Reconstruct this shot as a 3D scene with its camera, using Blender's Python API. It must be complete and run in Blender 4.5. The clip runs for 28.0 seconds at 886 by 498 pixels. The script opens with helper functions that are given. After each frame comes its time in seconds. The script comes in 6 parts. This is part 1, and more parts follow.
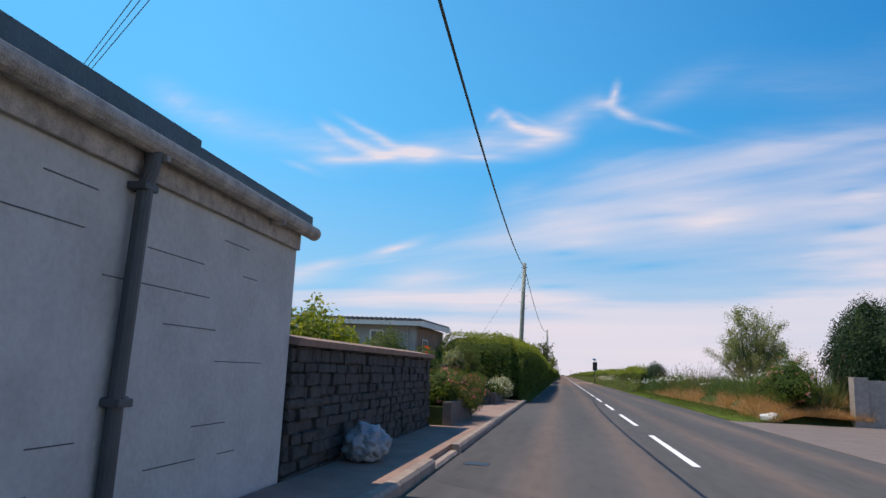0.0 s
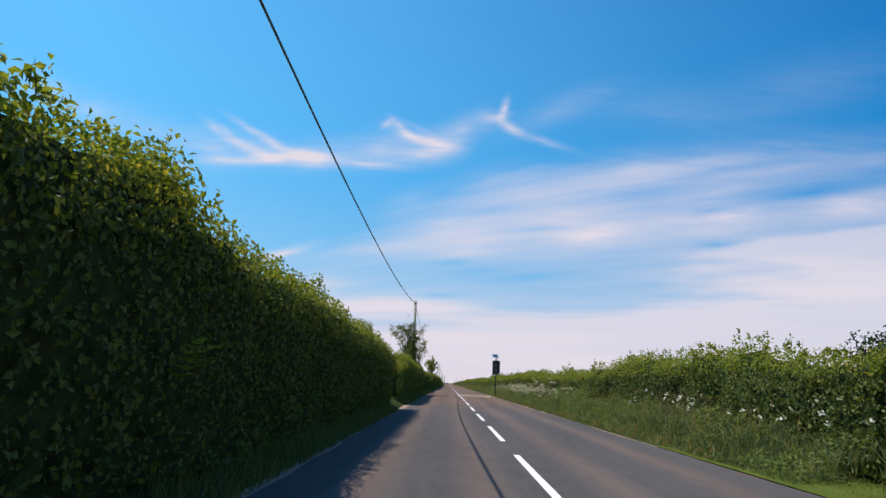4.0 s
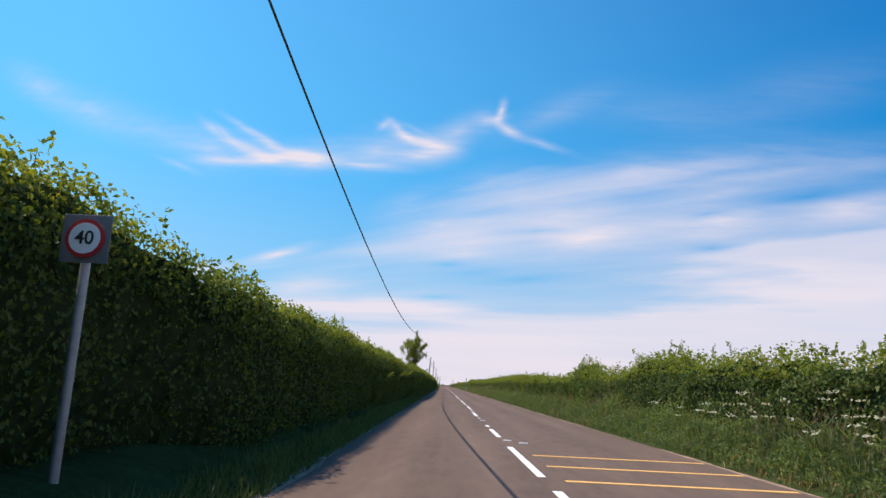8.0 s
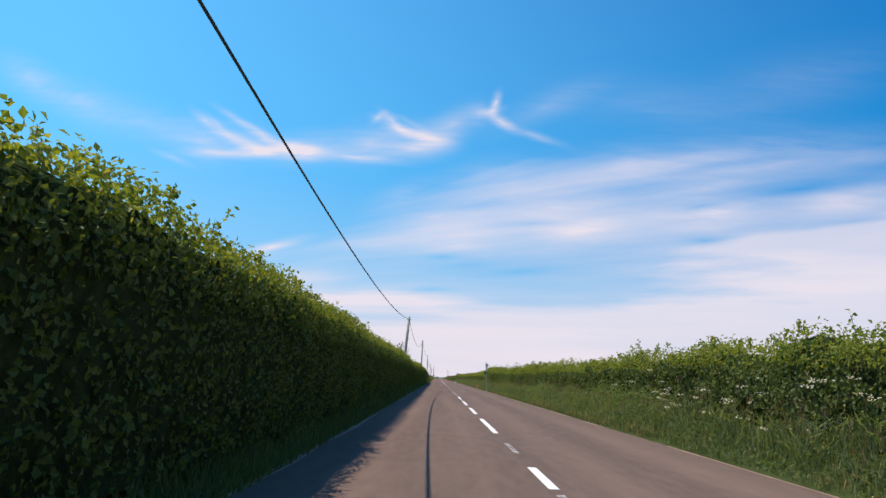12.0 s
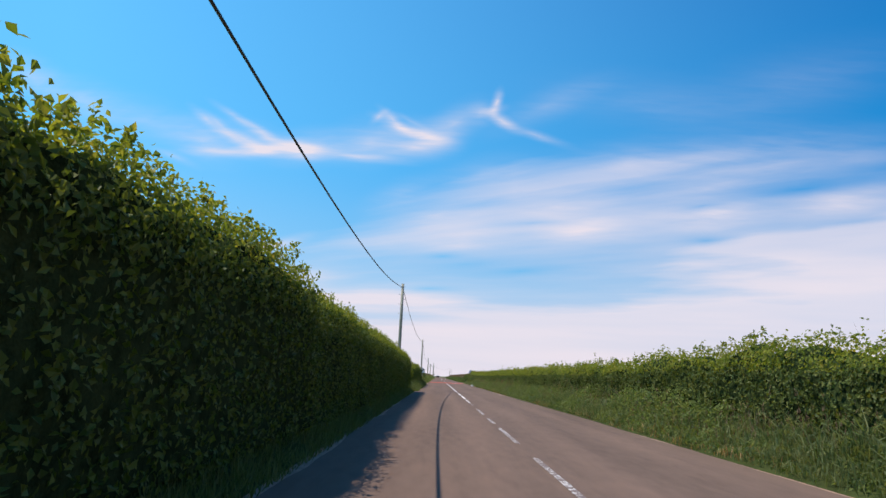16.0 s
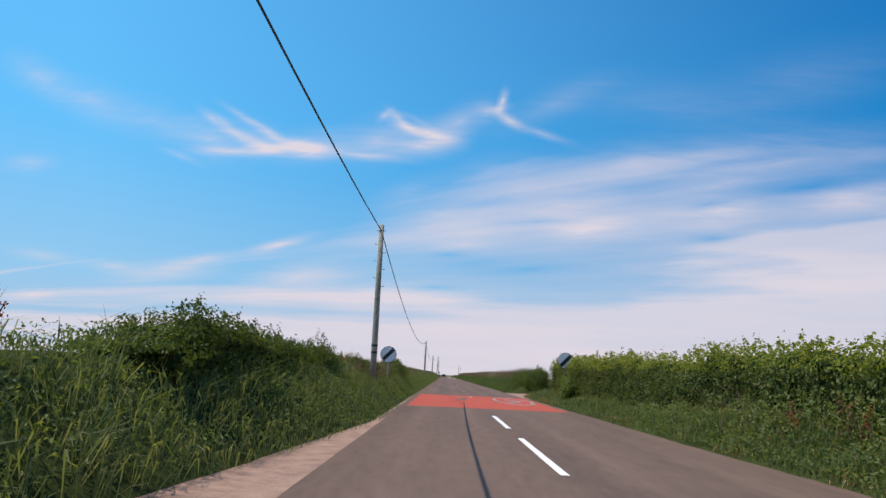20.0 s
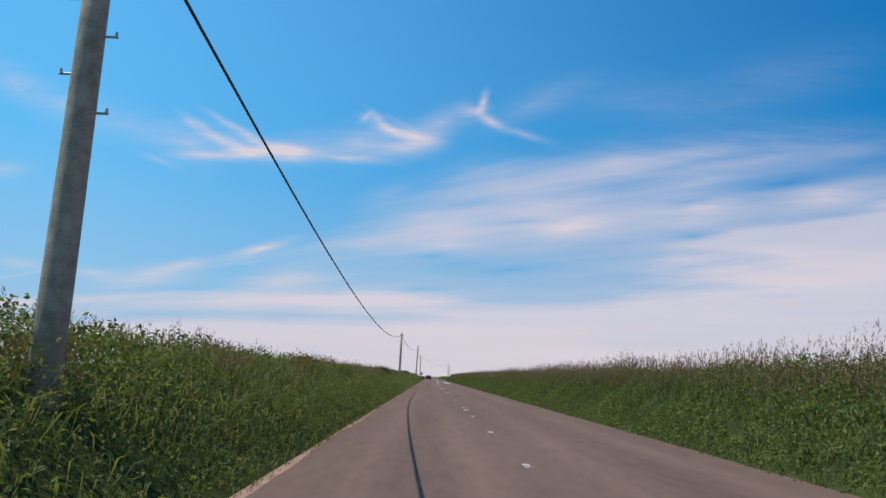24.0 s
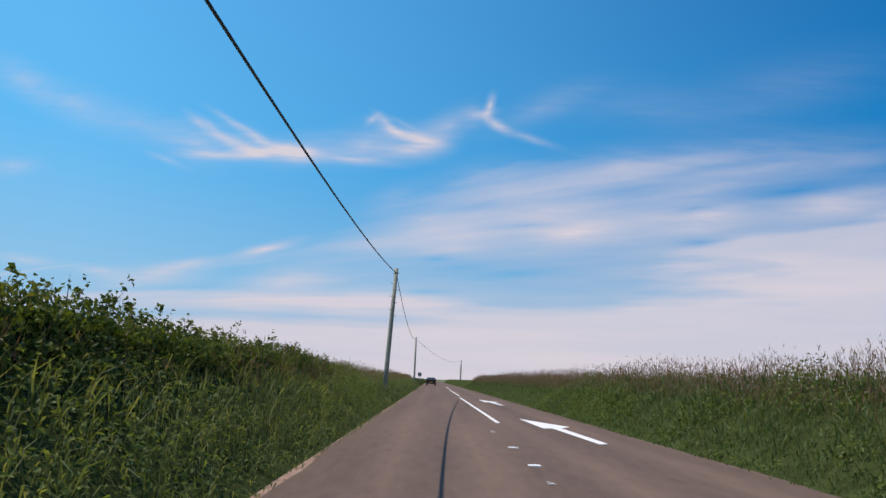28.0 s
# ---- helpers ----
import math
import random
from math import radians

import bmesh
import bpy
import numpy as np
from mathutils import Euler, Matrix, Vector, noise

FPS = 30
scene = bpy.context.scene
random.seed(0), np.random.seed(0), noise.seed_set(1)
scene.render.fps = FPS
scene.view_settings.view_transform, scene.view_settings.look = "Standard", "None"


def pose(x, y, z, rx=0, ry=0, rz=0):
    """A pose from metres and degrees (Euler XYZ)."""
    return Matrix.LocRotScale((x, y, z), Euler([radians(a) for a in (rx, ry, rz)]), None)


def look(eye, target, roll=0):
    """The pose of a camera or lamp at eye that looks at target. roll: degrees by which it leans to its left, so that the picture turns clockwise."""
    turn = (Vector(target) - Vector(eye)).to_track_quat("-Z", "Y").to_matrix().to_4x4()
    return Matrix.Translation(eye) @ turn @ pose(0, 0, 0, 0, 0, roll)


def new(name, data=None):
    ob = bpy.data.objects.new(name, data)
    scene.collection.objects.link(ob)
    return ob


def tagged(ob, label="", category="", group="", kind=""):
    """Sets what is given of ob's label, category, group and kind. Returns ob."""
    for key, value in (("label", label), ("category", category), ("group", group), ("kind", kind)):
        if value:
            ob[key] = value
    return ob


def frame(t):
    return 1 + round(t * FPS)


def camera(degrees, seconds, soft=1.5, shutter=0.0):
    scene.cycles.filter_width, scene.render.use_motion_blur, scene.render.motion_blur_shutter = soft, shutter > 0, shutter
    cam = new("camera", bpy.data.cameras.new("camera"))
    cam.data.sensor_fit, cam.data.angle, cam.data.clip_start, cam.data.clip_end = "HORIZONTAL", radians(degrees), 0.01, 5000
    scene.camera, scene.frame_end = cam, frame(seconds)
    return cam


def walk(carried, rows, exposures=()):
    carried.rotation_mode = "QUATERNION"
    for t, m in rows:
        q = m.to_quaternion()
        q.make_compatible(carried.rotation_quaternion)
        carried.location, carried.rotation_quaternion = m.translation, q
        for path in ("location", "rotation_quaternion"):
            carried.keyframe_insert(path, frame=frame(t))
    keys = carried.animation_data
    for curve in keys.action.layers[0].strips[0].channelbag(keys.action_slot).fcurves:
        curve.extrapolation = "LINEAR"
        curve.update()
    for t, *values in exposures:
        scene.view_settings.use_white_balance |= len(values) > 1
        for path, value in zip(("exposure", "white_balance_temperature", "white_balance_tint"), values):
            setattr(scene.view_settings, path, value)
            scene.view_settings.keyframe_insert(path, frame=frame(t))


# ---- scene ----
import itertools

cam = camera(66.0, 28.0, soft=1.5)
PATH = [
    (0.0, -1.87, -0.00, 1.20, 100.03, -2.56, 9.78),
    (0.5, -1.62, 6.27, 1.20, 100.15, -2.72, 7.51),
    (1.0, -1.46, 12.62, 1.20, 100.26, -3.05, 5.55),
    (1.5, -1.42, 19.09, 1.20, 100.44, -3.26, 3.61),
    (2.0, -1.39, 25.60, 1.20, 100.78, -2.99, 2.40),
    (2.5, -1.44, 32.14, 1.20, 101.00, -2.69, 1.36),
    (3.0, -1.37, 38.65, 1.20, 101.08, -2.48, 0.76),
    (3.5, -1.27, 45.27, 1.20, 101.19, -2.38, 0.45),
    (4.0, -1.23, 52.14, 1.20, 101.09, -2.32, 0.38),
    (4.5, -1.23, 59.36, 1.20, 100.99, -2.27, 0.31),
    (5.0, -1.25, 67.02, 1.20, 100.89, -2.22, 0.25),
    (5.5, -1.28, 75.11, 1.20, 100.79, -2.17, 0.18),
    (6.0, -1.33, 83.59, 1.20, 100.80, -2.42, 0.01),
    (6.5, -1.43, 92.30, 1.20, 101.01, -2.61, -0.28),
    (7.0, -1.45, 100.97, 1.20, 101.17, -2.47, -0.16),
    (7.5, -1.42, 109.51, 1.20, 101.24, -2.43, -0.07),
    (8.0, -1.48, 117.98, 1.20, 101.24, -2.63, 0.01),
    (8.5, -1.50, 126.72, 1.20, 100.89, -2.77, 0.09),
    (9.0, -1.53, 135.86, 1.20, 100.86, -2.86, 0.07),
    (9.5, -1.56, 145.43, 1.20, 101.07, -2.95, -0.26),
    (10.0, -1.53, 155.35, 1.20, 101.35, -2.92, -0.50),
    (10.5, -1.50, 165.46, 1.20, 101.15, -2.84, -0.76),
    (11.0, -1.42, 175.63, 1.20, 101.03, -2.72, -0.84),
    (11.5, -1.36, 185.73, 1.20, 100.52, -2.57, -0.66),
    (12.0, -1.36, 195.79, 1.20, 100.64, -2.47, -0.44),
    (12.5, -1.36, 205.85, 1.20, 100.62, -2.37, -0.12),
    (13.0, -1.40, 216.00, 1.20, 100.70, -2.41, -0.28),
    (13.5, -1.45, 226.29, 1.20, 100.79, -2.46, -0.43),
    (14.0, -1.49, 236.76, 1.20, 100.87, -2.50, -0.59),
    (14.5, -1.51, 247.45, 1.20, 100.95, -2.55, -0.74),
    (15.0, -1.47, 258.37, 1.20, 100.79, -2.39, -0.36),
    (15.5, -1.54, 269.58, 1.20, 100.77, -2.59, -0.66),
    (16.0, -1.57, 281.05, 1.20, 100.57, -2.65, -0.42),
    (16.5, -1.57, 292.76, 1.20, 100.79, -2.61, -0.59),
    (17.0, -1.54, 304.67, 1.20, 100.93, -2.66, -1.29),
    (17.5, -1.38, 316.78, 1.20, 100.98, -2.77, -1.23),
    (18.0, -1.27, 329.12, 1.20, 100.58, -2.97, -0.67),
    (18.5, -1.25, 341.62, 1.20, 100.53, -3.25, 0.08),
    (19.0, -1.33, 354.19, 1.20, 100.41, -3.41, 0.32),
    (19.5, -1.45, 366.71, 1.20, 100.53, -3.11, 0.27),
    (20.0, -1.59, 379.08, 1.20, 100.44, -2.63, 0.09),
    (20.5, -1.66, 391.22, 1.20, 100.37, -2.37, -0.41),
    (21.0, -1.57, 403.30, 1.20, 100.51, -2.17, -0.42),
    (21.5, -1.51, 415.57, 1.20, 100.56, -2.08, -0.53),
    (22.0, -1.45, 428.15, 1.20, 100.52, -1.95, -0.61),
    (22.5, -1.41, 441.10, 1.20, 100.47, -1.82, -0.70),
    (23.0, -1.38, 454.38, 1.20, 100.42, -1.69, -0.78),
    (23.5, -1.38, 467.95, 1.20, 100.38, -1.57, -0.86),
    (24.0, -1.40, 481.69, 1.20, 100.59, -1.48, -1.13),
    (24.5, -1.43, 495.52, 1.20, 100.61, -1.20, -0.99),
    (25.0, -1.48, 509.34, 1.20, 100.48, -1.24, -0.57),
    (25.5, -1.57, 523.05, 1.20, 100.52, -1.58, -0.18),
    (26.0, -1.71, 536.56, 1.20, 100.65, -1.94, -0.28),
    (26.5, -1.76, 549.80, 1.20, 100.61, -2.16, -0.05),
    (27.0, -1.77, 562.65, 1.20, 100.50, -2.50, -0.75),
    (27.5, -1.68, 575.05, 1.20, 100.66, -2.56, -0.93),
    (28.0, -1.58, 587.05, 1.20, 100.83, -2.39, -0.92),
]

walk(cam, [(r[0], pose(*r[1:])) for r in PATH], exposures=((0, -0.06), (2, -0.12), (8, 0.02), (17, 0.0), (20.5, -0.18), (28, -0.27)))

# ---- world, sun ----
SUN_FROM = Vector((-0.477, -0.01, 0.879)).normalized()


def nd(tree, kind, **sets):
    n = tree.nodes.new(kind)
    for k, v in sets.items():
        if k == "ins":
            for key, val in v.items():
                n.inputs[key].default_value = val
        elif k == "op":
            n.operation = v
        elif k == "blend":
            n.blend_type = v
        elif k == "gtype":
            n.gradient_type = v
        elif k == "vtype":
            n.vector_type = v
        elif k == "dtype":
            n.data_type = v
        elif k == "clamp":
            n.use_clamp = v
    return n


def mathn(tree, op, a, b=0.0, clamp=False):
    n = nd(tree, "ShaderNodeMath", op=op, clamp=clamp)
    for i, v in enumerate((a, b)):
        if isinstance(v, (int, float)):
            n.inputs[i].default_value = v
        else:
            tree.links.new(v, n.inputs[i])
    return n.outputs[0]


def ramp(tree, fac, stops, mode="LINEAR"):
    n = tree.nodes.new("ShaderNodeValToRGB")
    e = n.color_ramp.elements
    n.color_ramp.interpolation = mode
    while len(e) < len(stops):
        e.new(0.5)
    for el, (p, c) in zip(e, stops):
        el.position = p
        el.color = (*c, 1) if len(c) == 3 else c
    tree.links.new(fac, n.inputs[0])
    return n.outputs[0]


def mixc(tree, fac, a, b, blend="MIX"):
    n = tree.nodes.new("ShaderNodeMix")
    n.data_type = "RGBA"
    n.blend_type = blend
    for sock, v in ((n.inputs[0], fac), (n.inputs[6], a), (n.inputs[7], b)):
        if isinstance(v, (int, float)):
            sock.default_value = v
        elif isinstance(v, tuple):
            sock.default_value = (*v, 1)
        else:
            tree.links.new(v, sock)
    return n.outputs[2]


def noise_tex(tree, vec, scale, detail=4.0, rough=0.55, dist=0.0):
    n = tree.nodes.new("ShaderNodeTexNoise")
    n.inputs["Scale"].default_value = scale
    n.inputs["Detail"].default_value = detail
    n.inputs["Roughness"].default_value = rough
    n.inputs["Distortion"].default_value = dist
    if vec is not None:
        tree.links.new(vec, n.inputs["Vector"])
    return n


def mapping(tree, vec, loc=(0, 0, 0), rot=(0, 0, 0), scale=(1, 1, 1), kind="POINT"):
    n = tree.nodes.new("ShaderNodeMapping")
    n.vector_type = kind
    n.inputs["Location"].default_value = loc
    n.inputs["Rotation"].default_value = rot
    n.inputs["Scale"].default_value = scale
    tree.links.new(vec, n.inputs["Vector"])
    return n.outputs[0]


world = bpy.data.worlds.new("sky")
scene.world = world
world.use_nodes = True
wt = world.node_tree
wt.nodes.clear()
w_out = wt.nodes.new("ShaderNodeOutputWorld")
w_bg = wt.nodes.new("ShaderNodeBackground")
wt.links.new(w_bg.outputs[0], w_out.inputs[0])
tc = wt.nodes.new("ShaderNodeTexCoord")
sep = wt.nodes.new("ShaderNodeSeparateXYZ")
wt.links.new(tc.outputs["Generated"], sep.inputs[0])
dx_, dy_, dz_ = sep.outputs
ahead = mathn(wt, "MAXIMUM", mathn(wt, "ABSOLUTE", dy_), 0.08)
uu = mathn(wt, "DIVIDE", dx_, ahead)
vv = mathn(wt, "DIVIDE", dz_, ahead)
comb = wt.nodes.new("ShaderNodeCombineXYZ")
wt.links.new(uu, comb.inputs[0])
wt.links.new(vv, comb.inputs[1])
uv0 = comb.outputs[0]
# wispy bending of the cloud plane
warp = noise_tex(wt, mapping(wt, uv0, scale=(7, 16, 1)), 1.0, 4, 0.55)
wsub = nd(wt, "ShaderNodeVectorMath", op="SUBTRACT")
wt.links.new(warp.outputs["Color"], wsub.inputs[0])
wsub.inputs[1].default_value = (0.5, 0.5, 0.5)
wmul = nd(wt, "ShaderNodeVectorMath", op="MULTIPLY")
wt.links.new(wsub.outputs[0], wmul.inputs[0])
wmul.inputs[1].default_value = (0.014, 0.009, 0)
wadd = nd(wt, "ShaderNodeVectorMath", op="ADD")
wt.links.new(uv0, wadd.inputs[0])
wt.links.new(wmul.outputs[0], wadd.inputs[1])
uvw = wadd.outputs[0]

# cirrus strokes: from (u, v), to (u, v), half width, strength
CIRRUS_HOOKS = (
    (0.075, 0.436, 0.069, 0.407, 0.006, 0.75), (0.054, 0.403, 0.081, 0.412, 0.006, 0.5), (0.062, 0.402, 0.099, 0.38, 0.0075, 0.8), (0.099, 0.38, 0.168, 0.361, 0.006, 0.45),
    (-0.118, 0.382, -0.101, 0.398, 0.005, 0.5), (-0.101, 0.398, -0.072, 0.373, 0.006, 0.7), (-0.107, 0.387, -0.06, 0.368, 0.008, 0.65), (-0.06, 0.368, -0.005, 0.352, 0.009, 0.55),
    (-0.063, 0.37, -0.005, 0.357, 0.006, 0.35), (-0.082, 0.395, -0.04, 0.377, 0.004, 0.25),
)
CIRRUS_COMBS = (
    (-0.393, 0.321, -0.319, 0.321, 0.006, 0.6), (-0.319, 0.321, -0.253, 0.329, 0.008, 0.95), (-0.253, 0.329, -0.192, 0.328, 0.0095, 1.1), (-0.192, 0.328, -0.09, 0.32, 0.006, 0.6),
    (-0.392, 0.385, -0.357, 0.358, 0.0065, 0.4), (-0.357, 0.358, -0.314, 0.335, 0.0065, 0.5), (-0.314, 0.335, -0.259, 0.325, 0.008, 0.6), (-0.369, 0.377, -0.336, 0.352, 0.005, 0.35),
    (-0.336, 0.352, -0.293, 0.333, 0.006, 0.4), (-0.354, 0.392, -0.303, 0.361, 0.0055, 0.38), (-0.303, 0.361, -0.264, 0.34, 0.0075, 0.6), (-0.264, 0.34, -0.212, 0.331, 0.009, 0.75),
    (-0.321, 0.376, -0.275, 0.351, 0.0045, 0.35), (-0.446, 0.319, -0.394, 0.301, 0.005, 0.3),
)
THIN_VEILS = (
    (-0.253, 0.333, -0.159, 0.342, 0.02, 0.5), (-0.159, 0.342, -0.079, 0.354, 0.026, 0.5), (-0.079, 0.354, -0.005, 0.358, 0.024, 0.5), (-0.098, 0.337, -0.011, 0.347, 0.015, 0.4),
    (-0.025, 0.36, 0.04, 0.405, 0.02, 0.42), (0.034, 0.403, 0.061, 0.401, 0.014, 0.3), (0.089, 0.388, 0.211, 0.451, 0.018, 0.22), (-0.417, 0.349, -0.333, 0.324, 0.024, 0.42),
    (-0.363, 0.356, -0.253, 0.329, 0.022, 0.3), (-0.693, 0.449, -0.608, 0.406, 0.022, 0.34), (-0.608, 0.406, -0.514, 0.372, 0.026, 0.28), (-0.529, 0.382, -0.403, 0.346, 0.026, 0.22),
    (0.203, 0.441, 0.431, 0.428, 0.0336, 0.12), (0.414, 0.436, 0.67, 0.514, 0.0447, 0.12), (0.256, 0.333, 0.661, 0.383, 0.029, 0.35),
)
LOW_STREAKS = (
    (-0.435, 0.138, -0.312, 0.163, 0.0075, 0.55), (-0.324, 0.160, -0.190, 0.199, 0.0075, 0.60), (-0.522, 0.121, -0.322, 0.142, 0.0149, 0.42), (-0.671, 0.155, -0.541, 0.140, 0.0083, 0.30), (-0.550, 0.141, -0.439, 0.130, 0.0083, 0.35), (-0.692, 0.284, -0.598, 0.294, 0.0116, 0.25), (-0.658, 0.081, -0.568, 0.092, 0.0075, 0.45), (-0.311, 0.120, -0.129, 0.147, 0.0149, 0.50),
)
EAST_FAN = (
    (-0.135, 0.233, -0.010, 0.292, 0.0182, 0.17), (-0.035, 0.280, 0.135, 0.328, 0.0215, 0.17), (-0.092, 0.223, 0.069, 0.247, 0.0130, 0.27), (0.052, 0.243, 0.281, 0.275, 0.0150, 0.22), (0.281, 0.275, 0.513, 0.321, 0.0149, 0.19), (-0.064, 0.189, 0.112, 0.204, 0.0180, 0.36), (0.087, 0.207, 0.324, 0.242, 0.0200, 0.38), (0.298, 0.247, 0.511, 0.271, 0.0200, 0.40), (0.477, 0.271, 0.717, 0.305, 0.0200, 0.34), (0.170, 0.316, 0.385, 0.353, 0.0215, 0.13),
)
CLEAR_BREAKS = (
    (-0.051, 0.173, 0.046, 0.179, 0.0058, 0.64), (0.022, 0.151, 0.205, 0.166, 0.0075, 0.68), (-0.086, 0.120, 0.047, 0.131, 0.0058, 0.59), (0.332, 0.214, 0.450, 0.225, 0.0083, 0.47), (0.324, 0.259, 0.452, 0.284, 0.0075, 0.34), (0.426, 0.288, 0.657, 0.322, 0.0083, 0.51), (-0.021, 0.159, 0.088, 0.171, 0.0050, 0.42), (0.044, 0.224, 0.213, 0.240, 0.0050, 0.30),
)


def strokes(groups, reach=1.4, strength=1.5):
    """The sum of soft elongated strokes on the cloud plane."""
    total = None
    for u0, v0, u1, v1, half, power in itertools.chain(*groups):
        ang = math.atan2(v1 - v0, u1 - u0)
        length = math.hypot(u1 - u0, v1 - v0) / 2
        m = mapping(wt, uvw, loc=((u0 + u1) / 2, (v0 + v1) / 2, 0), rot=(0, 0, ang), scale=(length * reach, half * 2.1, 1), kind="TEXTURE")
        g = nd(wt, "ShaderNodeTexGradient", gtype="QUADRATIC_SPHERE")
        wt.links.new(m, g.inputs[0])
        term = mathn(wt, "MULTIPLY", g.outputs[1], power * strength)
        total = term if total is None else mathn(wt, "ADD", total, term)
    return total


total = mathn(wt, "ADD", strokes((CIRRUS_HOOKS, CIRRUS_COMBS, THIN_VEILS), 2.3, 1.05), strokes((LOW_STREAKS, EAST_FAN)))
breaks = strokes((CLEAR_BREAKS,))
# streaks fan out from a point low in the west
wsep = wt.nodes.new("ShaderNodeSeparateXYZ")
wt.links.new(uvw, wsep.inputs[0])
fan_x = mathn(wt, "ADD", wsep.outputs[0], 0.95)
fan_y = mathn(wt, "SUBTRACT", wsep.outputs[1], 0.065)
fan = wt.nodes.new("ShaderNodeCombineXYZ")
wt.links.new(fan_x, fan.inputs[0])
wt.links.new(mathn(wt, "ARCTAN2", fan_y, fan_x), fan.inputs[1])
torn = noise_tex(wt, mapping(wt, fan.outputs[0], scale=(1.3, 15, 1)), 1.0, 5, 0.5)
streak = noise_tex(wt, mapping(wt, fan.outputs[0], loc=(3.1, 0.7, 0), scale=(2.2, 30, 1)), 1.0, 4, 0.5)
fine = noise_tex(wt, mapping(wt, uvw, rot=(0, 0, 0.62), scale=(9, 75, 1)), 1.0, 4, 0.55)
torn_c = mathn(wt, "MULTIPLY", mathn(wt, "SUBTRACT", torn.outputs[0], 0.36), 3.6, clamp=True)
streak_c = mathn(wt, "MULTIPLY", mathn(wt, "SUBTRACT", streak.outputs[0], 0.34), 3.2, clamp=True)
fine_c = mathn(wt, "MULTIPLY", mathn(wt, "SUBTRACT", fine.outputs[0], 0.33), 2.9, clamp=True)
grain = mathn(wt, "ADD", mathn(wt, "MULTIPLY", streak_c, 0.25), mathn(wt, "MULTIPLY", fine_c, 0.50))
cloud = mathn(wt, "MULTIPLY", total, mathn(wt, "ADD", grain, 0.45))
# the low sheet of cloud: its upper edge climbs to the east and is torn into streaks
edge_w = mathn(wt, "MINIMUM", mathn(wt, "ADD", mathn(wt, "MULTIPLY", uu, 0.145), 0.175), 0.135)
edge = mathn(wt, "MAXIMUM", mathn(wt, "MAXIMUM", edge_w, mathn(wt, "ADD", mathn(wt, "MULTIPLY", uu, 0.315), 0.085)), 0.05)
under = mathn(wt, "SUBTRACT", edge, vv)
solid = mathn(wt, "ADD", mathn(wt, "MULTIPLY", under, 11.0), mathn(wt, "MULTIPLY", mathn(wt, "SUBTRACT", torn_c, 0.30), 1.5), clamp=True)
bands = noise_tex(wt, mapping(wt, fan.outputs[0], loc=(7.3, 2.1, 0), scale=(1.1, 21, 1)), 1.0, 4, 0.5)
bands_c = mathn(wt, "MULTIPLY", mathn(wt, "SUBTRACT", bands.outputs[0], 0.36), 3.4, clamp=True)
solid = mathn(wt, "MULTIPLY", solid, mathn(wt, "ADD", mathn(wt, "ADD", mathn(wt, "MULTIPLY", streak_c, 0.14), mathn(wt, "MULTIPLY", bands_c, 0.22)), 0.67))
bound = mathn(wt, "MINIMUM", mathn(wt, "ADD", mathn(wt, "MULTIPLY", uu, 0.42), 0.28), mathn(wt, "ADD", mathn(wt, "MULTIPLY", uu, 0.11), 0.312))
veil_h = mathn(wt, "ADD", mathn(wt, "MULTIPLY", mathn(wt, "SUBTRACT", bound, vv), 15.0), mathn(wt, "MULTIPLY", mathn(wt, "SUBTRACT", torn_c, 0.5), 0.7), clamp=True)
veil = mathn(wt, "MULTIPLY", veil_h, mathn(wt, "ADD", mathn(wt, "ADD", mathn(wt, "MULTIPLY", torn_c, 0.34), 0.13), mathn(wt, "MULTIPLY", streak_c, 0.16)))
low = mathn(wt, "MAXIMUM", solid, veil)
cover = mathn(wt, "MULTIPLY", mathn(wt, "ADD", cloud, low, clamp=True), mathn(wt, "SUBTRACT", 1.0, breaks, clamp=True))
# clear sky: a physical sky under a measured fade from pale horizon to azure
sky_tex = wt.nodes.new("ShaderNodeTexSky")
sky_tex.sky_type = "NISHITA"
sky_tex.sun_disc = False
sky_tex.sun_elevation = math.asin(SUN_FROM.z)
sky_tex.sun_rotation = math.atan2(SUN_FROM.x, SUN_FROM.y)
sky_dim = mixc(wt, 1.0, sky_tex.outputs[0], (0.10, 0.10, 0.10), "MULTIPLY")
side = mathn(wt, "ADD", mathn(wt, "MULTIPLY", dx_, 0.95), 0.45, clamp=True)
height_l = ramp(wt, dz_, [(0.0, (0.50, 0.62, 0.82)), (0.12, (0.32, 0.66, 0.99)), (0.30, (0.14, 0.61, 1.12)), (0.55, (0.13, 0.56, 1.10)), (1.0, (0.06, 0.34, 0.82))])
height_r = ramp(wt, dz_, [(0.0, (0.44, 0.54, 0.72)), (0.12, (0.15, 0.47, 0.82)), (0.26, (0.0, 0.285, 0.72)), (0.50, (0.0, 0.165, 0.53)), (1.0, (0.0, 0.10, 0.42))])
clear = mixc(wt, 0.93, sky_dim, mixc(wt, side, height_l, height_r))
final = mixc(wt, mathn(wt, "MULTIPLY", cover, 0.96), clear, (0.84, 0.768, 0.845))
wt.links.new(final, w_bg.inputs[0])
w_bg.inputs[1].default_value = 1.0

sun_data = bpy.data.lights.new("sun", "SUN")
sun_data.energy = 5.0
sun_data.angle = radians(0.35)
sun_data.color = (1.0, 0.90, 0.77)
sun = new("sun", sun_data)
sun.matrix_world = look(SUN_FROM * 50, (0, 0, 0))

# ---- materials ----


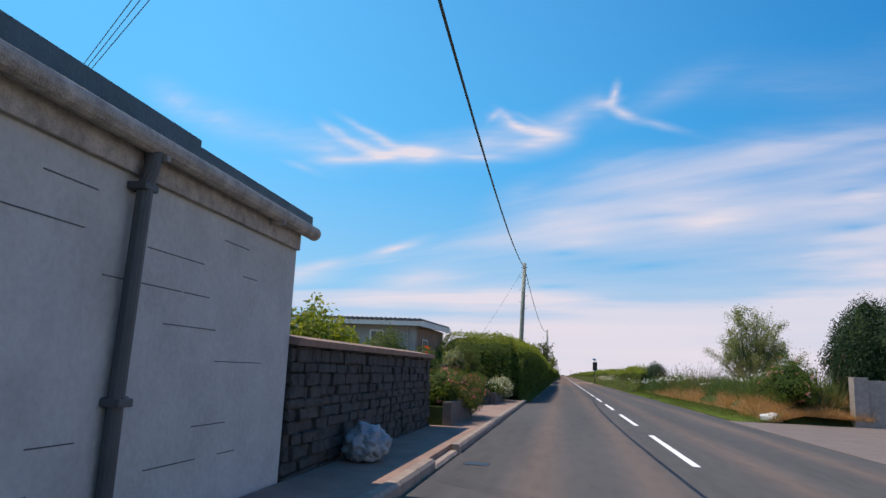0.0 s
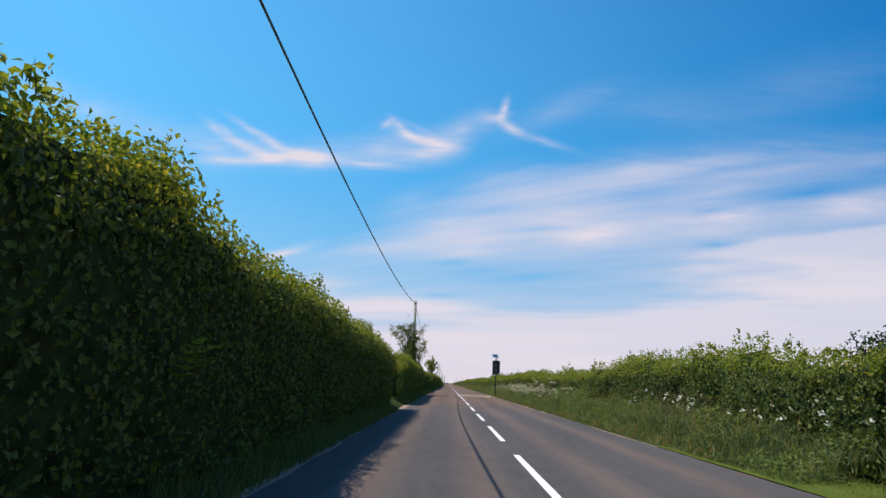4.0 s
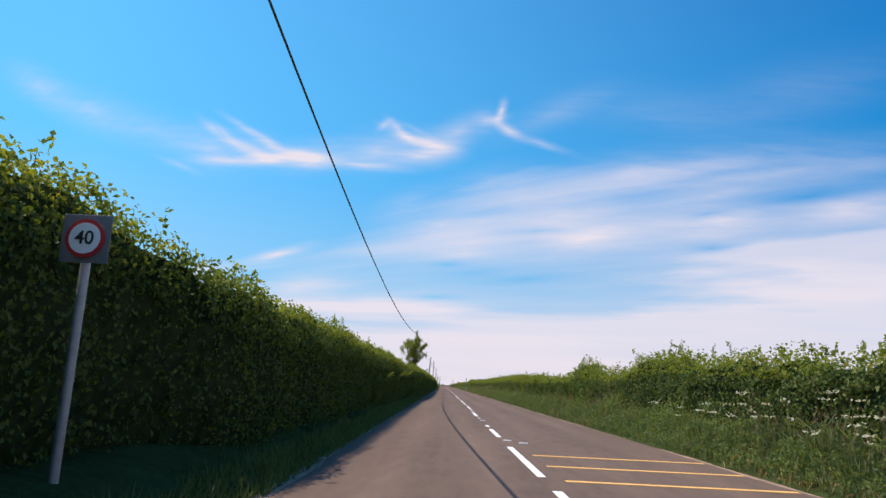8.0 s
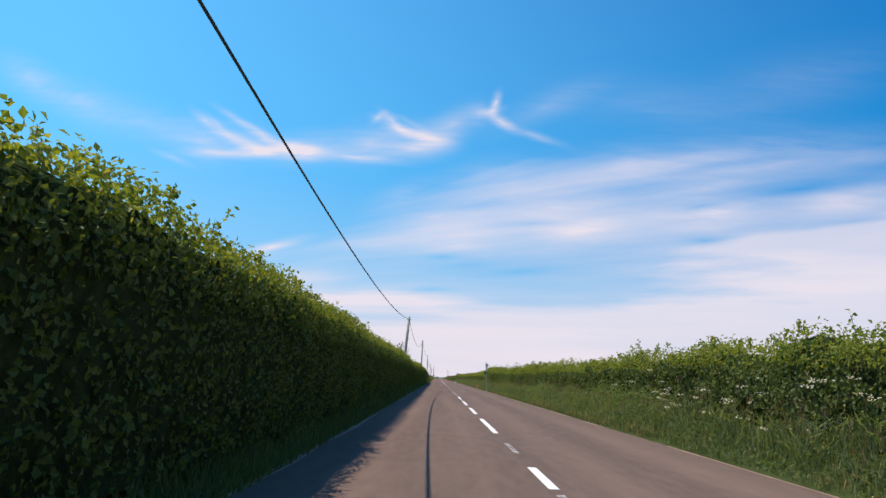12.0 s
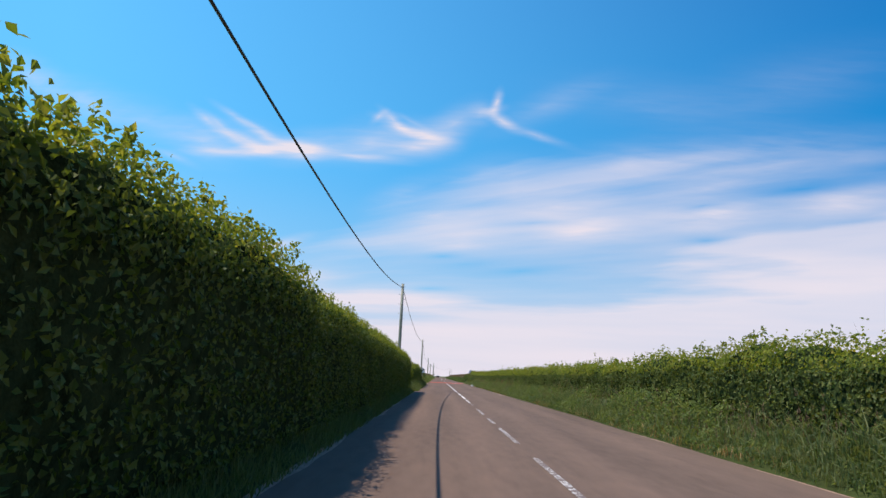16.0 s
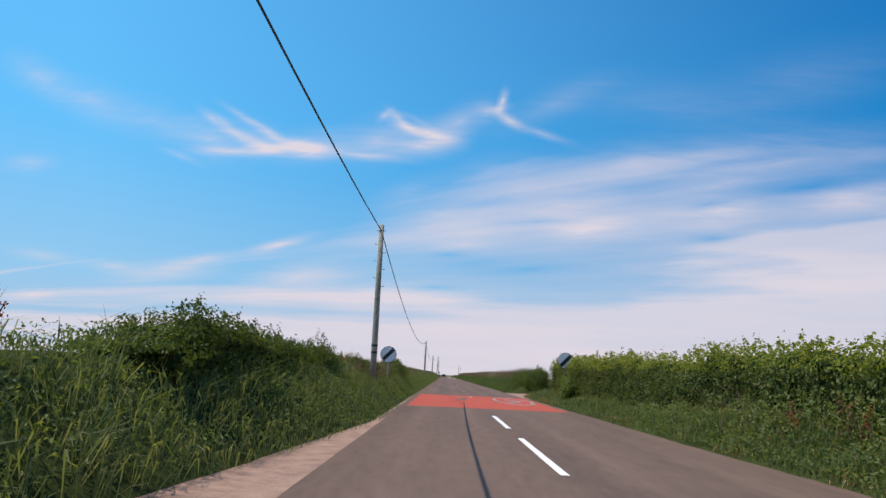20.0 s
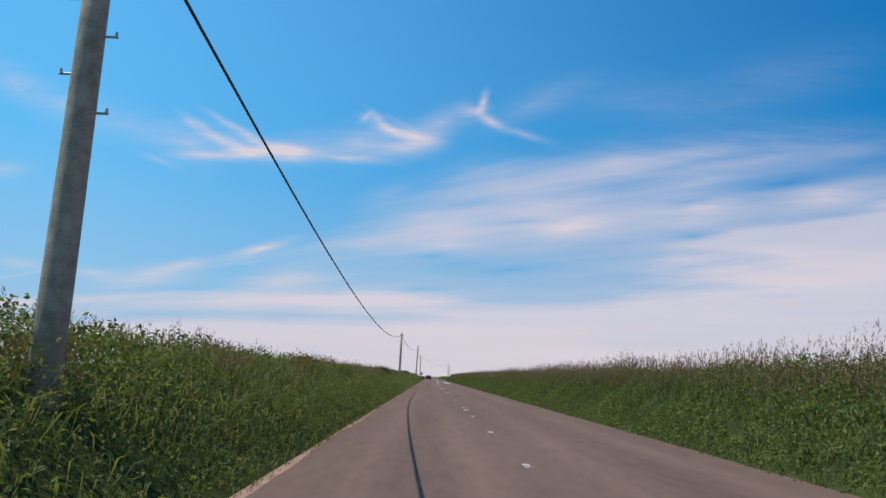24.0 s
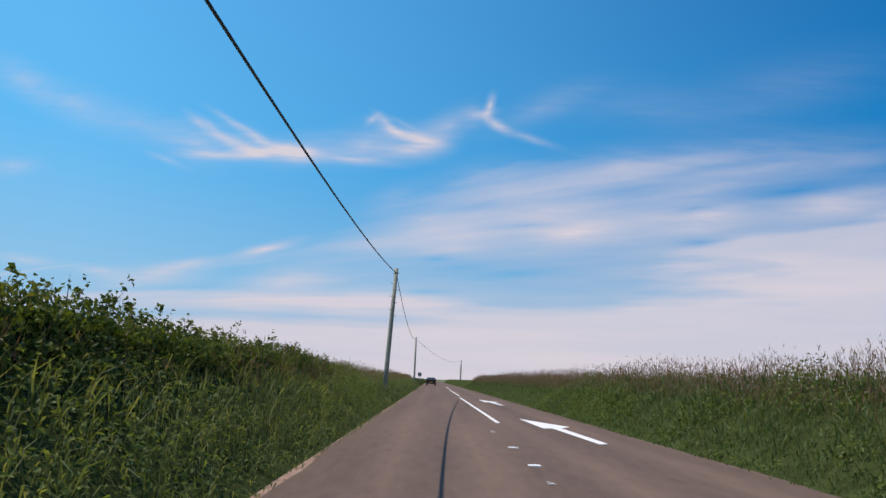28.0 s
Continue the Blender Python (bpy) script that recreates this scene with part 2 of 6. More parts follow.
def material(name):
    m = bpy.data.materials.new(name)
    m.use_nodes = True
    t = m.node_tree
    b = t.nodes["Principled BSDF"]
    return m, t, b


def plain(name, color, rough=0.6, metal=0.0, var=0.25, scale=6.0, bump=0.15, spec=0.4):
    """Paint, metal, timber or stone with two scales of variation and a fine relief."""
    m, t, b = material(name)
    c = t.nodes.new("ShaderNodeTexCoord").outputs["Object"]
    n1 = noise_tex(t, c, scale, 5)
    n2 = noise_tex(t, c, scale * 9, 3)
    f = mathn(t, "ADD", mathn(t, "MULTIPLY", n1.outputs[0], 0.65), mathn(t, "MULTIPLY", n2.outputs[0], 0.35))
    dark = tuple(v * (1 - var) for v in color)
    pale = tuple(min(1, v * (1 + var)) for v in color)
    t.links.new(ramp(t, f, [(0.3, dark), (0.5, color), (0.72, pale)]), b.inputs["Base Color"])
    b.inputs["Roughness"].default_value = rough
    b.inputs["Metallic"].default_value = metal
    b.inputs["Specular IOR Level"].default_value = spec
    if bump:
        bp = t.nodes.new("ShaderNodeBump")
        bp.inputs["Strength"].default_value = bump
        bp.inputs["Distance"].default_value = 0.02
        t.links.new(n2.outputs[0], bp.inputs["Height"])
        t.links.new(bp.outputs[0], b.inputs["Normal"])
    return m


def foliage(name, stops, clump=0.35, through_light=0.35, size=0.9):
    """Leaves or blades: every one its own shade, with larger patches over them."""
    m, t, b = material(name)
    out = t.nodes["Material Output"]
    geo = t.nodes.new("ShaderNodeNewGeometry")
    c = t.nodes.new("ShaderNodeTexCoord").outputs["Object"]
    big = noise_tex(t, c, size, 4)
    f = mathn(t, "ADD", mathn(t, "MULTIPLY", geo.outputs["Random Per Island"], 1 - clump), mathn(t, "MULTIPLY", big.outputs[0], clump))
    col = ramp(t, f, stops)
    t.links.new(col, b.inputs["Base Color"])
    b.inputs["Roughness"].default_value = 0.55
    b.inputs["Specular IOR Level"].default_value = 0.25
    tr = t.nodes.new("ShaderNodeBsdfTranslucent")
    t.links.new(mixc(t, 1.0, col, (1.5, 1.35, 0.55), "MULTIPLY"), tr.inputs[0])
    mx = t.nodes.new("ShaderNodeMixShader")
    mx.inputs[0].default_value = through_light
    t.links.new(b.outputs[0], mx.inputs[1])
    t.links.new(tr.outputs[0], mx.inputs[2])
    t.links.new(mx.outputs[0], out.inputs[0])
    return m


def asphalt():
    m, t, b = material("asphalt")
    c = t.nodes.new("ShaderNodeTexCoord").outputs["Object"]
    sp = t.nodes.new("ShaderNodeSeparateXYZ")
    t.links.new(c, sp.inputs[0])
    patch = noise_tex(t, mapping(t, c, scale=(0.9, 0.07, 1)), 1.0, 5)
    stone = noise_tex(t, c, 60, 3)
    mid = noise_tex(t, mapping(t, c, scale=(6, 1.2, 1)), 1.0, 5)
    # older grey surface at the start of the road, warmer dressing further on
    age = mathn(t, "ADD", mathn(t, "DIVIDE", mathn(t, "SUBTRACT", sp.outputs[1], 78.0), 26.0), mathn(t, "MULTIPLY", mathn(t, "SUBTRACT", patch.outputs[0], 0.5), 0.8), clamp=True)
    base = mixc(t, age, (0.088, 0.080, 0.078), (0.146, 0.098, 0.076))
    # polished wheel tracks
    track = None
    for x0 in (-2.15, -0.75, 0.95, 2.45):
        d = mathn(t, "ABSOLUTE", mathn(t, "SUBTRACT", sp.outputs[0], x0))
        k = mathn(t, "SUBTRACT", 1.0, mathn(t, "DIVIDE", d, 0.45), clamp=True)
        track = k if track is None else mathn(t, "ADD", track, k, clamp=True)
    worn = mixc(t, mathn(t, "MULTIPLY", track, 0.42), base, (0.198, 0.129, 0.099))
    f = mathn(t, "ADD", mathn(t, "MULTIPLY", patch.outputs[0], 0.4), mathn(t, "ADD", mathn(t, "MULTIPLY", mid.outputs[0], 0.3), mathn(t, "MULTIPLY", stone.outputs[0], 0.3)))
    tint = ramp(t, f, [(0.30, (0.62, 0.62, 0.64)), (0.5, (1, 1, 1)), (0.70, (1.36, 1.29, 1.26))])
    t.links.new(mixc(t, 1.0, worn, tint, "MULTIPLY"), b.inputs["Base Color"])
    b.inputs["Roughness"].default_value = 0.9
    b.inputs["Specular IOR Level"].default_value = 0.12
    bp = t.nodes.new("ShaderNodeBump")
    bp.inputs["Strength"].default_value = 0.35
    bp.inputs["Distance"].default_value = 0.01
    t.links.new(stone.outputs[0], bp.inputs["Height"])
    t.links.new(bp.outputs[0], b.inputs["Normal"])
    return m


def worn_paint(name, color, under, loss=0.42):
    """Road paint, worn through to the surface in patches."""
    m, t, b = material(name)
    c = t.nodes.new("ShaderNodeTexCoord").outputs["Object"]
    n1 = noise_tex(t, c, 5, 6, 0.7)
    n2 = noise_tex(t, c, 45, 3)
    f = mathn(t, "ADD", mathn(t, "MULTIPLY", n1.outputs[0], 0.7), mathn(t, "MULTIPLY", n2.outputs[0], 0.3))
    t.links.new(ramp(t, f, [(loss - 0.07, under), (loss, tuple(v * 0.75 for v in color)), (loss + 0.1, color)]), b.inputs["Base Color"])
    b.inputs["Roughness"].default_value = 0.85
    b.inputs["Specular IOR Level"].default_value = 0.15
    return m


M_ROAD = asphalt()
M_WHITE_LINE = worn_paint("road_white", (0.80, 0.76, 0.74), (0.20, 0.16, 0.15), 0.34)
M_WORN_LINE = worn_paint("road_white_worn", (0.76, 0.72, 0.70), (0.17, 0.13, 0.12), 0.56)
M_YELLOW_LINE = worn_paint("road_yellow", (0.78, 0.42, 0.14), (0.22, 0.15, 0.12), 0.36)
M_RED_DRESS = worn_paint("road_red", (0.50, 0.095, 0.060), (0.30, 0.085, 0.062), 0.45)
M_TAR = plain("tar", (0.030, 0.026, 0.027), 0.45, var=0.3, scale=9, bump=0.1)
M_SOIL = plain("soil_gravel", (0.33, 0.205, 0.150), 0.95, var=0.45, scale=3.0, bump=0.9)
M_FIELD = plain("field_grass", (0.105, 0.125, 0.035), 0.9, var=0.4, scale=0.12, bump=0.3)
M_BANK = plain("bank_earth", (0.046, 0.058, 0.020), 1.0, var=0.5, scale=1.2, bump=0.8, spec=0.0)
# dark base colour stands in for shade inside hedges and bushes
M_CORE_SHADE = plain("inner_shade", (0.032, 0.046, 0.017), 1.0, var=0.7, scale=5.0, bump=1.0, spec=0.0)
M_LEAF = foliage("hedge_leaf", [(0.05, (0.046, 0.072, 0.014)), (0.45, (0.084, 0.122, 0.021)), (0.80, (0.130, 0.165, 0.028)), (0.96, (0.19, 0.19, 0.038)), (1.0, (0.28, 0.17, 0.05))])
# young yellow-green leaves, lightened further so the colour carries the sun on crowns
M_LEAF_TOP = foliage("sunlit_young_leaf", [(0.05, (0.105, 0.150, 0.024)), (0.45, (0.195, 0.240, 0.034)), (0.80, (0.28, 0.28, 0.048)), (0.93, (0.40, 0.30, 0.07)), (1.0, (0.50, 0.28, 0.08))], clump=0.3, through_light=0.5)
M_LEAF_DARK = foliage("evergreen_leaf", [(0.1, (0.012, 0.026, 0.010)), (0.6, (0.026, 0.050, 0.016)), (1.0, (0.05, 0.085, 0.022))], through_light=0.15)
M_LEAF_TREE = foliage("tree_leaf", [(0.1, (0.045, 0.070, 0.018)), (0.6, (0.10, 0.13, 0.03)), (1.0, (0.20, 0.19, 0.05))], through_light=0.40)
M_LEAF_WILLOW = foliage("willow_leaf", [(0.1, (0.125, 0.148, 0.078)), (0.6, (0.25, 0.268, 0.150)), (1.0, (0.38, 0.37, 0.24))], through_light=0.52)
M_GRASS = foliage("verge_grass", [(0.05, (0.044, 0.076, 0.020)), (0.45, (0.092, 0.130, 0.036)), (0.78, (0.168, 0.188, 0.068)), (1.0, (0.34, 0.28, 0.15))], clump=0.45, through_light=0.35)
M_VERGE = foliage("pale_verge_grass", [(0.05, (0.060, 0.094, 0.034)), (0.45, (0.130, 0.170, 0.066)), (0.78, (0.228, 0.245, 0.108)), (1.0, (0.42, 0.34, 0.20))], clump=0.45, through_light=0.50)
# hedge leaf colour lightened, so sunlight on the foliage sits in the material
M_LEAF_SUN = foliage("sunlit_hedge_leaf", [(0.05, (0.046, 0.072, 0.017)), (0.45, (0.094, 0.126, 0.028)), (0.80, (0.160, 0.178, 0.044)), (1.0, (0.30, 0.22, 0.08))], clump=0.40)
M_HERB = foliage("weed_leaf", [(0.05, (0.048, 0.082, 0.021)), (0.40, (0.110, 0.160, 0.040)), (0.80, (0.215, 0.255, 0.076)), (1.0, (0.38, 0.34, 0.17))], clump=0.4, through_light=0.48)
M_LAWN = foliage("cut_grass", [(0.05, (0.062, 0.092, 0.017)), (0.6, (0.128, 0.160, 0.031)), (1.0, (0.25, 0.215, 0.07))], clump=0.3)
M_STRAW = foliage("dry_grass", [(0.05, (0.20, 0.100, 0.034)), (0.5, (0.43, 0.232, 0.096)), (1.0, (0.60, 0.40, 0.21))], clump=0.4, through_light=0.25)
M_SEED = foliage("seed_heads", [(0.05, (0.125, 0.070, 0.042)), (0.6, (0.235, 0.142, 0.092)), (1.0, (0.36, 0.26, 0.18))], clump=0.3, through_light=0.3)
M_FLOWER_W = foliage("white_petals", [(0.0, (0.56, 0.55, 0.47)), (1.0, (0.78, 0.76, 0.69))], through_light=0.25)
M_FLOWER_P = foliage("pink_petals", [(0.0, (0.42, 0.07, 0.075)), (0.6, (0.60, 0.19, 0.17)), (1.0, (0.75, 0.42, 0.38))], through_light=0.25)
M_FLOWER_R = foliage("red_petals", [(0.0, (0.60, 0.03, 0.015)), (1.0, (0.80, 0.09, 0.03))], through_light=0.25)
M_FLOWER_Y = foliage("yellow_petals", [(0.0, (0.48, 0.28, 0.02)), (1.0, (0.70, 0.46, 0.05))], through_light=0.25)
M_BARK = plain("bark", (0.085, 0.066, 0.048), 0.9, var=0.4, scale=8, bump=0.8)
M_POLE = plain("weathered_pole", (0.290, 0.280, 0.225), 0.9, var=0.5, scale=7, bump=0.7)
M_CABLE = plain("cable", (0.012, 0.013, 0.015), 0.5, var=0.2, bump=0)
M_STEEL = plain("galvanised_steel", (0.34, 0.35, 0.35), 0.5, 0.55, var=0.2, scale=10, bump=0.05)
M_BLACK = plain("black_casing", (0.016, 0.017, 0.018), 0.5, var=0.3, scale=8, bump=0.05)
M_SIGN_WHITE = plain("sign_white", (0.72, 0.75, 0.74), 0.4, var=0.08, scale=4, bump=0)
M_SIGN_RED = plain("sign_red", (0.45, 0.03, 0.03), 0.4, var=0.1, scale=4, bump=0)
M_SIGN_BACK = plain("sign_grey_back", (0.17, 0.18, 0.19), 0.55, 0.3, var=0.2, scale=5, bump=0)
M_RENDER = plain("pale_render", (0.50, 0.485, 0.45), 0.9, var=0.20, scale=2.2, bump=0.6)
M_RENDER_GREY = plain("grey_render", (0.30, 0.285, 0.26), 0.9, var=0.2, scale=1.5, bump=0.35)
M_RENDER_BROWN = plain("brown_render", (0.25, 0.17, 0.12), 0.9, var=0.2, scale=1.5, bump=0.3)
M_SLATE = plain("roof_slate", (0.120, 0.145, 0.160), 0.7, var=0.3, scale=4, bump=0.4)
M_SLATE_EDGE = plain("slate_edge", (0.085, 0.130, 0.150), 0.75, var=0.25, scale=5, bump=0.4)
M_BED = plain("bed_block", (0.135, 0.112, 0.095), 0.95, var=0.35, scale=5, bump=0.6)
M_FENCE = plain("pale_boards", (0.30, 0.245, 0.21), 0.9, var=0.3, scale=6, bump=0.4)
M_PINK_STONE = plain("pink_stone", (0.46, 0.33, 0.28), 0.9, var=0.25, scale=8, bump=0.5)
M_TILE = plain("fibre_cement", (0.16, 0.14, 0.125), 0.85, var=0.3, scale=5, bump=0.4)
M_FASCIA = plain("white_fascia", (0.68, 0.68, 0.66), 0.5, var=0.08, scale=3, bump=0.05)
M_PIPE = plain("grey_plastic", (0.075, 0.078, 0.08), 0.5, var=0.2, scale=6, bump=0.05)
M_GUTTER = plain("old_gutter", (0.42, 0.37, 0.32), 0.9, var=0.5, scale=9, bump=0.7)
M_STONE = plain("dark_stone", (0.060, 0.057, 0.052), 0.9, var=0.5, scale=5, bump=0.7)
M_MORTAR = plain("dark_mortar", (0.045, 0.042, 0.038), 1.0, var=0.4, scale=9, bump=0.5)
M_COPING = plain("brown_coping", (0.26, 0.165, 0.12), 0.85, var=0.3, scale=5, bump=0.4)
M_KERB = plain("kerb_stone", (0.30, 0.225, 0.18), 0.9, var=0.3, scale=6, bump=0.4)
M_PAVE = plain("pink_concrete", (0.27, 0.170, 0.130), 0.9, var=0.25, scale=2.0, bump=0.4)
M_GLASS = plain("window_glass", (0.05, 0.06, 0.07), 0.08, var=0.1, scale=2, bump=0, spec=0.6)
M_WHITE_STONE = plain("white_stone", (0.60, 0.56, 0.52), 0.85, var=0.25, scale=6, bump=0.5)
M_CAR = plain("dark_car_paint", (0.012, 0.014, 0.018), 0.25, 0.2, var=0.1, scale=3, bump=0)
M_TYRE = plain("tyre", (0.012, 0.012, 0.012), 0.8, var=0.2, bump=0.1)
M_TIMBER = plain("grey_timber", (0.27, 0.22, 0.17), 0.9, var=0.35, scale=7, bump=0.5)
M_SOLAR = plain("solar_cells", (0.03, 0.10, 0.19), 0.2, var=0.3, scale=20, bump=0)
M_LAMP_RED = plain("red_lens", (0.40, 0.01, 0.01), 0.3, var=0.1, bump=0)

# ---- mesh helpers ----
rng = np.random.default_rng(7)


def mesh_ob(name, verts, faces, mat, parent=None, label="", smooth=False):
    me = bpy.data.meshes.new(name)
    me.from_pydata(verts, [], faces)
    me.materials.append(mat)
    if smooth:
        me.polygons.foreach_set("use_smooth", np.ones(len(me.polygons), dtype=bool))
    ob = new(name, me)
    if parent is not None:
        ob.parent = parent
    if label:
        ob["label"] = label
    return ob


def part(name, bm, mat, parent=None, label=""):
    me = bpy.data.meshes.new(name)
    bmesh.ops.recalc_face_normals(bm, faces=bm.faces)
    bm.to_mesh(me)
    bm.free()
    me.materials.append(mat)
    ob = new(name, me)
    if parent is not None:
        ob.parent = parent
    if label:
        ob["label"] = label
    return ob


def thing(name, place, label, category, group="", kind=""):
    e = new(name)
    e.empty_display_size = 0.2
    e.location = place
    return tagged(e, label, category, group, kind)


def box(bm, lo, hi, bevel=0.0):
    """An axis-aligned block in bm, its edges eased by bevel."""
    r = bmesh.ops.create_cube(bm, size=1)
    sx, sy, sz = (hi[i] - lo[i] for i in range(3))
    bmesh.ops.scale(bm, vec=(sx, sy, sz), verts=r["verts"])
    bmesh.ops.translate(bm, vec=[(hi[i] + lo[i]) / 2 for i in range(3)], verts=r["verts"])
    if bevel:
        edges = list({e for v in r["verts"] for e in v.link_edges})
        bmesh.ops.bevel(bm, geom=edges, offset=bevel, segments=2, affect="EDGES", profile=0.6)
    return bm


def rod(bm, a, b, r0, r1=None, seg=10):
    """A tapered bar from a to b with closed ends."""
    a, b = Vector(a), Vector(b)
    r1 = r0 if r1 is None else r1
    z = (b - a).normalized()
    x = z.orthogonal().normalized()
    y = z.cross(x)
    rings = []
    for p, r in ((a, r0), (b, r1)):
        rings.append([bm.verts.new(p + (x * math.cos(k * math.tau / seg) + y * math.sin(k * math.tau / seg)) * r) for k in range(seg)])
    for k in range(seg):
        bm.faces.new((rings[0][k], rings[0][(k + 1) % seg], rings[1][(k + 1) % seg], rings[1][k]))
    bm.faces.new(rings[0][::-1])
    bm.faces.new(rings[1])
    return bm


def tube(bm, pts, r, seg=8):
    """A bent pipe through the points."""
    pts = [Vector(p) for p in pts]
    rings = []
    for i, p in enumerate(pts):
        z = (pts[min(i + 1, len(pts) - 1)] - pts[max(i - 1, 0)]).normalized()
        x = z.cross(Vector((0.3, 0.1, 1))).normalized()
        y = z.cross(x)
        rr = r[i] if isinstance(r, (list, tuple)) else r
        rings.append([bm.verts.new(p + (x * math.cos(k * math.tau / seg) + y * math.sin(k * math.tau / seg)) * rr) for k in range(seg)])
    for a, b in zip(rings, rings[1:]):
        for k in range(seg):
            bm.faces.new((a[k], a[(k + 1) % seg], b[(k + 1) % seg], b[k]))
    bm.faces.new(rings[0][::-1])
    bm.faces.new(rings[-1])
    return bm


def disc(bm, centre, radius, depth, seg=40):
    """A round plate that faces -y."""
    c = Vector(centre)
    rod(bm, c + Vector((0, depth / 2, 0)), c - Vector((0, depth / 2, 0)), radius, radius, seg)
    return bm


def value_noise(a, b, seed=0):
    """Smooth noise between -1 and 1 over two coordinates."""
    ia, ib = np.floor(a).astype(np.int64), np.floor(b).astype(np.int64)
    fa, fb = a - ia, b - ib
    fa, fb = fa * fa * (3 - 2 * fa), fb * fb * (3 - 2 * fb)

    def cell(i, j):
        n = (i * 374761393 + j * 668265263 + seed * 974634777) & 0x7FFFFFFF
        n = ((n ^ (n >> 13)) * 1274126177) & 0x7FFFFFFF
        return ((n ^ (n >> 16)) & 0xFFFF) / 32767.5 - 1

    return (cell(ia, ib) * (1 - fa) + cell(ia + 1, ib) * fa) * (1 - fb) + (cell(ia, ib + 1) * (1 - fa) + cell(ia + 1, ib + 1) * fa) * fb


def rough(a, b, seed=0):
    return value_noise(a, b, seed) + 0.5 * value_noise(a * 2.1, b * 2.1, seed + 1) + 0.25 * value_noise(a * 4.3, b * 4.3, seed + 2)


def unit(v):
    return v / np.maximum(np.linalg.norm(v, axis=1, keepdims=True), 1e-6)


def leaf_arrays(c, n, length, width, spread=0.9):
    """Four-cornered, slightly folded leaves at c, facing out along n."""
    k = len(c)
    face = unit(n + rng.normal(0, spread * 0.6, (k, 3)))
    along = unit(np.cross(face, rng.normal(0, 1, (k, 3))) + np.array((0, 0, -0.15)))
    across = unit(np.cross(face, along))
    ln = (length * rng.uniform(0.65, 1.35, k))[:, None]
    wd = (width * rng.uniform(0.7, 1.3, k))[:, None]
    fold = face * wd * 0.25
    v = np.stack([c, c + along * ln * 0.45 + across * wd * 0.5 + fold, c + along * ln, c + along * ln * 0.45 - across * wd * 0.5 + fold], 1).reshape(-1, 3)
    f = np.arange(4 * k, dtype=np.int32).reshape(-1, 4)
    return v, f


def blade_arrays(c, height, width, lean=0.35, arched=False):
    """Narrow leaning blades that grow from c; arched ones rise and then bow over."""
    k = len(c)
    a = rng.uniform(0, math.tau, k)
    side = np.stack([np.cos(a), np.sin(a), np.zeros(k)], 1)
    ln = (height * rng.uniform(0.5, 1.3, k))[:, None]
    tip = rng.normal(0, lean, (k, 3)) * np.array((1, 1, 0))
    w = (width * rng.uniform(0.7, 1.4, k))[:, None]
    if arched:
        mid = c + unit(np.array((0, 0, 1.0)) + tip * 0.45) * ln * 0.62
        end = mid + unit(np.array((0, 0, 0.12)) + tip * 1.2 + rng.normal(0, 0.3, (k, 3)) * np.array((1, 1, 0.6))) * ln * 0.50
        v = np.stack([c, mid - side * w * 0.5, mid + side * w * 0.5, end], 1).reshape(-1, 3)
        j = np.arange(k, dtype=np.int32)[:, None] * 4
        return v, np.concatenate([j + np.array((0, 2, 1), dtype=np.int32), j + np.array((1, 2, 3), dtype=np.int32)])
    end = c + unit(np.array((0, 0, 1.0)) + tip) * ln
    v = np.stack([c - side * w * 0.5, c + side * w * 0.5, end], 1).reshape(-1, 3)
    f = np.arange(3 * k, dtype=np.int32).reshape(-1, 3)
    return v, f


def profile_points(prof, s):
    """Points and outward normals along a cross-section polyline at s in 0..1."""
    p = np.array(prof, float)
    seg = np.diff(p, axis=0)
    ln = np.linalg.norm(seg, axis=1)
    cum = np.concatenate([[0], np.cumsum(ln)]) / ln.sum()
    i = np.clip(np.searchsorted(cum, s, side="right") - 1, 0, len(seg) - 1)
    f = (s - cum[i]) / (cum[i + 1] - cum[i])
    q = p[i] + seg[i] * f[:, None]
    nrm = np.stack([-seg[i][:, 1], seg[i][:, 0]], 1) / ln[i][:, None]
    return q, nrm, ln.sum()


# ---- the lie of the land ----
def knots(pairs):
    ys, vs = zip(*pairs)
    return lambda y: np.interp(y, ys, vs)


LEFT_TOP = knots(((29, 2.0), (31, 2.45), (36, 2.75), (50, 2.95), (62, 2.85), (83, 2.7), (87.9, 2.4), (90, 2.7), (92, 2.75), (105, 2.66), (112, 2.6), (117, 2.5), (119.5, 2.95), (124.5, 2.9), (127, 2.6), (130, 2.52), (146, 2.5), (158, 2.58), (166, 2.56), (174, 2.5), (186, 2.6), (202, 2.62), (252, 2.68), (258, 2.6), (261.5, 2.30), (263.5, 2.46), (267, 2.62), (275, 2.55), (283, 2.66), (289, 2.76), (300, 2.7), (318, 2.55), (328, 2.6), (332.2, 2.45)))
RIGHT_TOP = knots(((62, 1.9), (68, 2.2), (76, 2.2), (84, 1.95), (96, 2.05), (112, 2.3), (125, 2.15), (136, 2.2), (138.5, 2.35), (140.2, 2.45), (141.8, 2.15), (144, 1.98), (148.5, 2.15), (150.5, 2.4), (152.6, 2.0), (158, 1.98), (180, 2.15), (183, 2.32), (186.4, 2.38), (187.5, 2.12), (190.5, 2.32), (195, 2.22), (208, 2.15), (260, 2.2), (268, 2.32), (272, 2.42), (278, 2.5), (281.5, 2.5), (283, 2.0), (285.5, 1.65), (288, 1.9), (292, 2.05), (299, 2.15), (305, 2.02), (341, 1.95), (392, 2.0), (408, 2.2), (414, 2.4), (423, 2.3)))
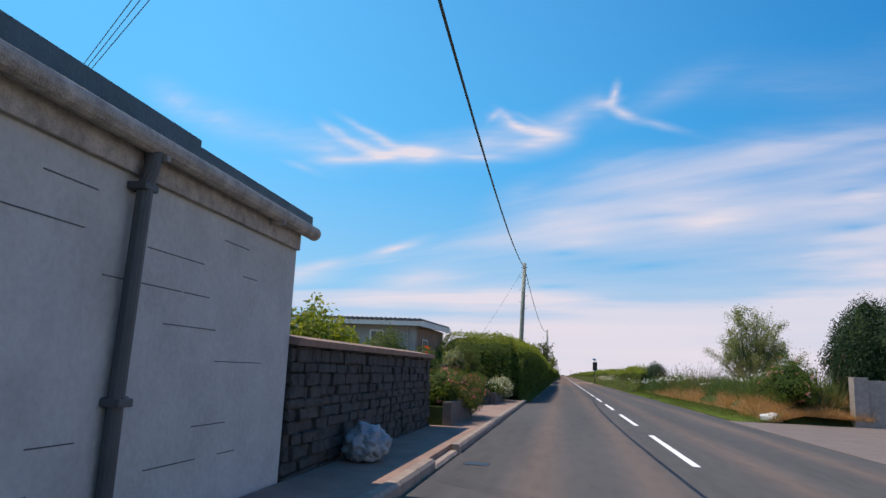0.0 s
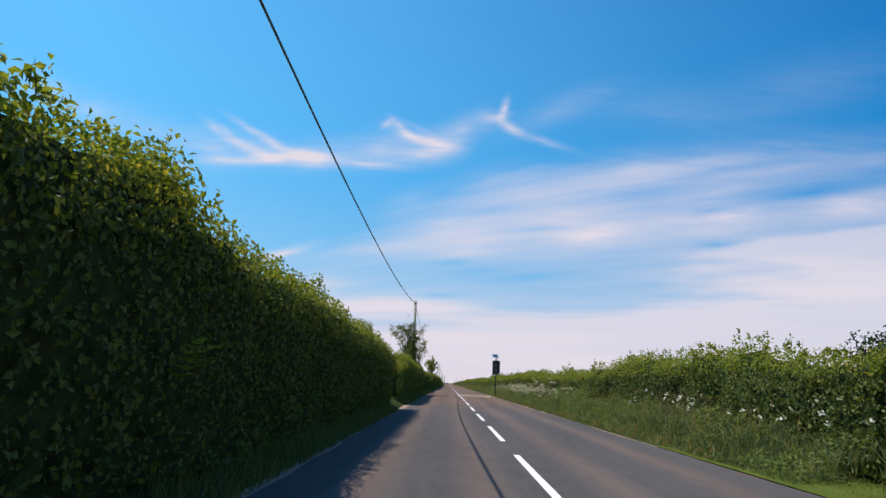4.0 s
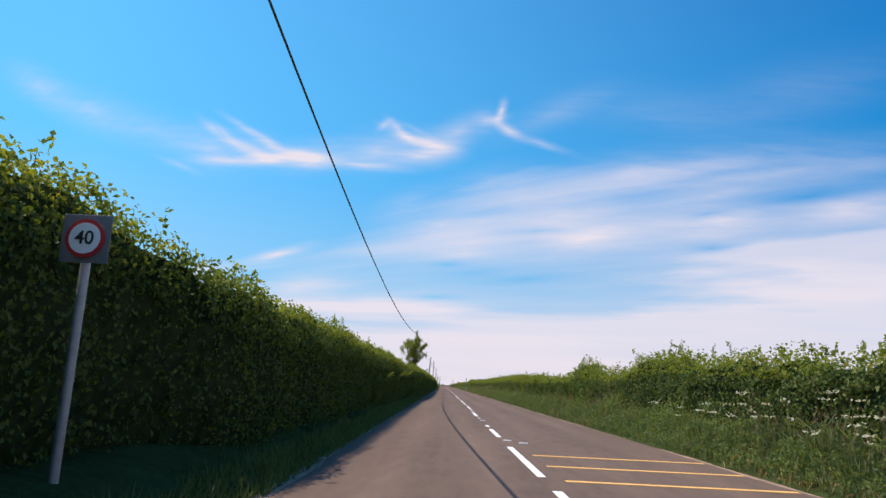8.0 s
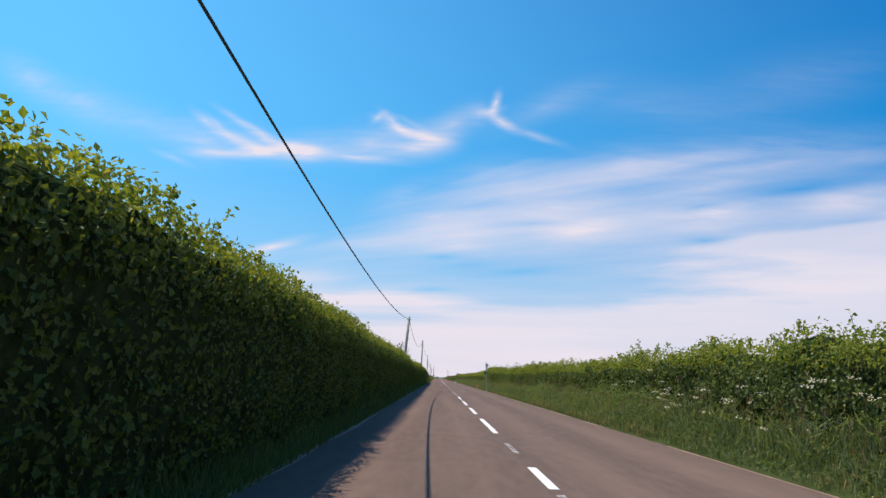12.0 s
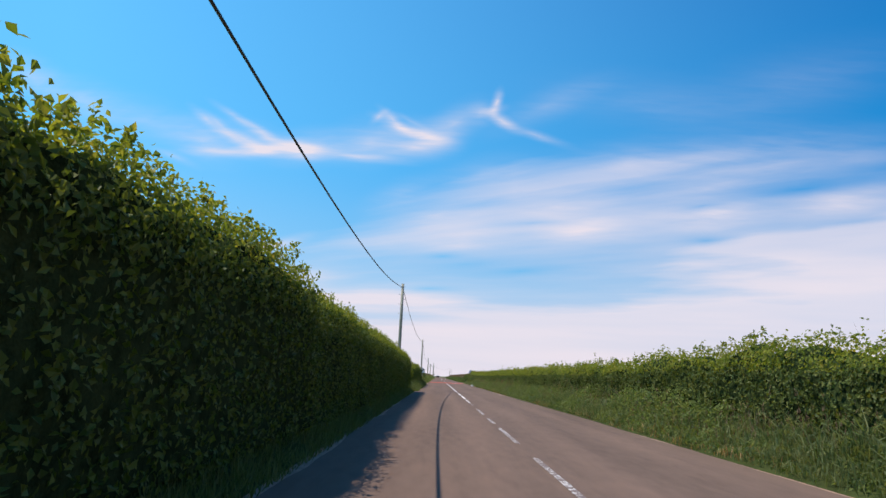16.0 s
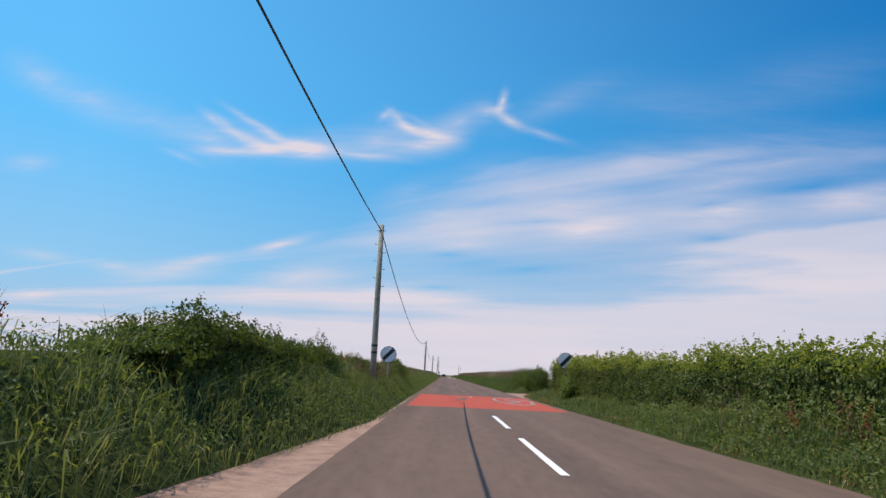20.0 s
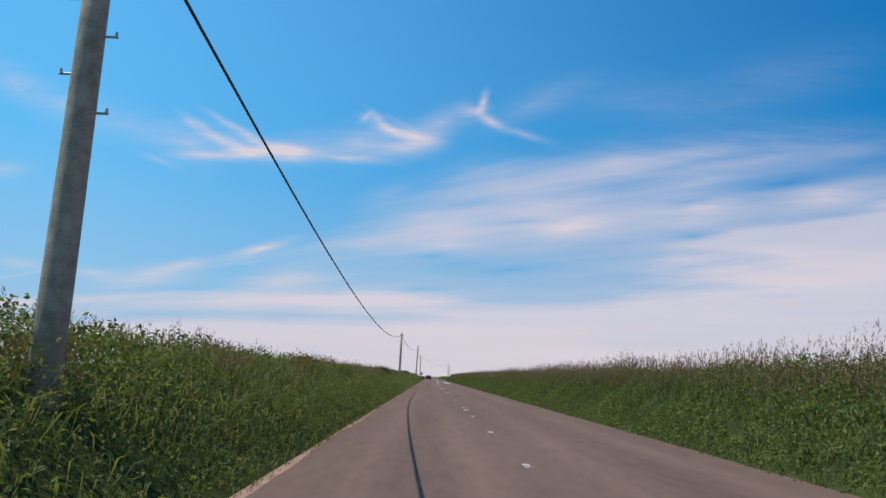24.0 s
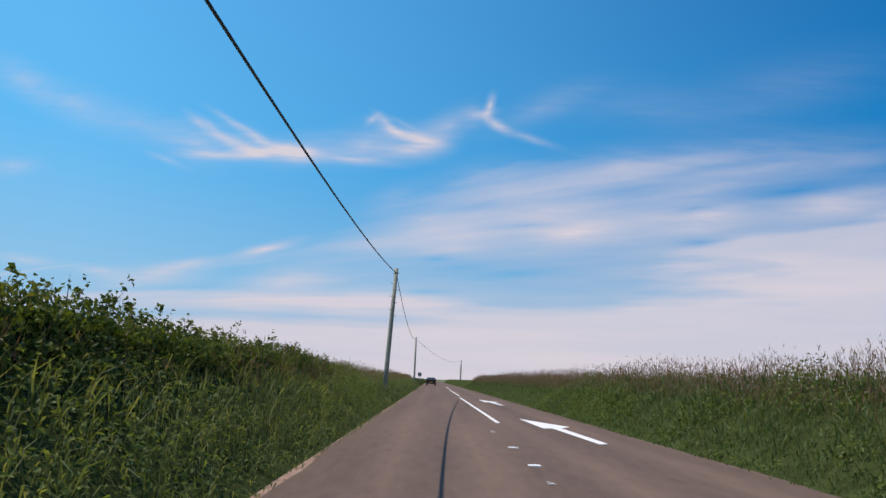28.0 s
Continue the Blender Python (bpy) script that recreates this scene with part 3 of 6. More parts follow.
# how far the western hedge stands back from its usual line, and the bank from the road at the lay-by
SET_BACK = knots(((118.6, 0.0), (119.8, 1.05), (125.0, 1.05), (126.6, 0.42), (166, 0.42), (173, 0.0)))
LAY_BY = knots(((374.5, 0.0), (378.5, 0.55), (382.0, 1.15), (385.5, 0.85), (388.0, 0.60), (394.0, 0.15), (397.0, 0.0)))
Y_END = 700.0


def bank_mesh(name, ys, prof_of, mat, label, seed=0, amp=0.06, taper=3.0):
    """A strip of ground over a cross-section that changes along the road."""
    rows = []
    for y in ys:
        q = np.array(prof_of(y), float)
        q[:, 1] = -0.06 + (q[:, 1] + 0.06) * min(1.0, (y - ys[0]) / taper, (ys[-1] - y) / 3.0)
        rows.append(np.column_stack([q[:, 0], np.full(len(q), y), q[:, 1]]))
    v = np.concatenate(rows)
    m = len(rows[0])
    bump = rough(v[:, 0] * 1.5, v[:, 1] * 0.8, seed) * amp
    edge = np.tile(np.r_[0, np.ones(m - 2), 0], len(ys))
    v[:, 2] += bump * edge
    i = np.arange((len(ys) - 1) * m).reshape(len(ys) - 1, m)[:, :-1].ravel()
    f = np.stack([i, i + 1, i + m + 1, i + m], 1)
    ob = mesh_ob(name, v, f, mat, smooth=True)
    return tagged(ob, label, "ground", kind="structure")


# ground sheet to the horizon
gv, gf = [], []
xs = [-3000, -400, -60, -14, -5.6, 5.9, 14, 60, 400, 3000]
ysg = [-600, -80, 0, 100, 250, 420, 640, 900, 1500, 4000]
for y in ysg:
    for x in xs:
        gv.append((x, y, -0.05))
for j in range(len(ysg) - 1):
    for i in range(len(xs) - 1):
        a = j * len(xs) + i
        gf.append((a, a + 1, a + len(xs) + 1, a + len(xs)))
tagged(mesh_ob("ground", gv, gf, M_FIELD), "open green and straw-coloured farmland", "ground", kind="structure")

# road sheet, a little crowned, with ragged edges
ry = np.arange(-60, 1000, 1.0)
rows = []
for y in ry:
    l = -3.22 + 0.10 * float(rough(np.array([y * 0.35]), np.array([0.5]), 3)[0])
    r = 3.42 + 0.08 * float(rough(np.array([y * 0.35]), np.array([7.5]), 4)[0])
    r += float(np.interp(y, (285, 313, 328, 338, 348, 363, 388, 410), (0.0, 0.08, -0.03, -0.13, 0.0, 0.04, 0.12, 0.0)))
    if y < 30:
        l = -3.33
    rows.append([(l, y, 0.0), (l * 0.5, y, 0.0), (0, y, 0.0), (r * 0.5, y, 0.0), (r, y, 0.0)])
rv = [p for row in rows for p in row]
rf = [(j * 5 + i, j * 5 + i + 1, j * 5 + i + 6, j * 5 + i + 5) for j in range(len(rows) - 1) for i in range(4)]
tagged(mesh_ob("road", rv, rf, M_ROAD), "worn two-lane asphalt road with pinkish wheel tracks", "road", kind="structure")
# gritty soil margins under the road's edges
for nm, x0, x1, ys0 in (("margin_west", -3.75, -2.9, 30), ("margin_east", 3.1, 3.95, -60)):
    n = int((Y_END + 200 - ys0) / 2)
    v = [(x, ys0 + 2 * j, -0.012) for j in range(n) for x in (x0, x1)]
    f = [(2 * j, 2 * j + 1, 2 * j + 3, 2 * j + 2) for j in range(n - 1)]
    tagged(mesh_ob(nm, v, f, M_SOIL), "strip of pale grit along the road edge", "road edge", kind="structure")

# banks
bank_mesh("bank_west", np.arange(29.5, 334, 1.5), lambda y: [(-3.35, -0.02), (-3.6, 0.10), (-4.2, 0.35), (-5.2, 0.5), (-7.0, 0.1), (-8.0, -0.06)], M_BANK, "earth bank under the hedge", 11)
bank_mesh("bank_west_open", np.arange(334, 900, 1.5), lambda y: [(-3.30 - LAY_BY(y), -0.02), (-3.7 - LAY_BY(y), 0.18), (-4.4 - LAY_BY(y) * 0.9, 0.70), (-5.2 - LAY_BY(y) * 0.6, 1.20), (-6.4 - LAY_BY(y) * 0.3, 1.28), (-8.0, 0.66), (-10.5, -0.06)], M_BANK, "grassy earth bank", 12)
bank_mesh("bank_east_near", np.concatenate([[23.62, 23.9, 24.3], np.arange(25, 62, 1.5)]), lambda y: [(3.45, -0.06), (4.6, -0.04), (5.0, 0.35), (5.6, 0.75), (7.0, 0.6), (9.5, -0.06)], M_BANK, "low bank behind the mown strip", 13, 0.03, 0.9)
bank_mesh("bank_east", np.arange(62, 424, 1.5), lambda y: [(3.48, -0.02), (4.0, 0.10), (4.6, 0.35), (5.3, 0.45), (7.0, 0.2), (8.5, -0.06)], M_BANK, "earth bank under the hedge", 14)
bank_mesh("bank_east_open", np.arange(433.5, 900, 1.5), lambda y: [(3.45, -0.02), (4.0, 0.16), (4.8, 0.74), (5.6, 1.24), (6.8, 1.32), (9.0, 0.4), (11.0, -0.06)], M_BANK, "grassy earth bank", 15)


# ---- hedges ----
def hedge(y0, y1, top_of, face_x, depth, sign, density, seed, label, base_z=0.25, sprigs=5.0, leaf=0.064, round_start=False, cap=False, top_mat=M_LEAF_TOP, leaf_mat=M_LEAF, lumpy=1.0, set_back=None, face_share=0.40, crown_at=0.86, rag=1.0, round_end=False):
    """A clipped hedge along the road: a shell coloured as inner shade, a coat of leaves, young shoots in a sunlit
    colour on top.
    sign: +1 for the hedge to the west, -1 for the one to the east."""
    ob = thing("hedge", (face_x, (y0 + y1) / 2, 0), label, "hedge", "roadside hedges")
    # cross-section from the foot on the road side over the top to the back; height as a share
    x0 = face_x
    w = min(1.0, depth / 1.2)
    prof = [(x0 - sign * 0.05 * w, 0.0), (x0, 0.66), (x0 - sign * 0.04 * w, 1.76), (x0 - sign * 0.17 * w, 2.11), (x0 - sign * 0.55 * w, 2.2), (x0 - sign * (depth - 0.25 * w), 2.14), (x0 - sign * depth, 1.65), (x0 - sign * depth, 0.0)]

    def shape(y, s):
        hh = top_of(y) * (1 + 0.045 * rag * rough(y * 0.45, y * 0 + 2.2, seed)) + 0.10 * rag * rough(y * 1.7, y * 0 + 9.1, seed + 5)
        if round_start:
            hh = hh * (0.74 + np.sqrt(np.clip((y - y0) / 1.6, 0, 1)) * 0.26)
        if round_end:
            hh = hh * (0.72 + np.sqrt(np.clip((y1 - y) / 2.2, 0, 1)) * 0.28)
        p, nrm, _ = profile_points(prof, s)
        q = np.stack([p[:, 0], y, base_z + p[:, 1] / 2.2 * (hh - base_z)], 1)
        n3 = np.stack([nrm[:, 0], np.zeros(len(y)), nrm[:, 1]], 1) * -sign
        lump = lumpy * (0.13 * rough(y * 0.9, s * 9, seed + 9) + 0.06 * rough(y * 2.7, s * 25, seed + 13))
        if set_back is not None:
            q[:, 0] -= sign * set_back(y)
        return q + n3 * lump[:, None], n3

    # inside: a dark shell stands in for the shade among the leaves
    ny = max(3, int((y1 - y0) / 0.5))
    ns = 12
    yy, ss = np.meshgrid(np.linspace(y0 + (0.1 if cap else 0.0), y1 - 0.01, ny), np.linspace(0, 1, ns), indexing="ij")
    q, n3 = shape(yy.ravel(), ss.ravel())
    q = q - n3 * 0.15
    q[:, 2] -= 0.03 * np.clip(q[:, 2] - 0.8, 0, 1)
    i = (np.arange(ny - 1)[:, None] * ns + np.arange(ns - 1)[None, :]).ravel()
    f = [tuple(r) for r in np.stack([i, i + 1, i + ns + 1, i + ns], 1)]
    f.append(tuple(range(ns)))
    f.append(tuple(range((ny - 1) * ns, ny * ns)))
    core = mesh_ob("hedge_core", q - np.array(ob.location), f, M_CORE_SHADE, ob, "dark inner shell coloured for the shade inside the hedge")
    # coat of leaves
    k = int((y1 - y0) * density)
    face = rng.uniform(0, 1, k) < face_share
    y = rng.uniform(y0, y1, k)
    s = np.where(face, rng.uniform(0.0, 0.33, k), 0.27 + 0.36 * rng.beta(1.1, 1.6, k))
    q, n3 = shape(y, s)
    q += n3 * np.where(face, rng.uniform(-0.15, 0.035, k), rng.triangular(-0.20, -0.13, 0.13, k))[:, None]
    if round_start:
        kr = int(density * 0.8 * depth)
        yr = rng.uniform(y0, y0 + 1.6, kr)
        qr, nr = shape(yr, rng.uniform(0.28, 0.80, kr))
        q = np.concatenate([q, qr + nr * rng.uniform(-0.1, 0.08, kr)[:, None]])
        n3 = np.concatenate([n3, nr + np.array((0, -0.7, 0.2))])
        y = np.concatenate([y, yr])
    if cap:
        # the near end of the hedge wears leaves too
        ke = int(density * 0.9 * depth)
        ex = face_x - sign * rng.uniform(0.0, depth, ke)
        ez = rng.uniform(base_z, 1.0, ke) * (top_of(np.full(ke, y0 + 0.3)) * (0.78 if round_start else 1.0))
        ey = y0 + 0.12 - np.abs(rng.normal(0, 0.13, ke))
        q = np.concatenate([q, np.stack([ex, ey, ez], 1)])
        n3 = np.concatenate([n3, np.tile((0.0, -1.0, 0.2), (ke, 1))])
        y = np.concatenate([y, ey])
    # leaves above this height take the brighter colour, painted sun on the top
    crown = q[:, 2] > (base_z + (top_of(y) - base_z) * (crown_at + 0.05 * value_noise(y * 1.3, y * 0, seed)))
    origin = np.array(ob.location)
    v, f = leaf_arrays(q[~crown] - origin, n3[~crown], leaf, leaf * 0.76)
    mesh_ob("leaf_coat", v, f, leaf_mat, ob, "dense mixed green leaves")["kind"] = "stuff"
    # young shoots on top, and crown leaves in the same sunlit colour
    m = int((y1 - y0) * sprigs)
    sy = rng.uniform(y0 + 0.2, y1 - 0.2, m)
    sq, _ = shape(sy, rng.uniform(0.36, 0.62, m))
    tall = np.minimum(rng.gamma(1.8, 0.06, m) + 0.04, 0.42)
    per_s = 14
    tt = rng.uniform(0.05, 1, (m, per_s))
    lean = rng.normal(0, 0.28, (m, 3)) * np.array((1, 1, 0)) + np.array((0, 0, 1.0))
    pts = (sq[:, None, :] + lean[:, None, :] * (tall[:, None] * tt)[:, :, None]).reshape(-1, 3) + rng.normal(0, 0.022, (m * per_s, 3))
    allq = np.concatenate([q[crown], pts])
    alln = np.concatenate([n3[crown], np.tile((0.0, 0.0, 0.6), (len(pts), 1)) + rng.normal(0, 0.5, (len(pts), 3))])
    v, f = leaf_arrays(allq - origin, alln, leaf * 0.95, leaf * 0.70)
    mesh_ob("shoot_layer", v, f, top_mat, ob, "yellow-green shoots with sunlight put into their colour")["kind"] = "stuff"
    v, f = blade_arrays(sq - origin, tall * 0.95, 0.012, 0.2)
    mesh_ob("stem_layer", v, f, M_BARK, ob, "thin upright stems")["kind"] = "stuff"
    return ob


def grass(name, y0, y1, x0, x1, ground_of, count, height_of, mat, label, width=0.012, lean=0.35, category="grass", heads=0.0, patchy=None, arched=False):
    """Blades between x0 and x1, on the bank whose height ground_of gives."""
    k = int(count)
    y = rng.uniform(y0, y1, k)
    x = rng.uniform(x0, x1, k)
    keep = value_noise(x * 1.4, y * 0.9, 31) > -1.3
    x, y = x[keep], y[keep]
    if ground_of is west_open:
        # stand clear of the lay-by
        keep = np.abs(x) > 3.2 + LAY_BY(y)
        x, y = x[keep], y[keep]
        if heads:
            keep = (y < 376) | (y > 404)
            x, y = x[keep], y[keep]
        c = np.stack([x, y, ground_of(np.abs(x) - LAY_BY(y) * 0.8) - 0.03], 1)
    else:
        c = np.stack([x, y, ground_of(np.abs(x)) - 0.03], 1)
    if patchy is not None:
        keep = value_noise(x * 0.8 + 11, y * 0.30, 77) + 0.45 * value_noise(x * 2.0, y * 1.1, 78) > patchy
        x, y, c = x[keep], y[keep], c[keep]
    h = height_of(np.abs(x), y) * (1 + 0.30 * value_noise(x * 1.1, y * 0.7, 5) + 0.38 * value_noise(x * 3.1, y * 2.3, 6))
    v, f = blade_arrays(c, h, width, lean, arched)
    if heads:
        # feathery heads: short broad spikes round the tips
        tips = np.repeat(v.reshape(-1, 3, 3)[:, 2], 4, 0)
        tips = tips + rng.normal(0, 0.012, tips.shape) - np.array((0, 0, 1.0)) * rng.uniform(0.02, heads, len(tips))[:, None]
        v2, f2 = blade_arrays(tips, np.full(len(tips), heads * 0.6), heads * 0.075, 0.35)
        v, f = np.concatenate([v, v2]), np.concatenate([f, f2 + len(v)])
    return tagged(mesh_ob(name, v, f, mat), label, category, kind="stuff")


THIN_TOP = knots(((87.9, 2.0), (91.5, 2.35)))
LEFT_CUTS = [(29.5, 60), (60, 82.6), (87.9, 91.5), (91.5, 110), (110, 140), (140, 170), (170, 200), (200, 230), (230, 260), (260, 290), (290, 332.2)]
for i, (a, b) in enumerate(LEFT_CUTS):
    thin = a == 87.9
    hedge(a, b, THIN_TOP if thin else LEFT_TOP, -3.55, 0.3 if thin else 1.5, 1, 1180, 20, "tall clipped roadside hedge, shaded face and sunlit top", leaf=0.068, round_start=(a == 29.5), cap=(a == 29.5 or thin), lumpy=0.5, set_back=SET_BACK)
hedge(28.7, 37.5, knots(((28.7, 2.65), (31, 2.82), (34, 2.80), (37.5, 2.65))), -4.0, 3.1, 1, 1500, 19, "broad rounded end of the clipped hedge", round_start=True, cap=True, lumpy=0.6)
RIGHT_CUTS = [(62, 95), (95, 130), (130, 165), (165, 200), (200, 235), (235, 270), (270, 283), (285.5, 320), (320, 355), (355, 390), (390, 420.5)]
for i, (a, b) in enumerate(RIGHT_CUTS):
    # the leaf coat takes the lightened colour to show a sunlit face
    hedge(a, b, RIGHT_TOP, 4.75, 1.3, -1, 740, 60, "sunlit hawthorn and bramble hedge above a grass verge", base_z=0.32, sprigs=5.0, leaf=0.080, leaf_mat=M_LEAF_SUN, face_share=0.5, crown_at=0.75, rag=1.35, cap=(a in (62, 285.5)), round_end=(b == 283))

# ---- verge grass ----
def west_bank(ax):
    return np.interp(ax, [3.35, 3.6, 4.2, 5.2], [-0.02, 0.10, 0.35, 0.5])


def west_open(ax):
    return np.interp(ax, [3.30, 3.7, 4.4, 5.2, 6.4, 8.0], [-0.02, 0.18, 0.70, 1.20, 1.28, 0.66])


def east_bank(ax):
    return np.interp(ax, [3.48, 4.0, 4.6, 5.3], [-0.02, 0.10, 0.35, 0.45])


def east_open(ax):
    return np.interp(ax, [3.45, 4.0, 4.8, 5.6, 6.8, 9.0], [-0.02, 0.16, 0.74, 1.24, 1.32, 0.4])


for a, b in ((30, 82), (88, 180), (180, 260), (260, 334)):
    grass("verge_grass", a, b, -3.75, -3.25, west_bank, (b - a) * 260, lambda x, y: 0.24 + 0 * x, M_GRASS, "rank grass at the foot of the hedge", 0.016)
for a, b in ((62, 130), (130, 200), (200, 282), (286, 350), (350, 424)):
    grass("verge_grass", a, b, 3.58, 4.85, east_bank, (b - a) * 360, lambda x, y: 0.12 + 0.46 * np.clip((x - 3.45) / 0.7, 0, 1) * np.interp(y, (394, 402), (1.0, 0.4)), M_VERGE, "tall green verge grass below the hedge", 0.022, 0.6, arched=True)
    grass("dry_grass", a, b, 3.54, 3.95, east_bank, (b - a) * 26, lambda x, y: 0.26 + 0 * x, M_STRAW, "dry straw blades along the foot of the verge", 0.014, 0.8, patchy=0.0, arched=True)
for a, b in ((334, 400), (400, 470), (470, 540), (540, 620), (620, 700)):
    n = 480 if a < 620 else 160
    grass("verge_grass", a, b, -6.2, -3.10, west_open, (b - a) * n, lambda x, y: (0.15 + 0.36 * np.clip((x - 3.3) / 1.0, 0, 1)) * np.where(x < 5.0, np.interp(y, (402, 405, 416, 418), (1.0, 0.5, 0.5, 1.0)), 1.0), M_VERGE, "thick meadow grass on the roadside bank", 0.016, 0.8, arched=True)
    grass("seed_grass", a, b, -6.2, -4.6, west_open, (b - a) * 110, lambda x, y: 0.48 + 0 * x, M_SEED, "pale seed heads standing above the grass", 0.007, 0.28, heads=0.16, patchy=-0.30)
for a, b in ((436, 500), (500, 560), (560, 620), (620, 700)):
    n = 520 if a < 620 else 170
    grass("verge_grass", a, b, 3.34, 6.6, east_open, (b - a) * n, lambda x, y: 0.13 + 0.36 * np.clip((x - 3.45) / 1.0, 0, 1), M_GRASS, "thick meadow grass on the roadside bank", 0.022, 0.75, arched=True)
    grass("seed_grass", a, b, 4.9, 6.8, east_open, (b - a) * 190, lambda x, y: 0.62 + 0 * x, M_SEED, "red-brown seed heads standing above the grass", 0.007, 0.30, heads=0.17)


# ---- road markings ----
def flat(name, corners, mat, label, group="", z=0.005):
    """A painted patch on the road, a few millimetres thick."""
    bm = bmesh.new()
    lo = [bm.verts.new((x, y, 0.0005)) for x, y in corners]
    hi = [bm.verts.new((x, y, z)) for x, y in corners]
    bm.faces.new(hi)
    n = len(corners)
    for i in range(n):
        bm.faces.new((lo[i], lo[(i + 1) % n], hi[(i + 1) % n], hi[i]))
    return tagged(part(name, bm, mat), label, "road marking", group)


def dash(y0, y1, x=0.0, w=0.11, mat=None):
    flat("centre_dash", [(x - w / 2, y0), (x + w / 2, y0), (x + w / 2, y1), (x - w / 2, y1)], mat or M_WHITE_LINE, "white painted centre-line dash on the asphalt", "centre line dashes")


y = 2.4
while y < 118:
    dash(y, y + 5.2, 0.03)
    y += 8.15
WORN_1 = ((144.2, 146.0), (178.2, 179.4), (202.8, 203.5), (207.6, 209.4), (243.8, 248.6), (251.5, 253.0), (254.0, 258.6), (277.6, 282.6), (285.1, 292.2), (294.6, 298.5), (300.2, 302.6), (304.5, 308.5), (312.0, 312.8), (335.0, 336.2))
CLEAN_1 = ((119.6, 126.6), (127.9, 132.6), (135.3, 138.3), (139.5, 140.2), (146.8, 150.2), (153.8, 154.7), (155.6, 159.8), (163.0, 167.0), (169.8, 174.8), (180.7, 184.0), (186.4, 191.4), (194.4, 199.0), (203.9, 205.8), (211.8, 217.1), (220.0, 224.6), (227.6, 232.5), (235.6, 240.6), (265.8, 266.7), (269.3, 269.6), (273.2, 274.9))
CLEAN_2 = ((315.0, 315.6), (316.7, 318.3), (321.2, 325.9), (328.3, 332.6), (337.9, 340.6), (341.4, 341.9), (342.4, 343.0), (345.0, 349.4), (351.7, 356.5), (359.0, 362.2), (363.8, 367.8), (368.7, 369.4), (371.4, 376.4), (379.5, 384.5), (388.2, 393.4), (396.0, 401.0))
for spans, paint in ((WORN_1, M_WORN_LINE), (CLEAN_1, M_WHITE_LINE), (CLEAN_2, M_WHITE_LINE)):
    for y0, y1 in spans:
        dash(y0, y1, -0.05 if y0 < 152 else 0.02, 0.09 if paint is M_WORN_LINE else 0.12, paint)
for y0, y1 in ((424.0, 425.0), (427.5, 428.2), (431.0, 432.5), (436.0, 437.0), (438.6, 439.2), (446.0, 447.0), (455.0, 455.8), (466.0, 466.6), (476.0, 476.6), (484.0, 484.6), (491.3, 491.8), (497.2, 497.8), (503.2, 503.8), (509.2, 509.8), (518.0, 518.7), (529.0, 529.5), (537.0, 537.8), (566.2, 566.9), (575.4, 575.7)):
    dash(y0, y1, 0.0, 0.10, M_WORN_LINE)
for y0, y1, x, w in ((548.4, 548.9, -0.12, 0.12), (551.3, 551.6, -0.14, 0.10), (552.0, 552.3, -0.14, 0.12), (560.7, 561.4, -0.10, 0.12), (562.2, 563.5, -0.28, 0.12), (572.55, 572.8, 0.13, 0.16), (573.2, 573.6, 0.12, 0.15), (573.55, 573.7, -0.05, 0.10), (576.2, 578.2, 0.15, 0.12), (578.1, 579.4, -0.22, 0.15), (579.4, 579.8, -0.02, 0.11), (585.9, 586.2, 0.0, 0.09), (586.3, 586.6, 0.22, 0.08), (586.9, 587.2, 0.1, 0.06), (586.4, 587.4, -0.18, 0.13), (593.7, 593.95, 0.11, 0.10), (595.7, 595.95, -0.06, 0.10), (604.1, 604.5, -0.04, 0.10)):
    dash(y0, y1, x, w, M_WHITE_LINE if w > 0.11 else M_WORN_LINE)
for y in range(608, 700, 34):
    dash(y, y + 28, 0.45 + (y - 608) * 0.005, 0.13)


def lettering(text, size, mat, name, extrude=0.002):
    """A mesh of the words, middle at the origin, in the xy plane."""
    cu = bpy.data.curves.new(name, "FONT")
    cu.body = text
    cu.size = size
    cu.align_x, cu.align_y = "CENTER", "CENTER"
    cu.extrude = extrude
    cu.offset = size * 0.012
    tmp = bpy.data.objects.new(name, cu)
    me = bpy.data.meshes.new_from_object(tmp)
    bpy.data.objects.remove(tmp)
    me.name = name
    me.materials.append(mat)
    return me


slow = new("slow_lettering", lettering("SLOW", 1.0, M_WHITE_LINE, "slow_lettering"))
slow.matrix_world = Matrix.Translation((1.72, 124.5, 0.006)) @ Matrix.Rotation(math.pi, 4, "Z") @ Matrix.Diagonal((1.12, 4.2, 1, 1))
tagged(slow, "white SLOW lettering painted across the oncoming lane", "road marking")
for y in (117.5, 119.2, 121.0, 127.5, 129.2, 130.9):
    flat("rumble_bar", [(0.22, y), (3.32, y - 0.05), (3.32, y + 0.10), (0.22, y + 0.15)], M_YELLOW_LINE, "orange-yellow rumble bar across the oncoming lane", "rumble bars", z=0.007)
for x, y in ((0.35, 133.6), (0.05, 134.2), (-0.05, 119.1)):
    flat("cat_eye", [(x - 0.09, y - 0.07), (x + 0.09, y - 0.07), (x + 0.09, y + 0.07), (x - 0.09, y + 0.07)], M_WHITE_LINE, "small pale road stud on the centre line", "road studs", z=0.018)
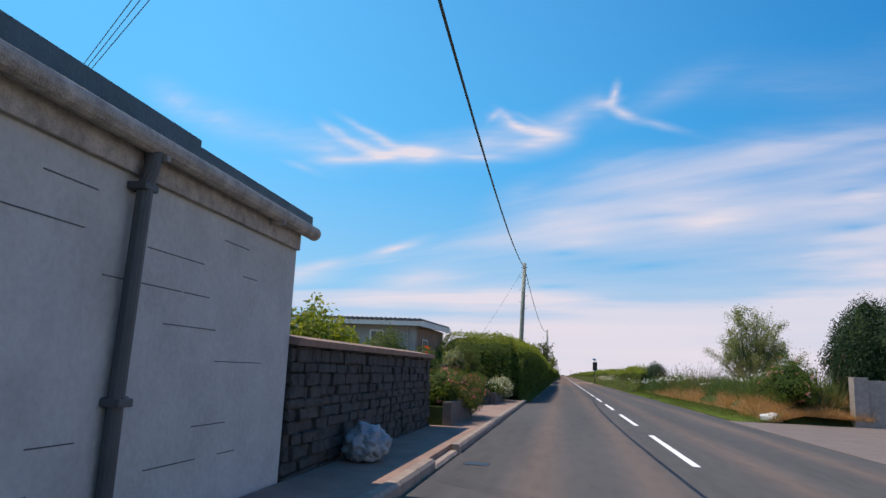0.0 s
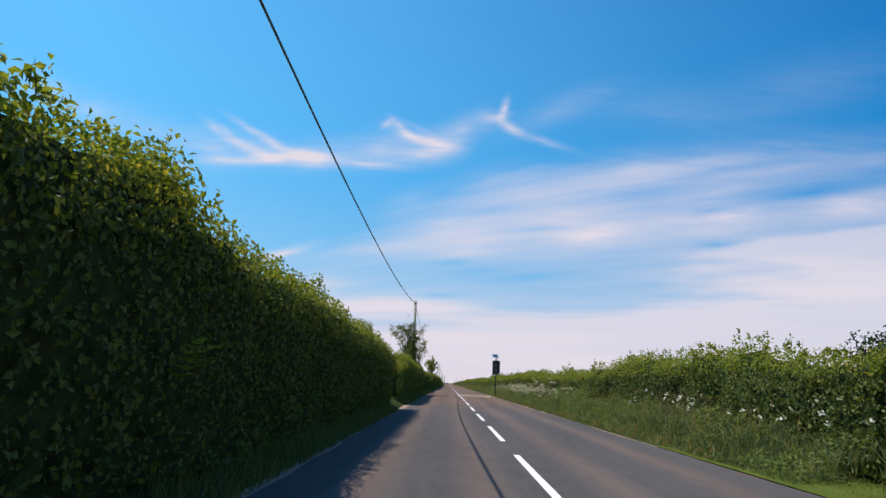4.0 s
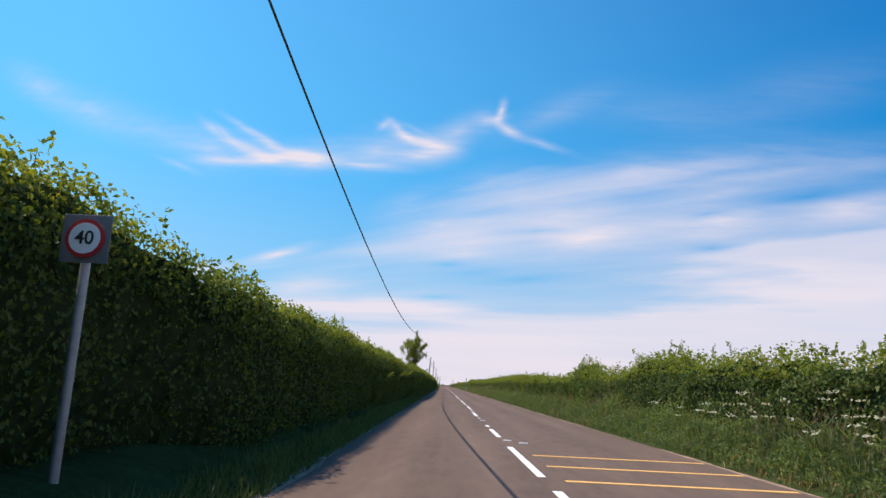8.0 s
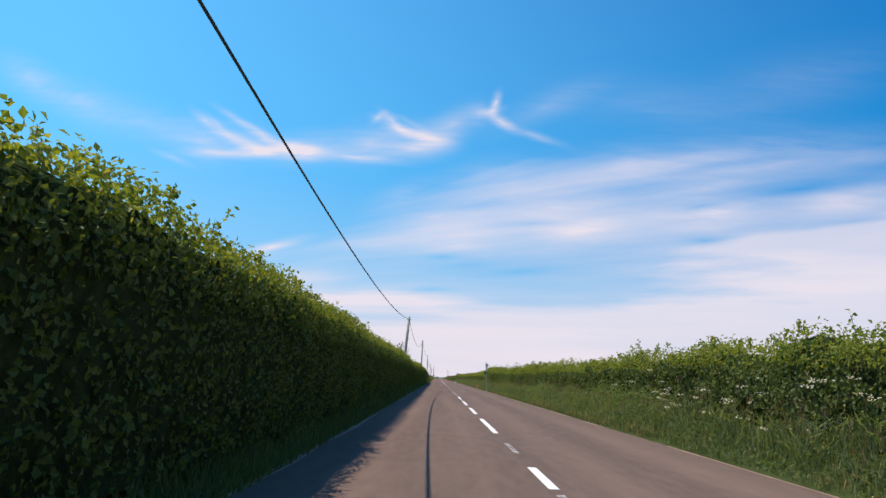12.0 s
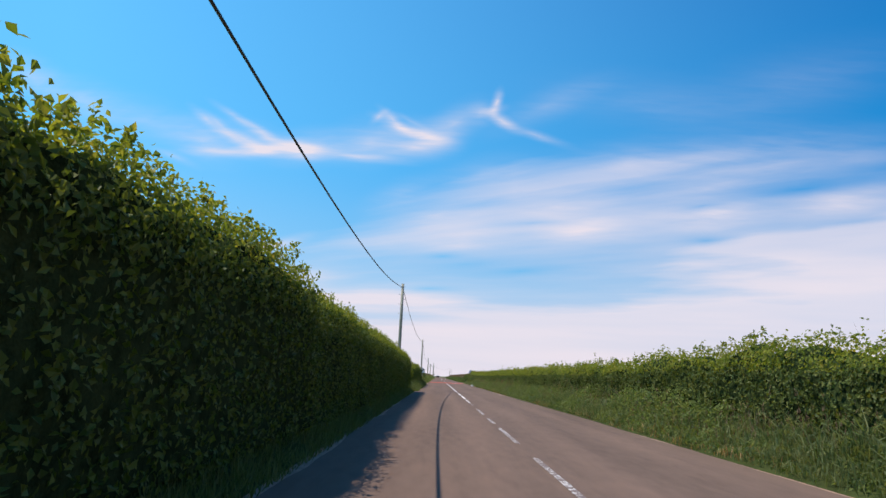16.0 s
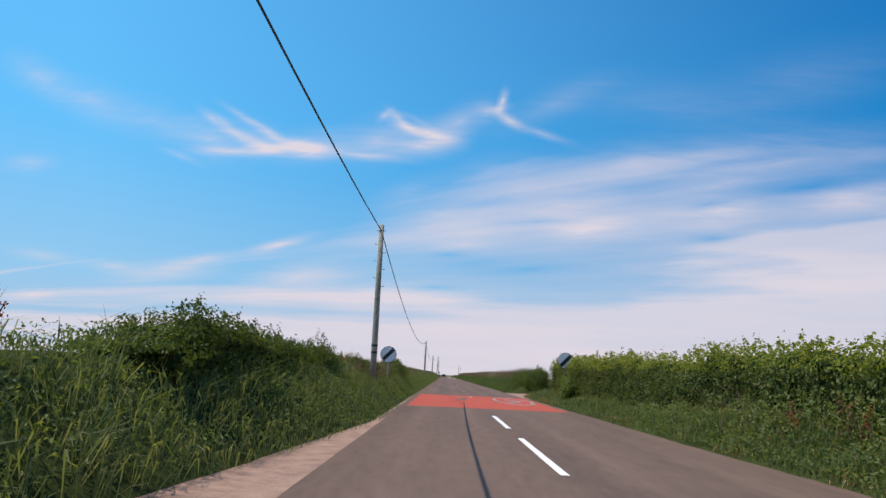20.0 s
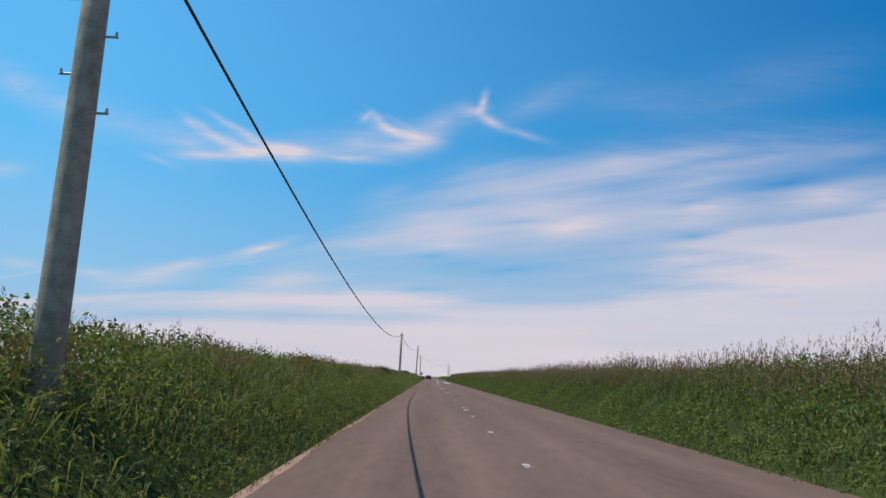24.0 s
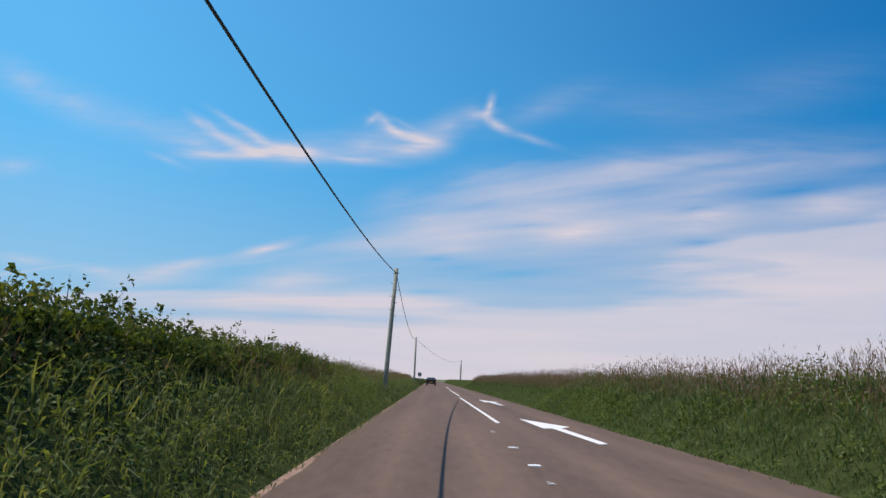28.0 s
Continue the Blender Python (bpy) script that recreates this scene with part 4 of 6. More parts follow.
for y in (143.0, 151.8, 168.4, 188.0, 250.6, 320.2, 344.4, 370.8, 419.0, 433.8, 444.5, 462.5, 484.0, 507.5, 533.0, 551.0, 578.8, 597.5, 600.2):
    flat("cat_eye", [(-0.10, y - 0.09), (0.08, y - 0.09), (0.08, y + 0.09), (-0.10, y + 0.09)], M_WHITE_LINE, "small pale road stud on the centre line", "road studs", z=0.018)

# red gateway surface with the oncoming speed roundel
red = [(-2.95 + 0.05 * math.sin(k * 2.1), 405.6 + k * 15.6 / 12) for k in range(13)]
red += [(3.22 + 0.05 * math.sin(k * 1.7), 421.4 - k * 15.6 / 12) for k in range(13)]
flat("red_surface", red, M_RED_DRESS, "faded red gateway surfacing across both lanes", z=0.0025)["category"] = "road surface"
flat("patched_asphalt", [(-0.85, 413.9), (-0.5, 413.7), (-0.25, 417.3), (-0.6, 417.8)], M_ROAD, "grey patch where the red surface has worn off", z=0.0045)["category"] = "road patch"
flat("patched_asphalt", [(0.9, 413.2), (1.25, 413.0), (1.3, 414.2), (1.0, 414.3)], M_ROAD, "grey patch where the red surface has worn off", z=0.0045)["category"] = "road patch"


def ring(cx, cy, rx, ry, wx, wy, a0, a1, name, label):
    bm = bmesh.new()
    n = max(6, int(abs(a1 - a0) / 6))
    rows = []
    for k in range(n + 1):
        a = radians(a0 + (a1 - a0) * k / n)
        co = [(cx + (rx - wx * q) * math.cos(a), cy + (ry - wy * q) * math.sin(a)) for q in (0, 1)]
        rows.append([bm.verts.new((*c, 0.006)) for c in co])
    for a, b in zip(rows, rows[1:]):
        bm.faces.new((a[0], b[0], b[1], a[1]))
    return tagged(part(name, bm, M_WORN_LINE), label, "road marking")


ring(2.05, 415.6, 1.0, 4.9, 0.16, 0.62, 0, 360, "speed_roundel", "worn white oval roundel painted on the red surface")
forty = new("roundel_lettering", lettering("40", 1.0, M_WORN_LINE, "roundel_lettering"))
forty.matrix_world = Matrix.Translation((2.05, 415.6, 0.007)) @ Matrix.Rotation(math.pi, 4, "Z") @ Matrix.Diagonal((0.85, 6.6, 1, 1))
tagged(forty, "worn white 40 painted inside the roundel", "road marking")
for dy, dx in ((0.0, 0.0), (21.6, 0.05)):
    flat("lane_arrow", [(2.0 + dx, 601.8 + dy), (2.22 + dx, 602.0 + dy), (2.08 + dx, 606.6 + dy), (2.46 + dx, 607.3 + dy), (1.42 + dx, 610.7 + dy), (1.52 + dx, 606.2 + dy), (1.80 + dx, 606.4 + dy)], M_WHITE_LINE, "white arrow painted on the oncoming lane", "lane arrows")


# ---- telegraph poles and cable ----
POLES = ((-3.45, -2.40, -31.0, 8.1), (-4.44, -4.27, 42.0, 7.92), (-4.40, -4.45, 114.5, 8.48), (-4.45, -4.36, 187.3, 6.44), (-4.68, -4.24, 259.5, 6.62), (-4.75, -4.75, 336.0, 8.42), (-4.70, -4.72, 409.35, 7.75), (-4.70, -4.66, 487.7, 6.3), (-4.86, -4.70, 560.8, 6.0), (-4.28, -3.95, 626.9, 7.52), (-4.2, -4.2, 690.0, 7.3), (6.9, 6.9, 791.0, 7.2), (9.5, 9.5, 860.0, 7.2))
for i, (bx, tx, y, h) in enumerate(POLES):
    po = thing("telegraph_pole", (bx, y, 0), "weathered grey wooden telegraph pole beside the road", "telegraph pole", "telegraph poles")
    d = tx - bx
    bm = bmesh.new()
    tube(bm, [(0, 0, -0.2), (d * 0.3, 0, h * 0.3), (d * 0.65, 0, h * 0.65), (d, 0, h)], [0.145, 0.135, 0.122, 0.105], 14)
    shaft = part("shaft", bm, M_POLE, po)
    for f in shaft.data.polygons:
        f.use_smooth = len(f.vertices) == 4
    bm = bmesh.new()
    rod(bm, (d, 0, h - 0.30), (d, 0, h - 0.24), 0.128, 0.128, 14)
    part("band", bm, M_STEEL, po, "steel band near the top")
    bm = bmesh.new()
    rod(bm, (d - 0.22, -0.02, h - 0.27), (d + 0.2, -0.02, h - 0.27), 0.018, 0.018, 8)
    part("bracket", bm, M_STEEL, po, "short steel cable bracket")
    for k in range(6):
        z = h - 0.9 - 0.38 * k
        sx = 1 if k % 2 else -1
        t = z / h
        bm = bmesh.new()
        rod(bm, (d * t + sx * 0.08, 0, z), (d * t + sx * 0.25, 0, z), 0.012, 0.012, 6)
        rod(bm, (d * t + sx * 0.235, 0, z - 0.01), (d * t + sx * 0.235, 0, z + 0.05), 0.012, 0.012, 6)
        part("step_iron", bm, M_STEEL, po)
    if i == 6:
        for z in (2.28, 1.98):
            bm = bmesh.new()
            rod(bm, (d * z / h, 0, z), (d * z / h, 0, z + 0.09), 0.146, 0.146, 14)
            part("dark_band", bm, M_BLACK, po, "black strap round the shaft")
tops = [(tx, y, h - 0.26) for _, tx, y, h in POLES]


def cable(a, b, sag, r, label="black telephone cable slung between poles"):
    bm = bmesh.new()
    a, b = Vector(a), Vector(b)
    pts = [a.lerp(b, k / 24) - Vector((0, 0, sag * 4 * (k / 24) * (1 - k / 24))) for k in range(25)]
    tube(bm, pts, r, 6)
    return tagged(part("telephone_cable", bm, M_CABLE), label, "cable", "telephone cables")


SAGS = (2.2, 1.25, 1.62, 1.20, 1.75, 1.15, 1.8, 1.65, 1.2, 1.2, 1.6, 1.2)
for a, b, sag in zip(tops, tops[1:], SAGS):
    cable(a, b, sag, 0.023)
# thin drop wires to the houses and over the hedge
for px, py in ((4.4, -1.93), (-19.0, 17.97)):
    po = thing("telegraph_pole", (px, py, 0), "plain wooden pole carrying drop wires to houses", "telegraph pole", "telegraph poles")
    bm = bmesh.new()
    tube(bm, [(0, 0, -0.2), (0, 0, 3.4), (0, 0, 7.2)], [0.12, 0.11, 0.095], 12)
    part("shaft", bm, M_POLE, po)
    bm = bmesh.new()
    rod(bm, (0, -0.32, 6.98), (0, 0.36, 6.98), 0.03, 0.03, 8)
    part("wire_arm", bm, M_STEEL, po, "steel arm for three wires")
for y0, y1 in ((-2.18, 17.92), (-1.93, 17.97), (-1.63, 18.0)):
    cable((4.4, y0, 7.0), (-19.0, y1, 7.0), 0.05, 0.008, "thin drop wire to a house")
cable(tops[1], (-13.3, 78, 1.9), 0.2, 0.007, "thin drop wire running off over the hedge")


# ---- signs ----
def steel_post(po, x, y, z1, r=0.038):
    bm = bmesh.new()
    rod(bm, (0, 0, -0.2), (0, 0, z1), r, r, 14)
    p = part("post", bm, M_STEEL, po)
    bm = bmesh.new()
    rod(bm, (0, 0, z1), (0, 0, z1 + 0.02), r * 1.12, r * 0.9, 14)
    part("cap", bm, M_BLACK, p)
    return p


def turned_text(text, size, po, at, mat, name="digits"):
    ob = new(name, lettering(text, size, mat, name, 0.0015))
    ob.parent = po
    ob.matrix_local = Matrix.Translation(at) @ Matrix.Rotation(math.pi / 2, 4, "X")
    return ob


def limit_sign(x, y, zc, rad, label, back=False):
    po = thing("speed_limit_sign", (x, y, 0), label, "road sign", "speed limit signs")
    steel_post(po, x, y, zc + rad * 0.7)
    if back:
        bm = bmesh.new()
        box(bm, (-rad * 1.25, -0.055, zc - rad * 1.25), (rad * 1.25, -0.045, zc + rad * 1.25), 0.004)
        part("backing_board", bm, M_SIGN_BACK, po, "dull grey backing board")
    bm = bmesh.new()
    disc(bm, (0, -0.065, zc), rad, 0.012)
    part("plate", bm, M_SIGN_RED, po, "red rim plate")
    bm = bmesh.new()
    disc(bm, (0, -0.073, zc), rad * 0.80, 0.006)
    part("face", bm, M_SIGN_WHITE, po, "white sign face")
    turned_text("40", rad * 0.98, po, (0, -0.079, zc), M_BLACK)
    for dz in (-0.35, 0.35):
        bm = bmesh.new()
        box(bm, (-0.06, -0.06, zc + dz * rad - 0.02), (0.06, 0.045, zc + dz * rad + 0.02), 0.005)
        part("clip", bm, M_STEEL, po)
    return po


limit_sign(-4.35, 123.3, 2.2, 0.155, "round 40 limit sign on a pale post beside the hedge", True)
small = limit_sign(3.30, 262.0, 2.49, 0.15, "small round 40 repeater sign on a grey steel post")
bm = bmesh.new()
rod(bm, (-0.06, 0.02, 1.5), (-0.06, 0.02, 2.76), 0.034, 0.034, 12)
part("upper_post", bm, M_STEEL, small)
bm = bmesh.new()
box(bm, (-0.27, -0.07, 1.68), (-0.05, 0.10, 1.90), 0.02)
part("control_box", bm, plain("green_box", (0.02, 0.05, 0.05), 0.5, var=0.2, bump=0.05), small, "small dark green box clamped to the post")


def derestriction(x, y, zc, label):
    rad = 0.43
    po = thing("national_limit_sign", (x, y, 0), label, "road sign", "national speed limit signs")
    steel_post(po, x, y, zc - rad * 0.75, 0.042)
    bm = bmesh.new()
    disc(bm, (0, -0.05, zc), rad, 0.012, 56)
    part("plate", bm, M_BLACK, po, "thin black rim")
    bm = bmesh.new()
    disc(bm, (0, -0.058, zc), rad * 0.94, 0.006, 56)
    part("face", bm, M_SIGN_WHITE, po, "pale grey-white face")
    bm = bmesh.new()
    k = rad * 0.93
    w = rad * 0.22
    pts = []
    for sgn in (1, -1):
        off = math.asin(w / k)
        base = radians(45) if sgn == 1 else radians(225)
        for a in (base - off, base + off):
            pts.append((k * math.cos(a), -0.0625, zc + k * math.sin(a)))
    bm.faces.new([bm.verts.new(p) for p in pts])
    bar = part("diagonal_bar", bm, M_BLACK, po, "black diagonal bar")
    for dz in (-0.5, 0.45):
        bm = bmesh.new()
        box(bm, (-0.2, -0.045, zc + dz * rad - 0.02), (0.2, -0.02, zc + dz * rad + 0.02), 0.004)
        part("rail", bm, M_STEEL, po)
    return po


derestriction(-4.60, 415.9, 2.13, "round white national speed limit sign with black diagonal on a bank")
derestriction(4.85, 415.9, 2.22, "round white national speed limit sign with black diagonal before a hedge")

# solar powered vehicle-activated sign, seen from behind
po = thing("vehicle_activated_sign", (3.64, 122.7, 0.08), "black solar-powered speed sign seen from behind on a black pole", "road sign")
bm = bmesh.new()
rod(bm, (0, 0, -0.3), (-0.02, 0, 3.85), 0.06, 0.055, 14)
part("post", bm, M_BLACK, po)
bm = bmesh.new()
box(bm, (-0.36, 0.04, 2.12), (0.40, 0.20, 3.55), 0.025)
cas = part("display_casing", bm, M_BLACK, po)
for z in (2.22, 2.62, 3.08):
    bm = bmesh.new()
    box(bm, (-0.10, -0.07, z), (0.10, 0.045, z + 0.035), 0.006)
    part("clamp", bm, M_STEEL, cas)
bm = bmesh.new()
box(bm, (-0.335, 0.03, 2.16), (-0.315, 0.045, 3.51), 0.002)
part("hinge", bm, M_PIPE, cas)
bm = bmesh.new()
box(bm, (0.20, 0.034, 2.16), (0.37, 0.042, 2.20), 0.001)
box(bm, (0.33, 0.034, 2.16), (0.37, 0.042, 2.36), 0.001)
part("sticker", bm, M_SIGN_WHITE, cas)
bm = bmesh.new()
rod(bm, (0.19, 0.05, 3.5), (0.19, 0.05, 4.05), 0.022, 0.022, 10)
rod(bm, (0.12, 0.05, 3.9), (0.26, 0.05, 3.98), 0.008, 0.008, 6)
part("aerial", bm, M_STEEL, po)
panel = new("solar_panel")
panel.parent = po
panel.matrix_local = Matrix.Translation((-0.12, 0.0, 4.02)) @ Euler((radians(52), radians(-4), radians(28))).to_matrix().to_4x4()
bm = bmesh.new()
box(bm, (-0.33, -0.21, -0.015), (0.33, 0.21, 0.015), 0.006)
part("panel_frame", bm, M_SIGN_WHITE, panel, "white aluminium panel frame")
bm = bmesh.new()
box(bm, (-0.30, -0.18, 0.014), (0.30, 0.18, 0.019))
part("cells", bm, M_SOLAR, panel, "blue solar cells")
bm = bmesh.new()
box(bm, (-0.30, -0.18, -0.019), (0.30, 0.18, -0.0155))
part("panel_back", bm, M_SOLAR, panel, "blue-grey panel back")

# far direction sign beyond the bend
po = thing("far_sign", (-4.3, 740.0, 0), "small dark warning sign far down the road", "road sign")
bm = bmesh.new()
rod(bm, (0, 0, -0.1), (0, 0, 2.4), 0.04, 0.04, 8)
part("post", bm, M_STEEL, po)
bm = bmesh.new()
box(bm, (-0.4, -0.05, 1.7), (0.4, -0.03, 2.5), 0.01)
part("plate", bm, M_SIGN_BACK, po)


# ---- shrubs and trees ----
def blob_points(n, centre, radii, seed, lumps=0.28):
    d = unit(rng.normal(0, 1, (n, 3)))
    az = np.arctan2(d[:, 1], d[:, 0])
    r = 1 + lumps * rough(az * 1.6 + seed, d[:, 2] * 2.4 + seed * 3, seed)
    depth = rng.uniform(0.66, 1.04, n)
    q = np.array(centre) + d * np.array(radii) * (r * depth)[:, None]
    return q, d


def shrub(name, centre, radii, n, mat, label, leaf=0.07, category="shrub", flowers=None, nflow=0, fsize=0.05, seed=1, group="", flow_label="", inner=0.66, lumps=0.28):
    """A rounded bush that stands on the ground: a core dark as inner shade, leaves, and blossoms where it has them."""
    cx, cy, cz = centre
    ob = thing(name, (cx, cy, cz - radii[2]), label, category, group)
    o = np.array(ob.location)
    # core coloured dark in place of the shade deep in the bush
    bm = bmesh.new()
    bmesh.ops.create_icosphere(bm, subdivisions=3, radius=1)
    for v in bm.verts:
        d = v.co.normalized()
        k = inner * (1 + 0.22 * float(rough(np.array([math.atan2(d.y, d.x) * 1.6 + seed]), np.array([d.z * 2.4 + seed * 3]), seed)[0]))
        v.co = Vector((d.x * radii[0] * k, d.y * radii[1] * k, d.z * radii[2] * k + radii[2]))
    part("core", bm, M_CORE_SHADE, ob, "dark inner shell coloured for the shade inside the bush")
    q, d = blob_points(int(n * 1.7), (cx, cy, cz), radii, seed, lumps)
    if lumps < 0.2:
        q = np.array((cx, cy, cz)) + (q - np.array((cx, cy, cz))) * rng.uniform(1.0, 1.12, len(q))[:, None]
    keep = q[:, 2] > 0.02
    v, f = leaf_arrays(q[keep] - o, d[keep], leaf, leaf * 0.62)
    mesh_ob("leaf_coat", v, f, mat, ob)
    if flowers is not None:
        q, d = blob_points(nflow, (cx, cy, cz), [r * 1.03 for r in radii], seed)
        keep = (q[:, 2] > 0.05) & (rng.uniform(0, 1, nflow) < 0.35 + 0.65 * (d[:, 2] > -0.2))
        qq = np.repeat(q[keep] - o, 4, 0) + rng.normal(0, fsize * 0.3, (int(keep.sum()) * 4, 3))
        v, f = leaf_arrays(qq, np.repeat(d[keep] + np.array((0, 0, 0.4)), 4, 0), fsize, fsize * 0.9, 0.6)
        mesh_ob("blossom", v, f, flowers, ob, flow_label)
    return ob


def tree(name, base, height, crown_lo, spread, n_leaf, mat, label, seed, leaf=0.08, lean=(0, 0), trunk=0.09, limbs=9, ivy=0, category="tree", leader=True, rise=(-0.35, 0.9)):
    """A tapered, forked trunk with limbs and twigs, and leaves in clumps about the twig ends."""
    r = random.Random(seed)
    ob = thing(name, base, label, category, "roadside trees")
    bm = bmesh.new()
    fork = crown_lo * 0.9
    tube(bm, [(0, 0, -0.2), (lean[0] * 0.3, lean[1] * 0.3, fork * 0.5), (lean[0] * 0.5, lean[1] * 0.5, fork)], [trunk * 1.3, trunk, trunk * 0.8], 10)
    part("trunk", bm, M_BARK, ob)
    ends = []
    if leader:
        bm = bmesh.new()
        top = height * 0.86
        tube(bm, [(lean[0] * 0.5, lean[1] * 0.5, fork - 0.05), (lean[0] * 0.7, lean[1] * 0.8 + 0.06, (fork + top) / 2), (lean[0], lean[1], top)], [trunk * 0.8, trunk * 0.45, 0.01], 8)
        part("leader", bm, M_BARK, ob)
        ends += [(Vector((lean[0] * 0.6, lean[1] * 0.6, fork)), Vector((lean[0], lean[1], height)))] * 3
    for k in range(limbs):
        a = k * 2.4 + r.uniform(-0.4, 0.4)
        up = (k + r.uniform(0.1, 0.9)) / limbs
        if leader:
            z0 = fork * 0.8 + (height * 0.8 - fork * 0.8) * up
            reach = spread * (0.55 + 0.9 * up * (1 - up) * 2) * r.uniform(0.6, 1.15)
            z1 = z0 + (height - z0) * r.uniform(0.35, 0.85)
            p0 = Vector((lean[0] * 0.7, lean[1] * 0.7, z0))
        else:
            reach = spread * (1.05 - 0.55 * up) * r.uniform(0.7, 1.15)
            z1 = crown_lo + (height - crown_lo) * (0.35 + 0.65 * up) * r.uniform(0.8, 1.0)
            p0 = Vector((lean[0] * 0.5, lean[1] * 0.5, fork * r.uniform(0.5, 1.0)))
        p2 = Vector((lean[0] + math.cos(a) * reach, lean[1] + math.sin(a) * reach, z1))
        p1 = p0.lerp(p2, 0.5) + Vector((math.cos(a) * 0.12 + r.uniform(-0.1, 0.1), math.sin(a) * 0.12 + r.uniform(-0.1, 0.1), 0.1))
        bm = bmesh.new()
        tube(bm, [p0, p1, p2], [trunk * 0.42, trunk * 0.24, 0.007], 6)
        for j in range(7):
            q0 = p0.lerp(p1, r.uniform(0.3, 1.0)) if j < 3 else p1.lerp(p2, r.uniform(0.0, 0.95))
            q1 = q0 + Vector((r.uniform(-1, 1), r.uniform(-1, 1), r.uniform(*rise))) * spread * r.uniform(0.2, 0.42)
            tube(bm, [q0, q0.lerp(q1, 0.5) + Vector((0, 0, 0.05)), q1], [0.012, 0.008, 0.004], 4)
            ends += [(q0, q1)] * 2
        part("limb", bm, M_BARK, ob)
        ends += [(p1, p2), (p0, p2)]
    k = n_leaf
    pick = rng.integers(0, len(ends), k)
    a = np.array([e[0] for e in ends])[pick]
    b = np.array([e[1] for e in ends])[pick]
    t = rng.uniform(0.05, 1.08, k)[:, None]
    q = a + (b - a) * t + rng.normal(0, spread * 0.06, (k, 3))
    v, f = leaf_arrays(q, rng.normal(0, 0.6, (k, 3)) + np.array((0, 0, 0.7)), leaf, leaf * 0.6)
    mesh_ob("crown", v, f, mat, ob)
    if ivy:
        z = rng.uniform(0.2, crown_lo * 1.1, ivy)
        a = rng.uniform(0, math.tau, ivy)
        rad = trunk + rng.uniform(0.05, 0.38, ivy) * (1.15 - z / (crown_lo * 1.2))
        q = np.stack([np.cos(a) * rad, np.sin(a) * rad, z], 1)
        v, f = leaf_arrays(q, np.stack([np.cos(a), np.sin(a), 0 * a], 1), 0.09, 0.07)
        mesh_ob("ivy", v, f, M_LEAF_DARK, ob, "dark ivy round the stem")
    return ob


tree("roadside_tree", (-4.85, 114.0, 0.2), 6.7, 2.9, 1.55, 9500, M_LEAF_TREE, "small open-crowned hawthorn growing through the hedge", 3, 0.075, (-0.15, 0), 0.08, 18, 4200)
tree("roadside_tree", (-4.15, 119.4, 0.2), 5.6, 2.5, 0.95, 4200, M_LEAF_WILLOW, "grey-leaved twiggy tree in the hedge", 5, 0.065, (0.0, 0), 0.06, 16, 900)
tree("roadside_tree", (-4.38, 186.55, 0.2), 5.75, 2.5, 1.36, 11500, M_LEAF_TOP, "ivy-stemmed small tree standing in the hedge", 8, 0.085, (-0.15, 0), 0.10, 20, 7500)
tree("roadside_tree", (-4.95, 261.0, 0.2), 4.3, 2.2, 0.9, 900, M_LEAF_TREE, "thin bare-twigged bush beside a leaning pole", 11, 0.06, (0, 0), 0.05, 12)
tree("roadside_tree", (-7.95, 338.6, 0.2), 4.7, 1.4, 1.2, 6500, M_LEAF_TREE, "small thorn tree behind the roadside growth", 14, 0.07, (0, 0), 0.07, 13)
tree("roadside_willow", (10.1, 47.0, -0.05), 6.4, 1.0, 2.35, 42000, M_LEAF_WILLOW, "grey-green willow with upright whippy shoots behind the verge", 17, 0.085, (0, 0), 0.11, 28, leader=False, rise=(0.35, 1.4))


# ---- buildings by the first bend of the footway ----
def slab(name, pts, mat, parent=None, label="", thick=0.06):
    """A flat plate through four corners, thickened downward."""
    bm = bmesh.new()
    p = [Vector(q) for q in pts]
    n = (p[1] - p[0]).cross(p[2] - p[0]).normalized()
    if n.z < 0:
        n = -n
    hi = [bm.verts.new(q) for q in p]
    lo = [bm.verts.new(q - n * thick) for q in p]
    bm.faces.new(hi)
    bm.faces.new(lo[::-1])
    for i in range(len(p)):
        bm.faces.new((hi[i], lo[i], lo[(i + 1) % len(p)], hi[(i + 1) % len(p)]))
    return part(name, bm, mat, parent, label)


def wall_block(name, lo, hi, mat, parent=None, label="", bevel=0.01):
    bm = bmesh.new()
    box(bm, lo, hi, bevel)
    return part(name, bm, mat, parent, label)


